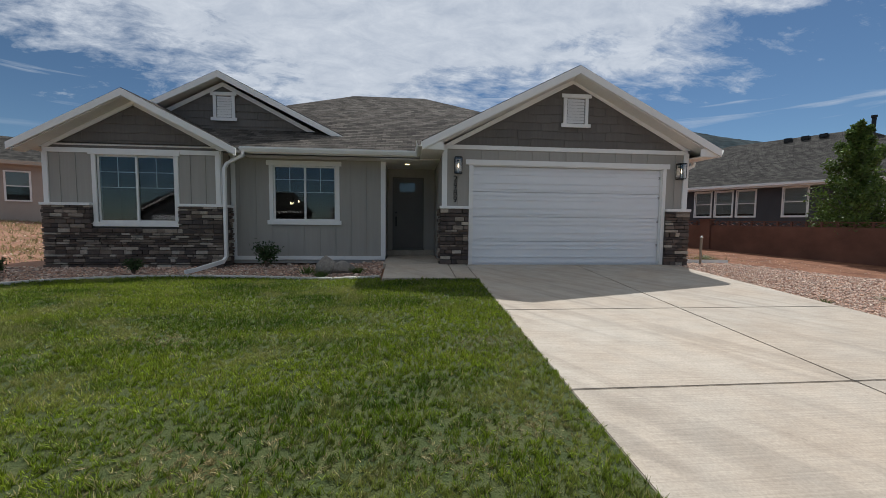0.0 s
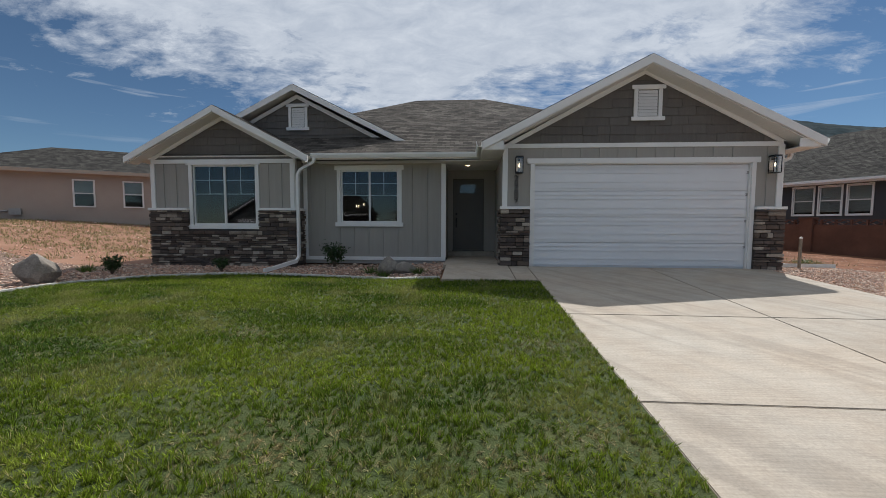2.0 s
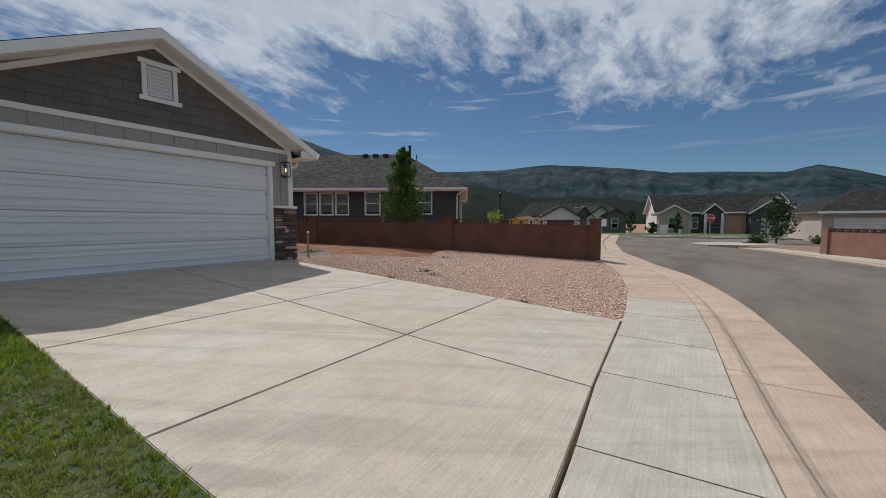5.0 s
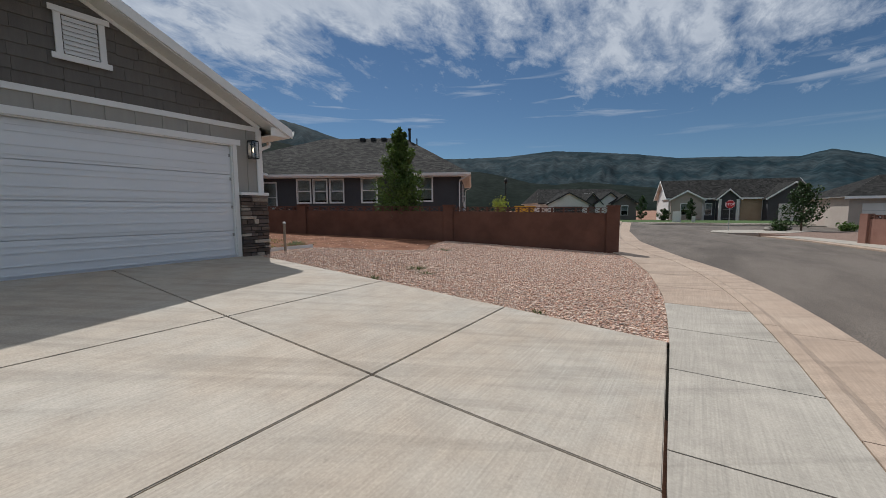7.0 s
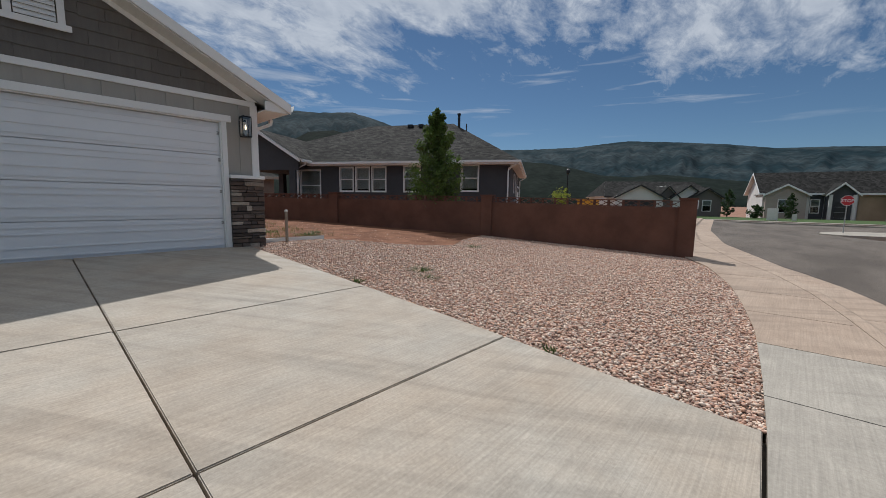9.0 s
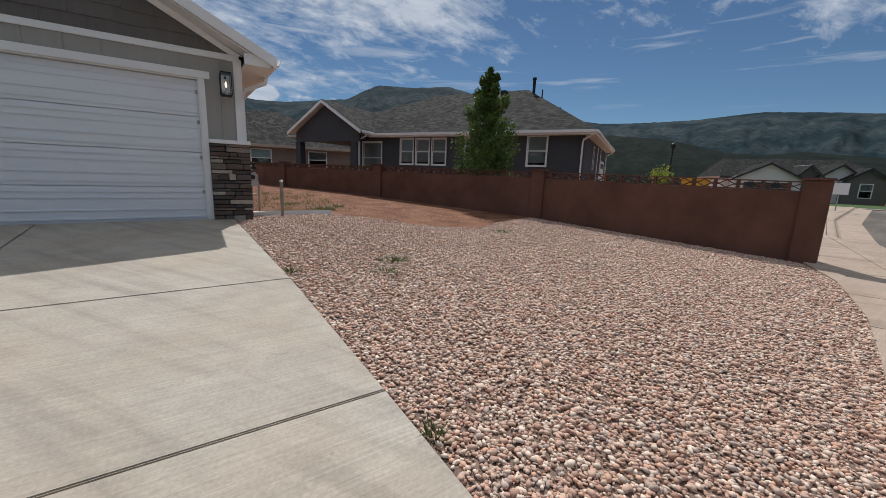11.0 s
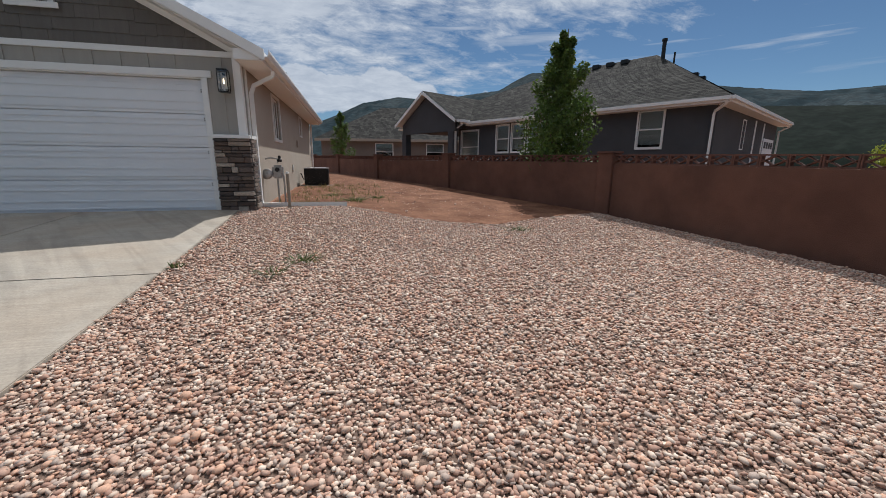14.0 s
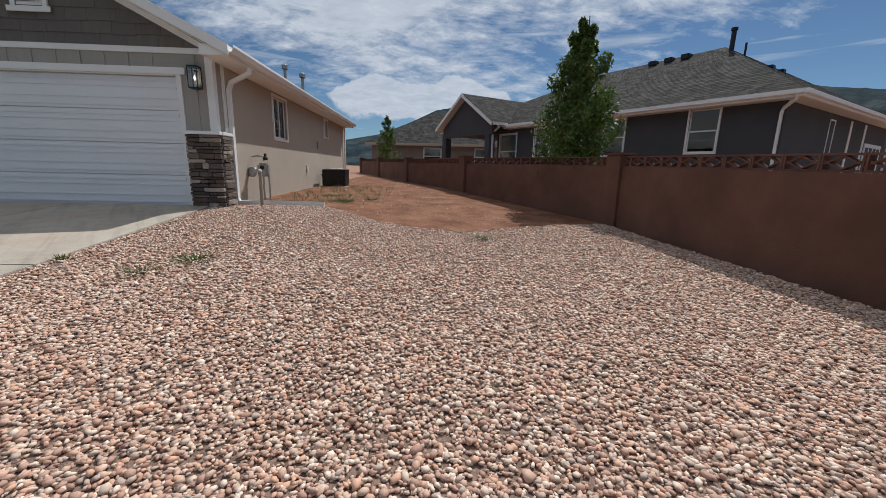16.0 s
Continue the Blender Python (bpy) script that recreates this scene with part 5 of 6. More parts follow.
ICO_F = np.array([f for k in range(5) for f in ((0, 1 + k, 1 + (k + 1) % 5), (1 + k, 6 + k, 1 + (k + 1) % 5), (1 + (k + 1) % 5, 6 + k, 6 + (k + 1) % 5), (6 + k, 11, 6 + (k + 1) % 5))])


def pebbles(name, poly, count, size, material, label, seed, thin=1.0, spread=0.32):
    """A bed of rounded stones scattered inside an outline, one mesh."""
    r = np.random.default_rng(seed)
    xs, ys = np.array(poly)[:, 0], np.array(poly)[:, 1]
    px, py = np.empty(0), np.empty(0)
    while len(px) < count:
        a, b = r.uniform(xs.min(), xs.max(), count * 2), r.uniform(ys.min(), ys.max(), count * 2)
        k = inside(list(poly), a, b) & (r.uniform(0, 1, len(a)) < thin + (1 - thin) * smooth01((-b - 1.0) / 5.0))
        px, py = np.concatenate([px, a[k]]), np.concatenate([py, b[k]])
    px, py = px[:count], py[:count]
    s = size * r.lognormal(0, spread, count)
    ax = np.stack([s, s * r.uniform(0.5, 0.9, count), s * r.uniform(0.35, 0.6, count)], -1)
    v = ICO_V[None] * (1 + r.normal(0, 0.17, (count, 12, 1))) * ax[:, None, :]
    tilt, az = r.normal(0, 0.35, count), r.uniform(0, math.tau, count)
    ct, st = np.cos(tilt)[:, None], np.sin(tilt)[:, None]
    y2, z2 = v[..., 1] * ct - v[..., 2] * st, v[..., 1] * st + v[..., 2] * ct
    ca, sa = np.cos(az)[:, None], np.sin(az)[:, None]
    x3, y3 = v[..., 0] * ca - y2 * sa, v[..., 0] * sa + y2 * ca
    z = ground_z(px, py) + 0.018 + ax[:, 2] * r.uniform(0.0, 1.3, count)
    v = np.stack([x3 + px[:, None], y3 + py[:, None], z2 + z[:, None]], -1).reshape(-1, 3)
    f = (ICO_F[None] + 12 * np.arange(count)[:, None, None]).reshape(-1, 3)
    return tagged(new(name, fast_mesh(name, v, f, material)), label, "gravel", kind="stuff")


pebbles("pebbles", GRAVEL, 110000, 0.0163, M_PEBBLE, "pink, tan and grey river pebbles", 1, 0.5, 0.26)
pebbles("pebbles", LEFTGRAVEL, 14000, 0.023, M_PEBBLE, "tan pebbles past the lawn", 2)
pebbles("pebbles", BED, 8000, 0.022, M_PEBBLE, "brown pebbles in the planting bed", 3)


DRY_SPOTS = ((-0.55, -5.0, 0.40, 0.30), (-0.55, -6.6, 0.35, 0.2), (-1.23, -6.85, 0.4, 0.2), (-2.7, -6.9, 0.6, 0.35), (-4.2, -4.6, 0.4, 0.2))


def grass(name, poly, tufts, blades, seed):
    """Small tufts of blades with gaps between them, thin and straw-coloured in the dry spots."""
    r = np.random.default_rng(seed)
    xs, ys = np.array(poly)[:, 0], np.array(poly)[:, 1]
    cx, cy = r.uniform(xs.min(), xs.max(), tufts), r.uniform(ys.min(), ys.max(), tufts)
    k = inside(list(poly), cx, cy)
    cx, cy = cx[k], cy[k]
    th = r.uniform(0.5, 1.35, len(cx)) * (1 + 0.2 * np.sin(cx * 2.1 + cy) * np.sin(cy * 2.7))
    tx, ty = r.normal(0, 0.016, len(cx)), r.normal(0, 0.016, len(cx))
    near = np.zeros(len(cx))
    for x0, y0, rx, ry in DRY_SPOTS:
        near = np.maximum(near, np.exp(-((cx - x0) / rx) ** 2 - ((cy - y0) / ry) ** 2))
    dry = r.uniform(0, 1, len(cx)) < near * 0.8
    th = np.where(dry, th * 0.55, th)
    a, b, h = np.repeat(cx, blades), np.repeat(cy, blades), np.repeat(th, blades)
    n = len(a)
    a, b = a + r.normal(0, 0.009, n), b + r.normal(0, 0.009, n)
    h = h * r.uniform(0.028, 0.055, n)
    az = r.uniform(0, math.tau, n)
    w = r.uniform(0.0025, 0.005, n)
    dx, dy = np.cos(az) * w, np.sin(az) * w
    lx, ly = np.repeat(tx, blades) + r.normal(0, 0.014, n), np.repeat(ty, blades) + r.normal(0, 0.014, n)
    z = ground_z(a, b) + 0.032
    v = np.stack([np.stack([a - dx, b - dy, z], -1), np.stack([a + dx, b + dy, z], -1), np.stack([a + lx, b + ly, z + h], -1)], 1)
    d = np.repeat(dry, blades)
    for part_name, pick, material, label in ((name, ~d, M_GRASS, "dense mown green grass tufts"), ("dry_grass", d, M_STRAW, "dry straw-coloured spots in the lawn")):
        q = v[pick].reshape(-1, 3)
        tagged(new(part_name, fast_mesh(part_name, q, np.arange(len(q)).reshape(-1, 3), material)), label, "grass", kind="stuff")


grass("grass", LAWN, 62000, 10, 4)


def dry_field(name, x0, x1, y0, y1, clumps, seed):
    r = np.random.default_rng(seed)
    cx, cy = r.uniform(x0, x1, clumps), r.uniform(y0, y1, clumps)
    n = clumps * 7
    a, b = np.repeat(cx, 7) + r.normal(0, 0.06, n), np.repeat(cy, 7) + r.normal(0, 0.06, n)
    z, h, w = ground_z(a, b), r.uniform(0.04, 0.16, n), r.uniform(0.006, 0.014, n)
    az = r.uniform(0, math.tau, n)
    v = np.stack([np.stack([a - np.cos(az) * w, b - np.sin(az) * w, z], -1), np.stack([a + np.cos(az) * w, b + np.sin(az) * w, z], -1), np.stack([a + r.normal(0, 0.05, n), b + r.normal(0, 0.05, n), z + h], -1)], 1).reshape(-1, 3)
    return tagged(new(name, fast_mesh(name, v, np.arange(3 * n).reshape(-1, 3), M_STRAW)), "sparse dry grass on the bare soil", "grass", kind="stuff")


dry_field("dry_grass", -32, -11.5, 4, 15, 3500, 6)
dry_field("dry_grass", -20, -11.5, 1.5, 5, 200, 7)
dry_field("dry_grass", 5.9, 8.5, 1.0, 7.0, 160, 8)
pebbles("pebbles", [(-30, 2), (-11.4, 2), (-11.4, 14), (-30, 14)], 2500, 0.03, M_PEBBLE, "scattered stones on the bare soil", 12)
pebbles("pebbles", [(5.8, 0.8), (7.2, 1.0), (9, -0.5), (11.5, -0.3), (8.6, 10.5), (6.0, 11.5)], 900, 0.016, M_PEBBLE, "scattered stones on the side yard", 13)

# ---- block wall ----
fence = thing("block_wall", "red-brown stained block wall with a screen-block top", "wall")
screen = join(box(-0.5, -0.5, -0.5, 0.5, 0.5, -0.38), box(-0.5, -0.5, 0.38, 0.5, 0.5, 0.5), box(-0.5, -0.5, -0.38, -0.44, 0.5, 0.38), box(0.44, -0.5, -0.38, 0.5, 0.5, 0.38),
              prism([(-0.44, -0.06), (-0.03, 0.38), (0.03, 0.38), (-0.40, -0.10)], "y", -0.45, 0.45), prism([(0.44, -0.06), (0.03, 0.38), (-0.03, 0.38), (0.40, -0.10)], "y", -0.45, 0.45),
              prism([(-0.44, 0.06), (-0.03, -0.38), (0.03, -0.38), (-0.40, 0.10)], "y", -0.44, 0.44), prism([(0.44, 0.06), (0.03, -0.38), (-0.03, -0.38), (0.40, 0.10)], "y", -0.44, 0.44))
SCREEN = mesh_of("screen_block", screen, M_FENCE2)
for i, (a, b) in enumerate(zip(FENCE, FENCE[1:])):
    d = (b - a)
    L = d.length
    u = d.normalized()
    nrm = Vector((-u.y, u.x, 0)) * 0.075
    za, zb = FENCE_TOP[i] - 0.215, FENCE_TOP[i + 1] - 0.215
    lo = [-1.0, -0.8, -0.4, -0.2, -0.1, 0][i]
    lo2 = [-0.8, -0.4, -0.2, -0.1, 0, 0][i]
    q = [a - nrm, b - nrm, b + nrm, a + nrm]
    v = [(p.x, p.y, z) for p, z in zip(q, (lo, lo2, lo2, lo))] + [(p.x, p.y, z) for p, z in zip(q, (za, zb, zb, za))]
    part("wall_panel", (v, [(3, 2, 1, 0), (4, 5, 6, 7), (0, 1, 5, 4), (1, 2, 6, 5), (2, 3, 7, 6), (3, 0, 4, 7)]), M_FENCE, fence)
    n = max(1, round(L / 0.4))
    slope = math.atan2(zb - za, L)
    for k in range(n):
        t = (k + 0.5) / n
        p = a.lerp(b, t)
        mm = Matrix.Translation((p.x, p.y, za + (zb - za) * t + 0.102)) @ Matrix.Rotation(math.atan2(u.y, u.x), 4, "Z") @ Matrix.Rotation(-slope, 4, "Y") @ Matrix.Diagonal((L / n - 0.008, 0.1, 0.2, 1))
        piece("screen_block", SCREEN, fence, mm)
for i, p in enumerate(FENCE):
    e = FENCE[min(i + 1, len(FENCE) - 1)] - FENCE[max(i - 1, 0)]
    mm = Matrix.Translation((p.x, p.y, 0)) @ Matrix.Rotation(math.atan2(e.y, e.x), 4, "Z")
    w = 0.2
    part("pilaster", moved(box(-w, -0.16, -0.9, w, 0.16, FENCE_TOP[i] + 0.01), mm), M_FENCE, fence, bevel=0.01)
    part("pilaster_cap", moved(box(-w - 0.03, -0.19, FENCE_TOP[i] + 0.012, w + 0.03, 0.19, FENCE_TOP[i] + 0.06), mm), M_FENCE2, fence, bevel=0.01)

# ---- neighbouring charcoal house ----
NWINDOWS = ((-10.2, -9.3, 1.45, 2.9), (-9.2, -8.3, 1.45, 2.9), (-8.2, -7.3, 1.45, 2.9), (-6.3, -5.3, 1.45, 2.95), (-3.05, -2.05, 1.5, 2.98), (-12.8, -11.4, 0.9, 2.75))
NM = Matrix.Translation((19.5, 2.4, 0)) @ Matrix(((0.485, 0.875, 0, 0), (-0.875, 0.485, 0, 0), (0, 0, 1, 0), (0, 0, 0, 1)))
# local x runs along the long wall towards the corner, local y into the house, the corner of the eaves at the origin
nb = thing("neighbour_house", "charcoal stucco house with white trim and hip roof", "house", NM)
part("long_wall", holed_wall(-13.0, -0.45, -0.6, 3.0, 0.45, 0.6, [(a + 0.04, b - 0.04, e + 0.04, g - 0.04) for a, b, e, g in NWINDOWS]), M_NSIDING, nb)
part("end_wall", box(-0.6, 0.6, -0.8, -0.45, 11.5, 3.0), M_NSIDING, nb)
part("back_wall", box(-13.0, 11.4, -0.6, -0.6, 11.5, 3.0), M_NSIDING, nb)
part("porch_side_wall", box(-13.0, 0.6, -0.6, -12.85, 11.4, 3.0), M_NSIDING, nb)
part("porch_ceiling", box(-18.0, 0.0, 2.88, -13.0, 11.6, 2.92), M_NSIDING, nb)
part("porch_ceiling", box(-17.0, -0.42, 2.80, -12.2, 0.0, 2.84), M_NSIDING, nb)
for py in (5.6, 11.3):
    part("porch_post", box(-17.9, py - 0.2, -0.5, -17.5, py + 0.2, 2.88), M_NSIDING, nb, bevel=0.01)
for x0, x1, z0, z1 in NWINDOWS:
    window(nb, x0, x1, z0, z1, 0.435, casing=0.05, grids=False, blind=True, hung=True, head=False, room=True)
EX = Matrix(((0, -1, 0, 0), (1, 0, 0, 0), (0, 0, 1, 0), (0, 0, 0, 1)))
window(nb, 4.2, 4.75, 1.55, 2.75, 0.465, EX, casing=0.05, grids=False, hung=True, head=False)
for trim_y in (6.4, 8.2):
    part("side_door_trim", moved(box(trim_y, 0.43, 0, trim_y + 0.2, 0.45, 2.85), EX), M_TRIM, nb)
gd = part("garage_door", moved(box(8.6, 0.42, -0.4, 11.0, 0.455, 2.2), EX), M_GARAGE, nb, "white garage door with small panes")
for k in range(4):
    part("pane", moved(box(8.75 + k * 0.55, 0.41, 1.75, 9.15 + k * 0.55, 0.42, 2.05), EX), M_DARKTRIM, gd)
part("corner_board", box(-0.62, 0.42, -0.6, -0.43, 0.45, 3.0), M_NSIDING, nb)
roof_plane("roof", (-18.4, 0, 3.14), (0, 0, 3.14), (-4.6, 5.6, 6.12), (-10.5, 5.6, 6.12), M_SHINGLE2, nb, 0.16, "grey shingled hip roof")
roof_plane("roof", (0, 0, 3.14), (0, 12, 3.14), (-4.6, 5.6, 6.12), (-4.6, 5.6, 6.12), M_SHINGLE2, nb, 0.16)
roof_plane("roof", (0, 12, 3.14), (-18.4, 12, 3.14), (-10.5, 5.6, 6.12), (-4.6, 5.6, 6.12), M_SHINGLE2, nb, 0.16)
roof_plane("roof", (-18.4, 12, 3.14), (-18.4, 0, 3.14), (-10.5, 5.6, 6.12), (-10.5, 5.6, 6.12), M_SHINGLE2, nb, 0.16)
for fascia_box in (box(-12.0, -0.02, 2.93, 0.02, 0.0, 3.13), box(0.0, 0.0, 2.93, 0.02, 12, 3.13)):
    part("fascia", fascia_box, M_TRIM, nb)
for gutter_box in (box(-12.0, -0.13, 3.0, 0.02, -0.02, 3.12), box(0.02, -0.1, 3.0, 0.13, 12, 3.12)):
    part("gutter", gutter_box, M_GUTTER, nb, bevel=0.01)
for soffit_box in (box(-12.0, 0.0, 2.93, 0, 0.45, 2.95), box(-0.45, 0.45, 2.93, 0, 12, 2.95)):
    part("soffit", soffit_box, M_SOFFIT, nb)
part("downspout", tube([(-0.1, -0.08, 3.0), (-0.12, 0.0, 2.9), (-0.5, 0.38, 2.72), (-0.52, 0.40, 2.6), (-0.52, 0.40, -0.2)], (0.045, 0.035), square=True), M_GUTTER, nb)
part("downspout", tube([(0.08, 11.8, 3.0), (0.0, 11.8, 2.9), (-0.38, 11.8, 2.7), (-0.38, 11.8, -0.2)], (0.045, 0.035), square=True), M_GUTTER, nb)
# porch wing
part("porch_roof_wall", prism([(-17.0, 3.2), (-12.2, 3.2), (-14.6, 4.72)], "y", -0.6, -0.5), M_NSIDING, nb)
part("porch_beam", box(-17.0, -0.6, 2.65, -12.2, -0.42, 3.2), M_NSIDING, nb)
for px in (-16.9, -12.6):
    part("porch_post", box(px - 0.2, -0.6, -0.5, px + 0.2, -0.2, 2.65), M_NSIDING, nb, bevel=0.01)
rake_boards(nb, -14.6, 2.75, 3.22, 4.92, -0.98, -0.93, 0.18)
roof_plane("roof", (-17.4, 6.0, 3.22), (-17.4, -0.95, 3.22), (-14.6, -0.95, 4.94), (-14.6, 6.0, 4.94), M_SHINGLE2, nb, 0.16)
roof_plane("roof", (-11.8, -0.95, 3.22), (-11.8, 6.0, 3.22), (-14.6, 6.0, 4.94), (-14.6, -0.95, 4.94), M_SHINGLE2, nb, 0.16)
part("gutter", box(-11.8, -0.9, 3.06, -11.68, 0.0, 3.2), M_GUTTER, nb, bevel=0.01)
part("downspout", tube([(-11.76, -0.6, 3.08), (-11.8, -0.5, 2.95), (-12.36, -0.42, 2.75), (-12.38, -0.4, 0)], (0.045, 0.035), square=True), M_GUTTER, nb)
for k in range(3):
    part("roof_vent", box(-7.6 + k * 0.75, 5.0, 5.85, -7.25 + k * 0.75, 5.35, 6.06), M_BLACK, nb, bevel=0.02)
for k in range(2):
    part("roof_vent", box(-2.6, 4.4 + k * 1.0, 4.68, -2.38, 4.66 + k * 1.0, 4.84), M_BLACK, nb, bevel=0.02)
part("flue_pipe", join(tube([(-4.1, 5.0, 5.5), (-4.1, 5.0, 6.55)], 0.09), lathe([(0.09, 0), (0.12, 0.02), (0.12, 0.12), (0.0, 0.14)], 12, (-4.1, 5.0, 6.5))), M_BLACK, nb, "black roof flue")
part("flue_pipe", tube([(-3.6, 5.0, 5.3), (-3.6, 5.0, 5.95)], 0.04), M_BLACK, nb)


# ---- distant houses ----
def far_house(label, at, turn, w, d, eave, ridge, wall, roof, gables=(), windows=(), doors=(), hip=0.0, trim=None, name="house"):
    """A house whose front faces local -y from the base point at; gables: (x, half width, rise, forward)."""
    trim = trim or M_TRIM
    h = thing(name, label, "house", Matrix.Translation(at) @ Matrix.Rotation(radians(turn), 4, "Z"))
    part("wall", box(0, 0, -0.5, w, d, eave), wall, h)
    o = 0.45
    lift = ridge - eave
    a, b, c, e = (-o, -o, eave), (w + o, -o, eave), (w + o - hip, d / 2, ridge), (-o + hip, d / 2, ridge)
    roof_plane("roof", a, b, c, e, roof, h, 0.3)
    roof_plane("roof", (w + o, d + o, eave), (-o, d + o, eave), e, c, roof, h, 0.3)
    if hip:
        roof_plane("roof", b, (w + o, d + o, eave), c, c, roof, h, 0.3)
        roof_plane("roof", (-o, d + o, eave), a, e, e, roof, h, 0.3)
    else:
        for xx in (0.0, w):
            s = 0.0 if xx == 0 else -0.12
            part("gable_wall", prism([(0, eave), (d, eave), (d / 2, ridge - 0.12)], "x", xx + s, xx + s + 0.12), wall, h)
            e2 = -o - 0.03 if xx == 0 else w + o
            for sgn in (0, 1):
                y0 = -o if sgn == 0 else d + o
                part("rake_board", prism([(d / 2, ridge + 0.02), (y0, eave + 0.02), (y0, eave - 0.2), (d / 2, ridge - 0.2)], "x", e2, e2 + 0.03), trim, h)
    part("fascia", box(-o, -o - 0.03, eave - 0.2, w + o, -o, eave + 0.01), trim, h)
    for gx, half, rise, fwd, *own in gables:
        part("gable_wall", join(box(gx - half, -fwd, -0.5, gx + half, 0.0, eave), prism([(gx - half, eave), (gx + half, eave), (gx, eave + rise)], "y", -fwd, -fwd + 0.2)), own[0] if own else wall, h)
        rake_boards(h, gx, half + 0.35, eave - 0.2, eave + rise + 0.15, -fwd - 0.4, -fwd - 0.34, 0.22, trim)
        roof_plane("roof", (gx - half - 0.35, d * 0.45, eave - 0.2), (gx - half - 0.35, -fwd - 0.38, eave - 0.2), (gx, -fwd - 0.38, eave + rise + 0.16), (gx, d * 0.45, eave + rise + 0.16), roof, h, 0.3)
        roof_plane("roof", (gx + half + 0.35, -fwd - 0.38, eave - 0.2), (gx + half + 0.35, d * 0.45, eave - 0.2), (gx, d * 0.45, eave + rise + 0.16), (gx, -fwd - 0.38, eave + rise + 0.16), roof, h, 0.3)
    for x0, x1, z0, z1, yy in windows:
        wd = part("window", join(box(x0 - 0.08, yy - 0.06, z0 - 0.08, x0, yy, z1 + 0.08), box(x1, yy - 0.06, z0 - 0.08, x1 + 0.08, yy, z1 + 0.08), box(x0, yy - 0.06, z1, x1, yy, z1 + 0.08), box(x0, yy - 0.06, z0 - 0.08, x1, yy, z0), box(x0, yy - 0.05, (z0 + z1) / 2 - 0.03, x1, yy, (z0 + z1) / 2 + 0.03)), M_TRIM, h)
        part("pane", box(x0, yy - 0.025, z0, x1, yy - 0.015, z1), M_GLASS, wd)
        part("blind", box(x0, yy - 0.012, (z0 + z1) / 2, x1, yy - 0.006, z1), M_BLIND, wd)
        # flat dark sheet right behind the pane, painted as the shade of a room
        part("room_shade", box(x0, yy - 0.010, z0, x1, yy - 0.004, (z0 + z1) / 2), M_ROOMSHADE, wd)
    for x0, x1, z1, yy, dm in doors:
        dr = part("garage_door", box(x0, yy - 0.05, -0.4, x1, yy - 0.01, z1), dm, h)
        for k in range(1, 4):
            part("groove", box(x0, yy - 0.056, -0.4 + (z1 + 0.4) * k / 4 - 0.015, x1, yy - 0.05, -0.4 + (z1 + 0.4) * k / 4 + 0.015), M_STEEL, dr)
    return h


far_house("low beige stucco house with grey hip roof", (-29.8, 9.6, 1.15), 30.5, 17, 10, 2.95, 4.95, M_TAN, M_SHINGLE2, trim=M_STUCCO, hip=3.5,
          windows=((5.62, 6.5, 0.87, 2.37, 0), (8.0, 8.88, 0.87, 2.37, 0), (12, 13, 0.87, 2.37, 0)))
far_house("beige house with a higher grey roof beyond", (-33.0, 20.5, 1.15), 30.5, 12, 8, 4.1, 5.3, M_TAN, M_SHINGLE2, trim=M_STUCCO)
eb = solo("electric_meter", moved(join(box(1.4, -0.2, 1.0, 1.8, -0.002, 2.3), tube([(1.6, -0.1, 1.0), (1.6, -0.1, 0.0)], 0.05), tube([(1.8, -0.1, 0.5), (2.7, -0.05, 0.5)], 0.05), box(2.8, -0.18, 0.3, 3.3, -0.002, 0.65)), Matrix.Translation((-29.8, 9.6, 1.15)) @ Matrix.Rotation(radians(30.5), 4, "Z")), M_STEEL, "grey electric meter and conduit on the wall", "meter")
far_house("grey garage house with white gable far off", (-90.0, 33.0, 1.0), 30, 8, 8, 3.0, 4.6, M_TAN, M_SHINGLE3, gables=((5.0, 2.6, 1.5, 1.2),), doors=((3.2, 5.4, 2.1, -1.2, M_DARKTRIM), (5.9, 6.9, 2.1, -1.2, M_GARAGE)), hip=2)
far_house("charcoal house with dark roof far off", (-92.6, 43.0, 1.0), 30, 14, 9, 3.0, 6.0, M_NSIDING, M_SHINGLE3, windows=((2.0, 3.0, 1.0, 2.4, 0), (7.0, 8.0, 1.0, 2.4, 0)), hip=3)
far_house("brown stucco house with grey hip roof behind the wall", (5.0, 27.0, 0.0), -6, 12.5, 11, 2.9, 6.2, M_BROWN, M_SHINGLE2, trim=M_STUCCO, hip=5.5, windows=((4.6, 6.0, 1.2, 2.5, 0), (9.0, 10.4, 1.2, 2.5, 0)))
far_house("white stucco house with black-edged gables", (60.0, 12.4, -0.6), -54.7, 15, 10, 2.7, 5.1, M_WHITEWALL, M_SHINGLE3, gables=((4.0, 3.2, 1.5, 1.5), (8.0, 1.3, 1.4, 0.9, M_SHAKE), (10.6, 2.2, 1.5, 1.2), (12.6, 1.9, 1.1, 2.0, M_SHAKE)), doors=((1.8, 6.2, 2.1, -1.5, M_DARKTRIM),), windows=((12.1, 13.1, 0.8, 2.2, -2.0),), trim=M_DARKTRIM, hip=1.5)
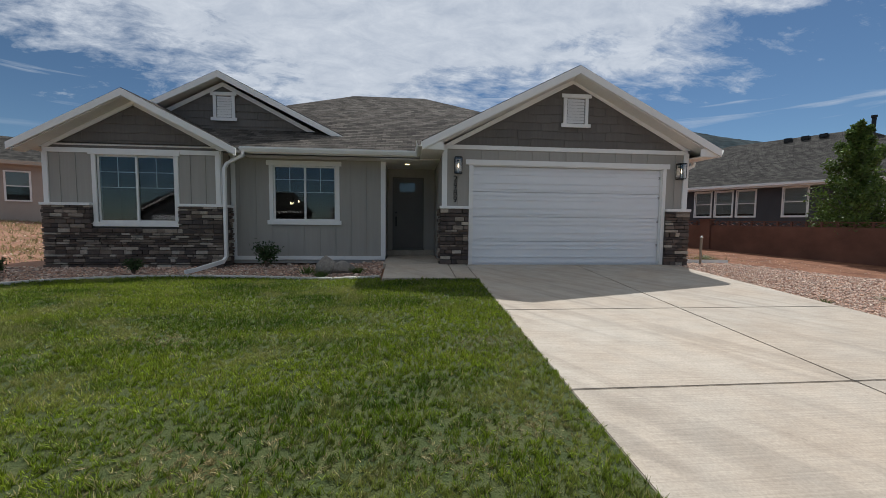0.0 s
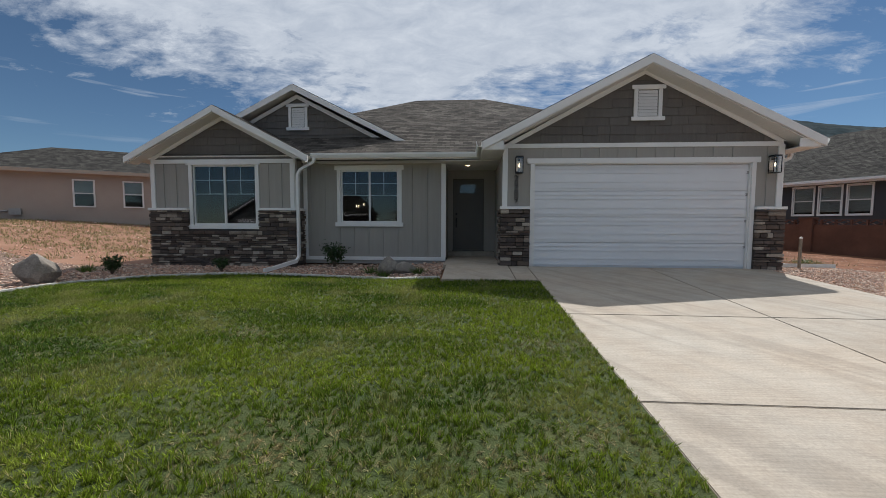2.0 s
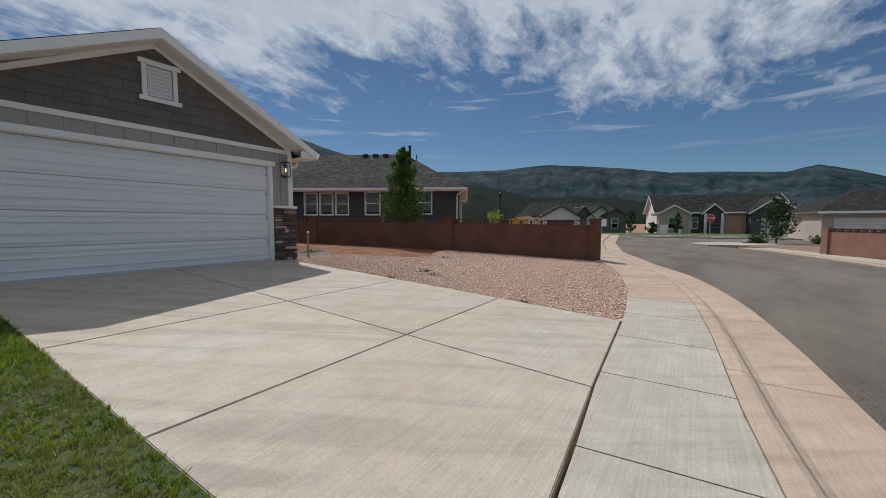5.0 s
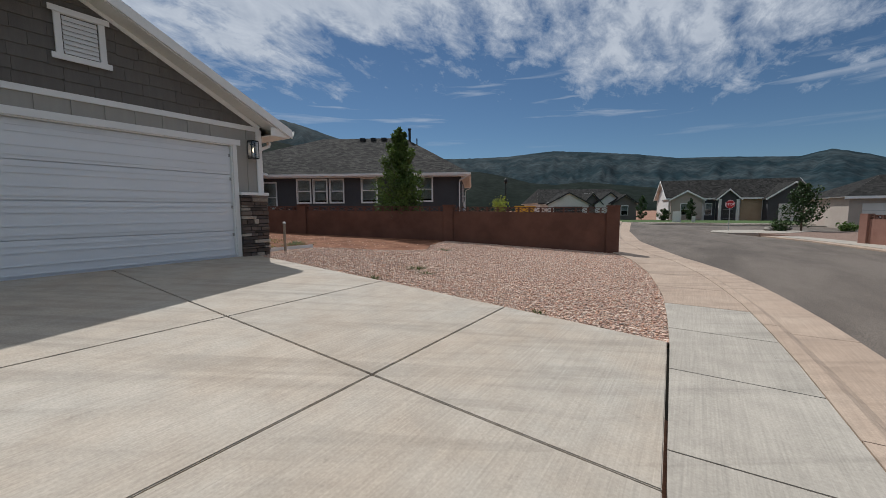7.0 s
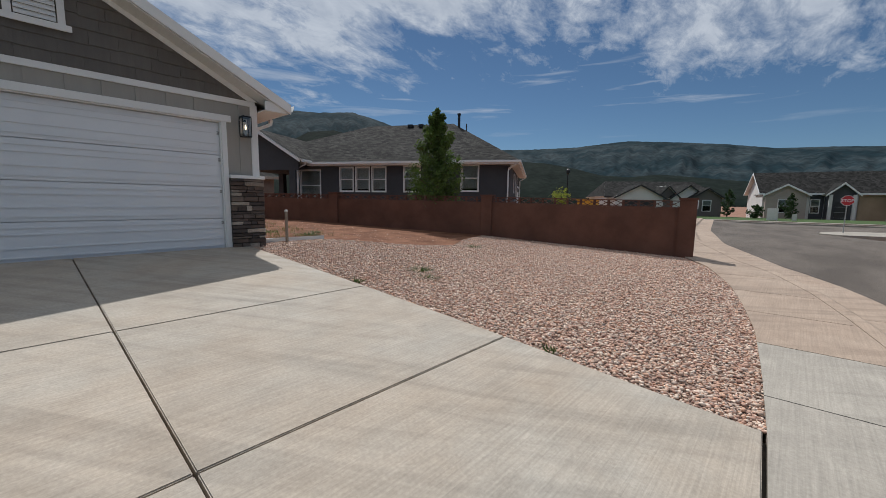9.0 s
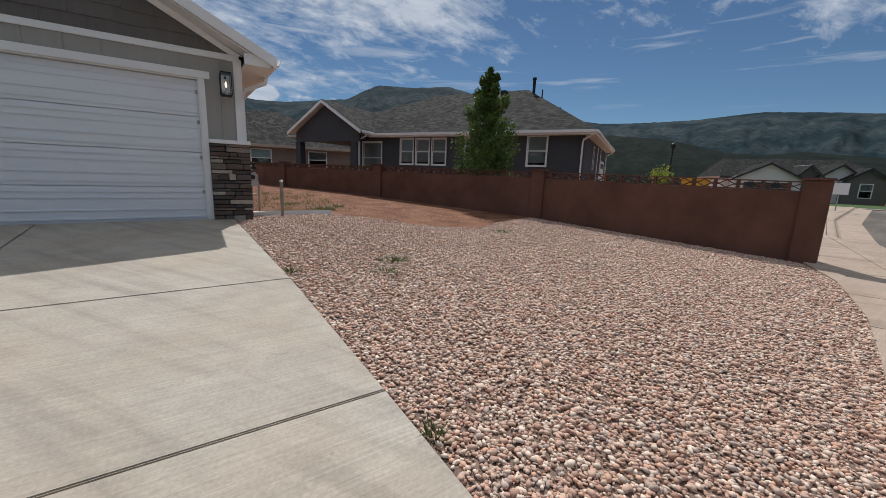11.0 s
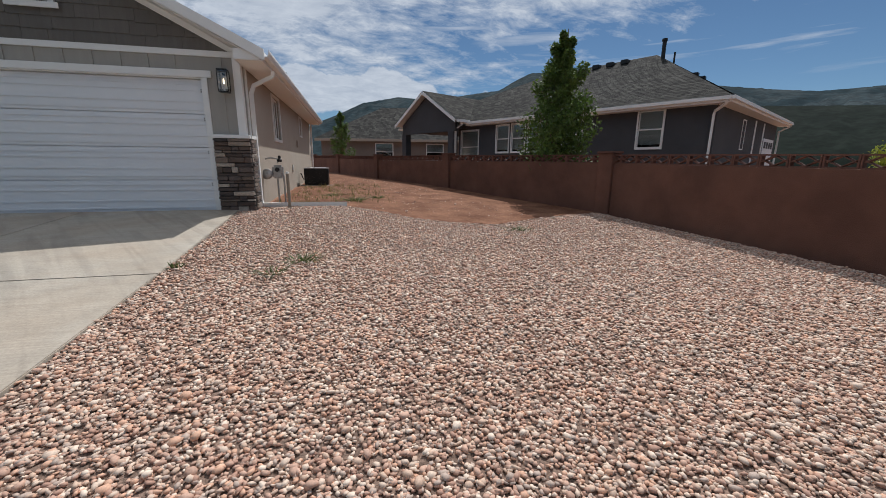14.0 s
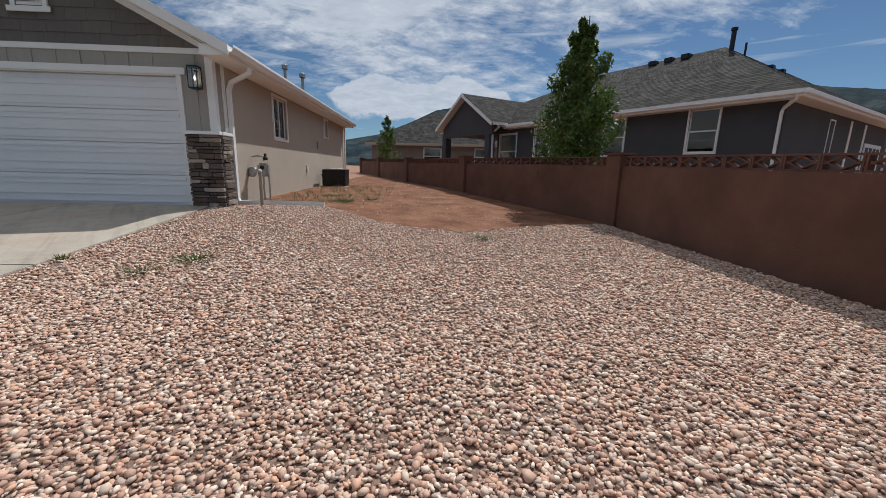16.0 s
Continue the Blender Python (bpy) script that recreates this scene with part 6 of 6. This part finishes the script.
fh = far_house("white and tan house with steep grey roof", (67.5, -4.8, -0.6), -76, 17, 9, 3.2, 6.1, M_WHITEWALL, M_SHINGLE3, gables=((2.2, 2.0, 1.0, 0.6, M_TAN), (7.2, 1.2, 1.1, 1.2, M_NSIDING), (14.4, 2.8, 1.9, 1.6, M_NSIDING)),
          windows=((1.5, 2.9, 0.8, 2.4, -0.6), (4.75, 5.5, 0.8, 2.4, -0.05)), doors=((12.8, 16.0, 2.3, -1.6, M_WHITEWALL), (6.6, 7.8, 2.2, -1.2, M_DARKTRIM)))
part("lap_siding", box(9.0, -0.06, -0.4, 11.5, -0.01, 3.0), M_TANLAP, fh, "tan lap siding")
part("dark_siding", box(4.65, -0.045, -0.4, 5.95, -0.01, 3.0), M_NSIDING, fh, "charcoal siding")
part("porch_post", box(6.0, -1.45, -0.4, 6.3, -1.2, 3.0), M_WHITEWALL, fh)
part("porch_post", box(8.1, -1.45, -0.4, 8.4, -1.2, 3.0), M_WHITEWALL, fh)
far_house("tan garage house with grey roof at the corner", (46.0, -19.0, -0.6), -84, 14, 10, 2.6, 4.6, M_TAN, M_SHINGLE3, doors=((0.8, 4.2, 2.0, 0, M_WHITEWALL),), windows=((5.2, 6.2, 0.8, 2.2, 0),), hip=4)
far_house("pale house with grey roof beyond the corner", (73, -25.5, -0.6), -75, 14, 9, 2.8, 4.8, M_WHITEWALL, M_SHINGLE3, windows=((2, 3, 0.8, 2.2, 0),), hip=3)

ff = thing("brick_wall", "rose brick garden wall across the road", "wall")
for (xa, ya), (xb, yb) in (((26.4, -15.1), (22.2, -17.2)), ((22.2, -17.2), (13.5, -20.6))):
    a, b = Vector((xa, ya, 0)), Vector((xb, yb, 0))
    u = (b - a).normalized()
    mm = Matrix.Translation((xa, ya, -0.7)) @ Matrix.Rotation(math.atan2(u.y, u.x), 4, "Z")
    L = (b - a).length
    part("wall_panel", moved(box(0, -0.08, 0, L, 0.08, 1.2), mm), M_FARFENCE, ff)
    for k in range(round(L / 0.4)):
        w = L / round(L / 0.4)
        piece("screen_block", SCREEN, ff, mm @ Matrix.Translation(((k + 0.5) * w, 0, 1.30)) @ Matrix.Diagonal((w - 0.01, 0.12, 0.2, 1)))
    part("pilaster", moved(box(-0.2, -0.16, -0.2, 0.2, 0.16, 1.45), mm), M_FARFENCE, ff, bevel=0.01)


# houses over the road, behind the walk
far_house("beige house with stone front across the road", (6.0, -36.0, -0.65), 184, 17, 10, 2.9, 5.4, M_TAN, M_SHINGLE3, gables=((4.5, 3.3, 1.7, 1.6), (13.0, 2.6, 1.4, 0.8)), doors=((2.2, 6.8, 2.2, -1.6, M_GARAGE),), windows=((12.2, 13.8, 0.8, 2.3, -0.8), (8.6, 9.8, 0.8, 2.3, 0)), hip=2)
far_house("grey house with white gables across the road", (-15.0, -37.0, -0.65), 176, 17, 10, 2.9, 5.6, M_NSIDING, M_SHINGLE3, gables=((5.0, 3.0, 1.6, 1.2), (12.5, 3.2, 1.7, 1.6)), doors=((10.2, 14.8, 2.2, -1.6, M_GARAGE),), windows=((4.2, 5.8, 0.8, 2.3, -1.2),), hip=2)

# ---- hills ----
def hills(name, radius, profile, material, label, seed, depth=0.45, rough=1.0):
    """A ridge seen all along its length: heights in degrees against compass bearings from north, clockwise."""
    az = np.arange(profile[0][0], profile[-1][0] + 0.01, 0.4)
    elev = np.interp(az, [p[0] for p in profile], [p[1] for p in profile])
    rows = 26
    vs = []
    for k in range(rows):
        t = k / (rows - 1)
        for j, (a, e) in enumerate(zip(az, elev)):
            rr = radius * (1 - depth * (1 - t))
            top = radius * math.tan(radians(e))
            p = Vector((a * 0.16, t * 3.2, seed))
            gully = noise.noise(Vector((a * 0.55, t * 1.4, seed))) * 0.06 + noise.noise(Vector((a * 1.3, t * 5, seed + 5))) * 0.06 + noise.noise(Vector((a * 3.1, t * 9, seed + 8))) * 0.03
            h = top * (t ** 0.85 + gully * math.sin(math.pi * min(t * 1.02, 1)) * rough + (0.010 * noise.noise(Vector((a * 1.9, 3, seed))) if t > 0.9 else 0))
            vs.append((rr * math.sin(radians(a)), rr * math.cos(radians(a)), max(h, -3) - (4 if k == 0 else 0)))
    n = len(az)
    i = (np.arange(rows - 1)[:, None] * n + np.arange(n - 1)).ravel()
    return tagged(new(name, fast_mesh(name, np.array(vs), np.stack([i, i + 1, i + n + 1, i + n], -1), material, True)), label, "mountain", kind="structure")


# the blue in the slopes' green is distance haze mixed into the base colour
M_HILL = mat("wooded slopes with haze tint", (0.010, 0.024, 0.030), (0.042, 0.056, 0.060), 0.0075, 0.95, bump=0.6, bscale=0.05, grain=0.45, gscale=0.045, contrast=(0.42, 0.66), spec=0.05)
M_FOOT = mat("juniper foothill", (0.006, 0.011, 0.008), (0.013, 0.019, 0.014), 0.02, 0.95, grain=0.35, gscale=0.08, spec=0.05)
hills("mountain", 2200, [(-14, 3.0), (-6, 4.6), (-1.6, 6.4), (1.8, 8.0), (6.7, 8.9), (9.5, 8.7), (13, 8.8), (18, 9.5), (20.8, 9.8), (23, 11.0), (25, 11.85), (30, 11.8), (34.7, 12.15), (37.5, 11.5), (41, 10.4), (46, 9.1), (52.3, 8.0), (55.7, 7.5), (60, 7.5), (66.3, 7.65), (70, 8.0), (72.7, 8.2), (78.3, 7.75), (83.2, 7.2), (88, 6.4), (92.6, 6.2), (99.2, 5.65), (101.7, 6.2), (104.3, 5.4), (106.8, 4.4), (112, 3.0), (120, 1.8)], M_HILL, "wooded mountain range, blue-green with distance haze in its colour", 2.0, 0.45, 1.1)
hills("foothill", 1100, [(18, 2.0), (25, 7.0), (29, 9.3), (32.3, 9.7), (36.2, 9.0), (44, 7.0), (55, 6.2), (62.7, 5.6), (66.3, 4.9), (69.9, 3.9), (73.4, 3.6), (76.9, 3.9), (80.4, 3.5), (84.6, 3.0), (92, 2.2), (100, 1.6), (112, 1.0)], M_FOOT, "dark juniper foothill before the mountains", 6.0, 0.3, 0.5)
hills("foothill", 900, [(-75, 1.2), (-64, 2.2), (-58, 2.9), (-50, 2.6), (-40, 2.2), (-25, 1.8), (-12, 1.2)], M_FOOT, "low dark hill beyond the houses", 9.0, 0.3, 0.5)


# ---- fixtures and small things ----
def wall_lantern(at, label):
    t = thing("wall_lantern", label, "lantern", Matrix.Translation(at), "garage lanterns")
    part("backplate", box(-0.07, -0.02, -0.12, 0.07, 0.0, 0.16), M_TRIM, t, bevel=0.004)
    part("arm", box(-0.015, -0.1, 0.10, 0.015, -0.02, 0.13), M_BLACK, t)
    part("top", box(-0.085, -0.20, 0.17, 0.085, -0.03, 0.195), M_BLACK, t, bevel=0.004)
    part("base", box(-0.085, -0.20, -0.20, 0.085, -0.03, -0.18), M_BLACK, t, bevel=0.004)
    for sx in (-1, 1):
        for y0 in (-0.197, -0.045):
            part("post", box(sx * 0.082 - 0.006, y0, -0.18, sx * 0.082 + 0.006, y0 + 0.012, 0.17), M_BLACK, t)
    part("glass", join(box(-0.076, -0.193, -0.18, 0.076, -0.190, 0.17), box(-0.079, -0.185, -0.18, -0.077, -0.045, 0.17), box(0.077, -0.185, -0.18, 0.079, -0.045, 0.17)), M_CLEAR, t)
    part("candle", lathe([(0.0, -0.18), (0.018, -0.18), (0.018, -0.06), (0.0, -0.06)], 10, (0, -0.115, 0)), M_TRIM, t)
    part("bulb", lathe([(0.0, -0.06), (0.014, -0.04), (0.017, -0.01), (0.008, 0.03), (0.0, 0.045)], 10, (0, -0.115, 0)), M_BULB, t, "lit candle bulb")
    return t


wall_lantern((-0.25, -0.02, 2.38), "black box lantern with a lit bulb, beside the door")
wall_lantern((5.36, -0.02, 2.36), "black box lantern with a lit bulb, near the corner")


def lettering(text, size, material, m, parent, name="digit"):
    cu = bpy.data.curves.new(name, "FONT")
    cu.body, cu.size, cu.extrude, cu.align_x = text, size, 0.008, "CENTER"
    tmp = bpy.data.objects.new(name, cu)
    scene.collection.objects.link(tmp)
    bpy.context.view_layer.update()
    me = bpy.data.meshes.new_from_object(tmp)
    bpy.data.objects.remove(tmp)
    me.materials.clear()
    me.materials.append(material)
    return piece(name, me, parent, m)


number = thing("house_number", "black metal house number 2989 set upright", "house number", Matrix.Translation((-0.30, -0.02, 0)))
for k, c in enumerate("2989"):
    lettering(c, 0.205, M_BLACK, Matrix.Translation((0, 0, 2.01 - k * 0.165)) @ Matrix.Rotation(radians(90), 4, "X"), number)

bollard = thing("bollard", "grey steel pipe bollard in the gravel", "bollard", Matrix.Translation((6.27, 0.2, gz(6.27, 0.2))))
part("pipe", tube([(0, 0, -0.1), (0, 0, 0.74)], 0.032, 14), M_WOODPOST, bollard)
part("cap", lathe([(0.034, 0.72), (0.037, 0.74), (0.03, 0.76), (0.0, 0.772)], 14), M_PLASTIC, bollard)

meter = thing("gas_meter", "grey gas meter with regulator and pipes", "gas meter", Matrix.Translation((5.9, 1.3, 0.0)))
part("riser", tube([(0.12, 0, -0.1), (0.12, 0, 0.62), (0.06, 0, 0.70), (-0.2, 0, 0.70)], 0.02), M_STEEL, meter)
part("meter_body", box(-0.12, -0.06, 0.56, 0.12, 0.12, 0.86), M_STEEL, meter, bevel=0.04)
part("valve", lathe([(0.0, 0.0), (0.05, 0.0), (0.055, 0.05), (0.03, 0.08), (0.03, 0.14), (0.0, 0.15)], 12, (0.05, 0.03, 0.93)), M_BLACK, meter)
part("service_pipe", tube([(-0.02, 0.03, -0.1), (-0.02, 0.03, 0.56)], 0.022), M_STEEL, meter)
part("dial", moved(lathe([(0.0, 0), (0.05, 0), (0.05, 0.02), (0.0, 0.02)], 14), Matrix.Translation((0.0, -0.06, 0.76)) @ Matrix.Rotation(radians(90), 4, "X")), M_BLACK, meter)
part("regulator", moved(lathe([(0.0, -0.03), (0.10, -0.03), (0.12, 0.0), (0.10, 0.03), (0.04, 0.06), (0.0, 0.06)], 18), Matrix.Translation((-0.22, -0.08, 0.66)) @ Matrix.Rotation(radians(80), 4, "X")), M_STEEL, meter)
part("outlet_pipe", tube([(0.0, 0.05, 0.9), (0.0, 0.05, 1.0), (-0.12, 0.06, 1.02), (-0.26, 0.06, 1.0)], 0.02), M_STEEL, meter)

ac = thing("air_conditioner", "black outdoor air conditioner on a concrete pad", "air conditioner", Matrix.Translation((6.25, 7.1, 0.0)))
part("pad", box(-0.55, -0.5, 0.0, 0.55, 0.5, 0.10), M_WALKC, ac, bevel=0.01)
part("cabinet", box(-0.42, -0.38, 0.10, 0.42, 0.38, 0.72), M_BLACK, ac, bevel=0.03)
for k in range(14):
    part("fin", box(-0.425, -0.388, 0.15 + k * 0.038, 0.425, -0.38, 0.165 + k * 0.038), M_BLACK, ac)
part("fan_grille", join(*[tube([(0.34 * s * math.cos(a), 0.30 * s * math.sin(a), 0.735) for a in np.linspace(0, math.tau, 25)], 0.006, 4) for s in (0.3, 0.55, 0.8, 1.0)]), M_STEEL, ac)
part("top", box(-0.43, -0.39, 0.70, 0.43, 0.39, 0.728), M_STEEL, ac, bevel=0.006)
part("line_set", tube([(-0.42, 0.2, 0.3), (-0.52, 0.2, 0.3), (-0.58, 0.2, 0.5), (-0.62, 0.2, 0.5)], 0.02), M_BLACK, ac)
solo("outlet_box", box(5.602, 5.6, 0.62, 5.64, 5.72, 0.84), M_PLASTIC, "white weatherproof outlet on the side wall", "outlet", bevel=0.006)
solo("vent_hood", box(5.602, 7.0, 1.45, 5.66, 7.2, 1.7), M_STUCCO, "taupe vent hood on the stucco wall", "vent", bevel=0.01)

chandelier = thing("chandelier", "lit three-bulb chandelier behind the window", "chandelier", Matrix.Translation((-4.75, 2.45, 1.45)))
part("stem", tube([(0, 0, 1.0), (0, 0, 0.1)], 0.01, 6), M_BLACK, chandelier)
for k in range(3):
    cx, cy = 0.13 * math.cos(k * 2.1), 0.13 * math.sin(k * 2.1)
    part("arm", tube([(0, 0, 0.1), (cx, cy, 0.05)], 0.008, 6), M_BLACK, chandelier)
    part("bulb", lathe([(0.0, 0.0), (0.016, 0.02), (0.018, 0.05), (0.0, 0.09)], 8, (cx, cy, 0.05 + 0.06 * (k == 0))), M_BULB, chandelier)

# street furniture
stop = thing("stop_sign", "red octagonal stop sign on a steel post", "stop sign", pose(37.0, -10.5, -0.64, 0, 0, -80))
part("post", tube([(0, 0.03, 0), (0, 0.03, 2.35)], 0.03, 6), M_STEEL, stop)
octo = [(0.33 * math.cos(radians(22.5 + 45 * k)), 2.0 + 0.33 * math.sin(radians(22.5 + 45 * k))) for k in range(8)]
part("rim", prism(octo, "y", -0.004, 0.004), M_SIGNWHITE, stop)
part("plate", prism([(a * 0.94, 2.0 + (b - 2.0) * 0.94) for a, b in octo], "y", -0.010, -0.005), M_SIGNRED, stop)
lettering("STOP", 0.24, M_SIGNWHITE, Matrix.Translation((0, -0.014, 1.915)) @ Matrix.Rotation(radians(90), 4, "X"), stop, "word")
lamp = thing("street_lamp", "black post street lamp in the distance", "street lamp", Matrix.Translation((46.5, 12.2, -0.8)))
part("post", tube([(0, 0, 0), (0, 0, 5.2)], 0.07, 8), M_BLACK, lamp)
part("lantern", lathe([(0.07, 5.2), (0.22, 5.35), (0.22, 5.7), (0.0, 5.9)], 10), M_BLACK, lamp)
sign = thing("street_sign", "white notice sign on a post at the corner", "sign", pose(33.5, -2.9, -0.6, 0, 0, -80))
part("post", tube([(0, 0.02, 0), (0, 0.02, 2.0)], 0.03, 6), M_STEEL, sign)
part("plate", box(-0.35, -0.01, 1.3, 0.35, 0.01, 1.9), M_SIGNWHITE, sign, bevel=0.004)
for bx, by, bh, bw in ((56.0, -6.8, 1.3, 0.9), (57.5, -8.3, 0.7, 0.4)):
    solo("utility_box", box(bx, by, -0.56, bx + bw, by + bw, -0.56 + bh), M_WHITEWALL, "pale utility cabinet on the distant lawn", "utility box", "utility boxes", bevel=0.03)
solo("waste_container", join(box(43.5, 7.8, -0.8, 45.0, 9.6, 1.35), box(43.42, 7.7, 1.35, 45.08, 9.7, 1.5), *[box(43.44, 7.9 + 0.45 * k, -0.7, 43.5, 8.0 + 0.45 * k, 1.35) for k in range(4)]), M_ORANGE, "yellow-orange steel container beyond the wall", "container", bevel=0.01)

truck = thing("pickup_truck", "white pickup truck parked far down the street", "truck", pose(-80.0, 39.0, 1.25, 0, 0, 30))
part("body", prism([(-2.8, 0.45), (2.7, 0.45), (2.75, 0.9), (2.6, 1.1), (1.3, 1.16), (-2.75, 1.16), (-2.8, 0.8)], "y", -0.95, 0.95), M_WHITECAR, truck, bevel=0.05)
part("cab", prism([(-0.9, 1.16), (1.25, 1.16), (0.55, 1.85), (-0.7, 1.88)], "y", -0.85, 0.85), M_WHITECAR, truck, bevel=0.06)
part("side_window", prism([(-0.72, 1.22), (1.0, 1.22), (0.48, 1.75), (-0.6, 1.77)], "y", -0.875, -0.86), M_DARKTRIM, truck)
for wx in (-1.75, 1.75):
    for sy in (-0.85, 0.85):
        wh = part("wheel", moved(lathe([(0.18, -0.12), (0.36, -0.12), (0.40, -0.05), (0.40, 0.05), (0.36, 0.12), (0.18, 0.12)], 18), Matrix.Translation((wx, sy, 0.40)) @ Matrix.Rotation(radians(90), 4, "X")), M_TYRE, truck)
        part("rim", moved(lathe([(0.0, -0.10), (0.2, -0.10), (0.2, 0.10), (0.0, 0.10)], 12), Matrix.Translation((wx, sy, 0.40)) @ Matrix.Rotation(radians(90), 4, "X")), M_STEEL, wh)
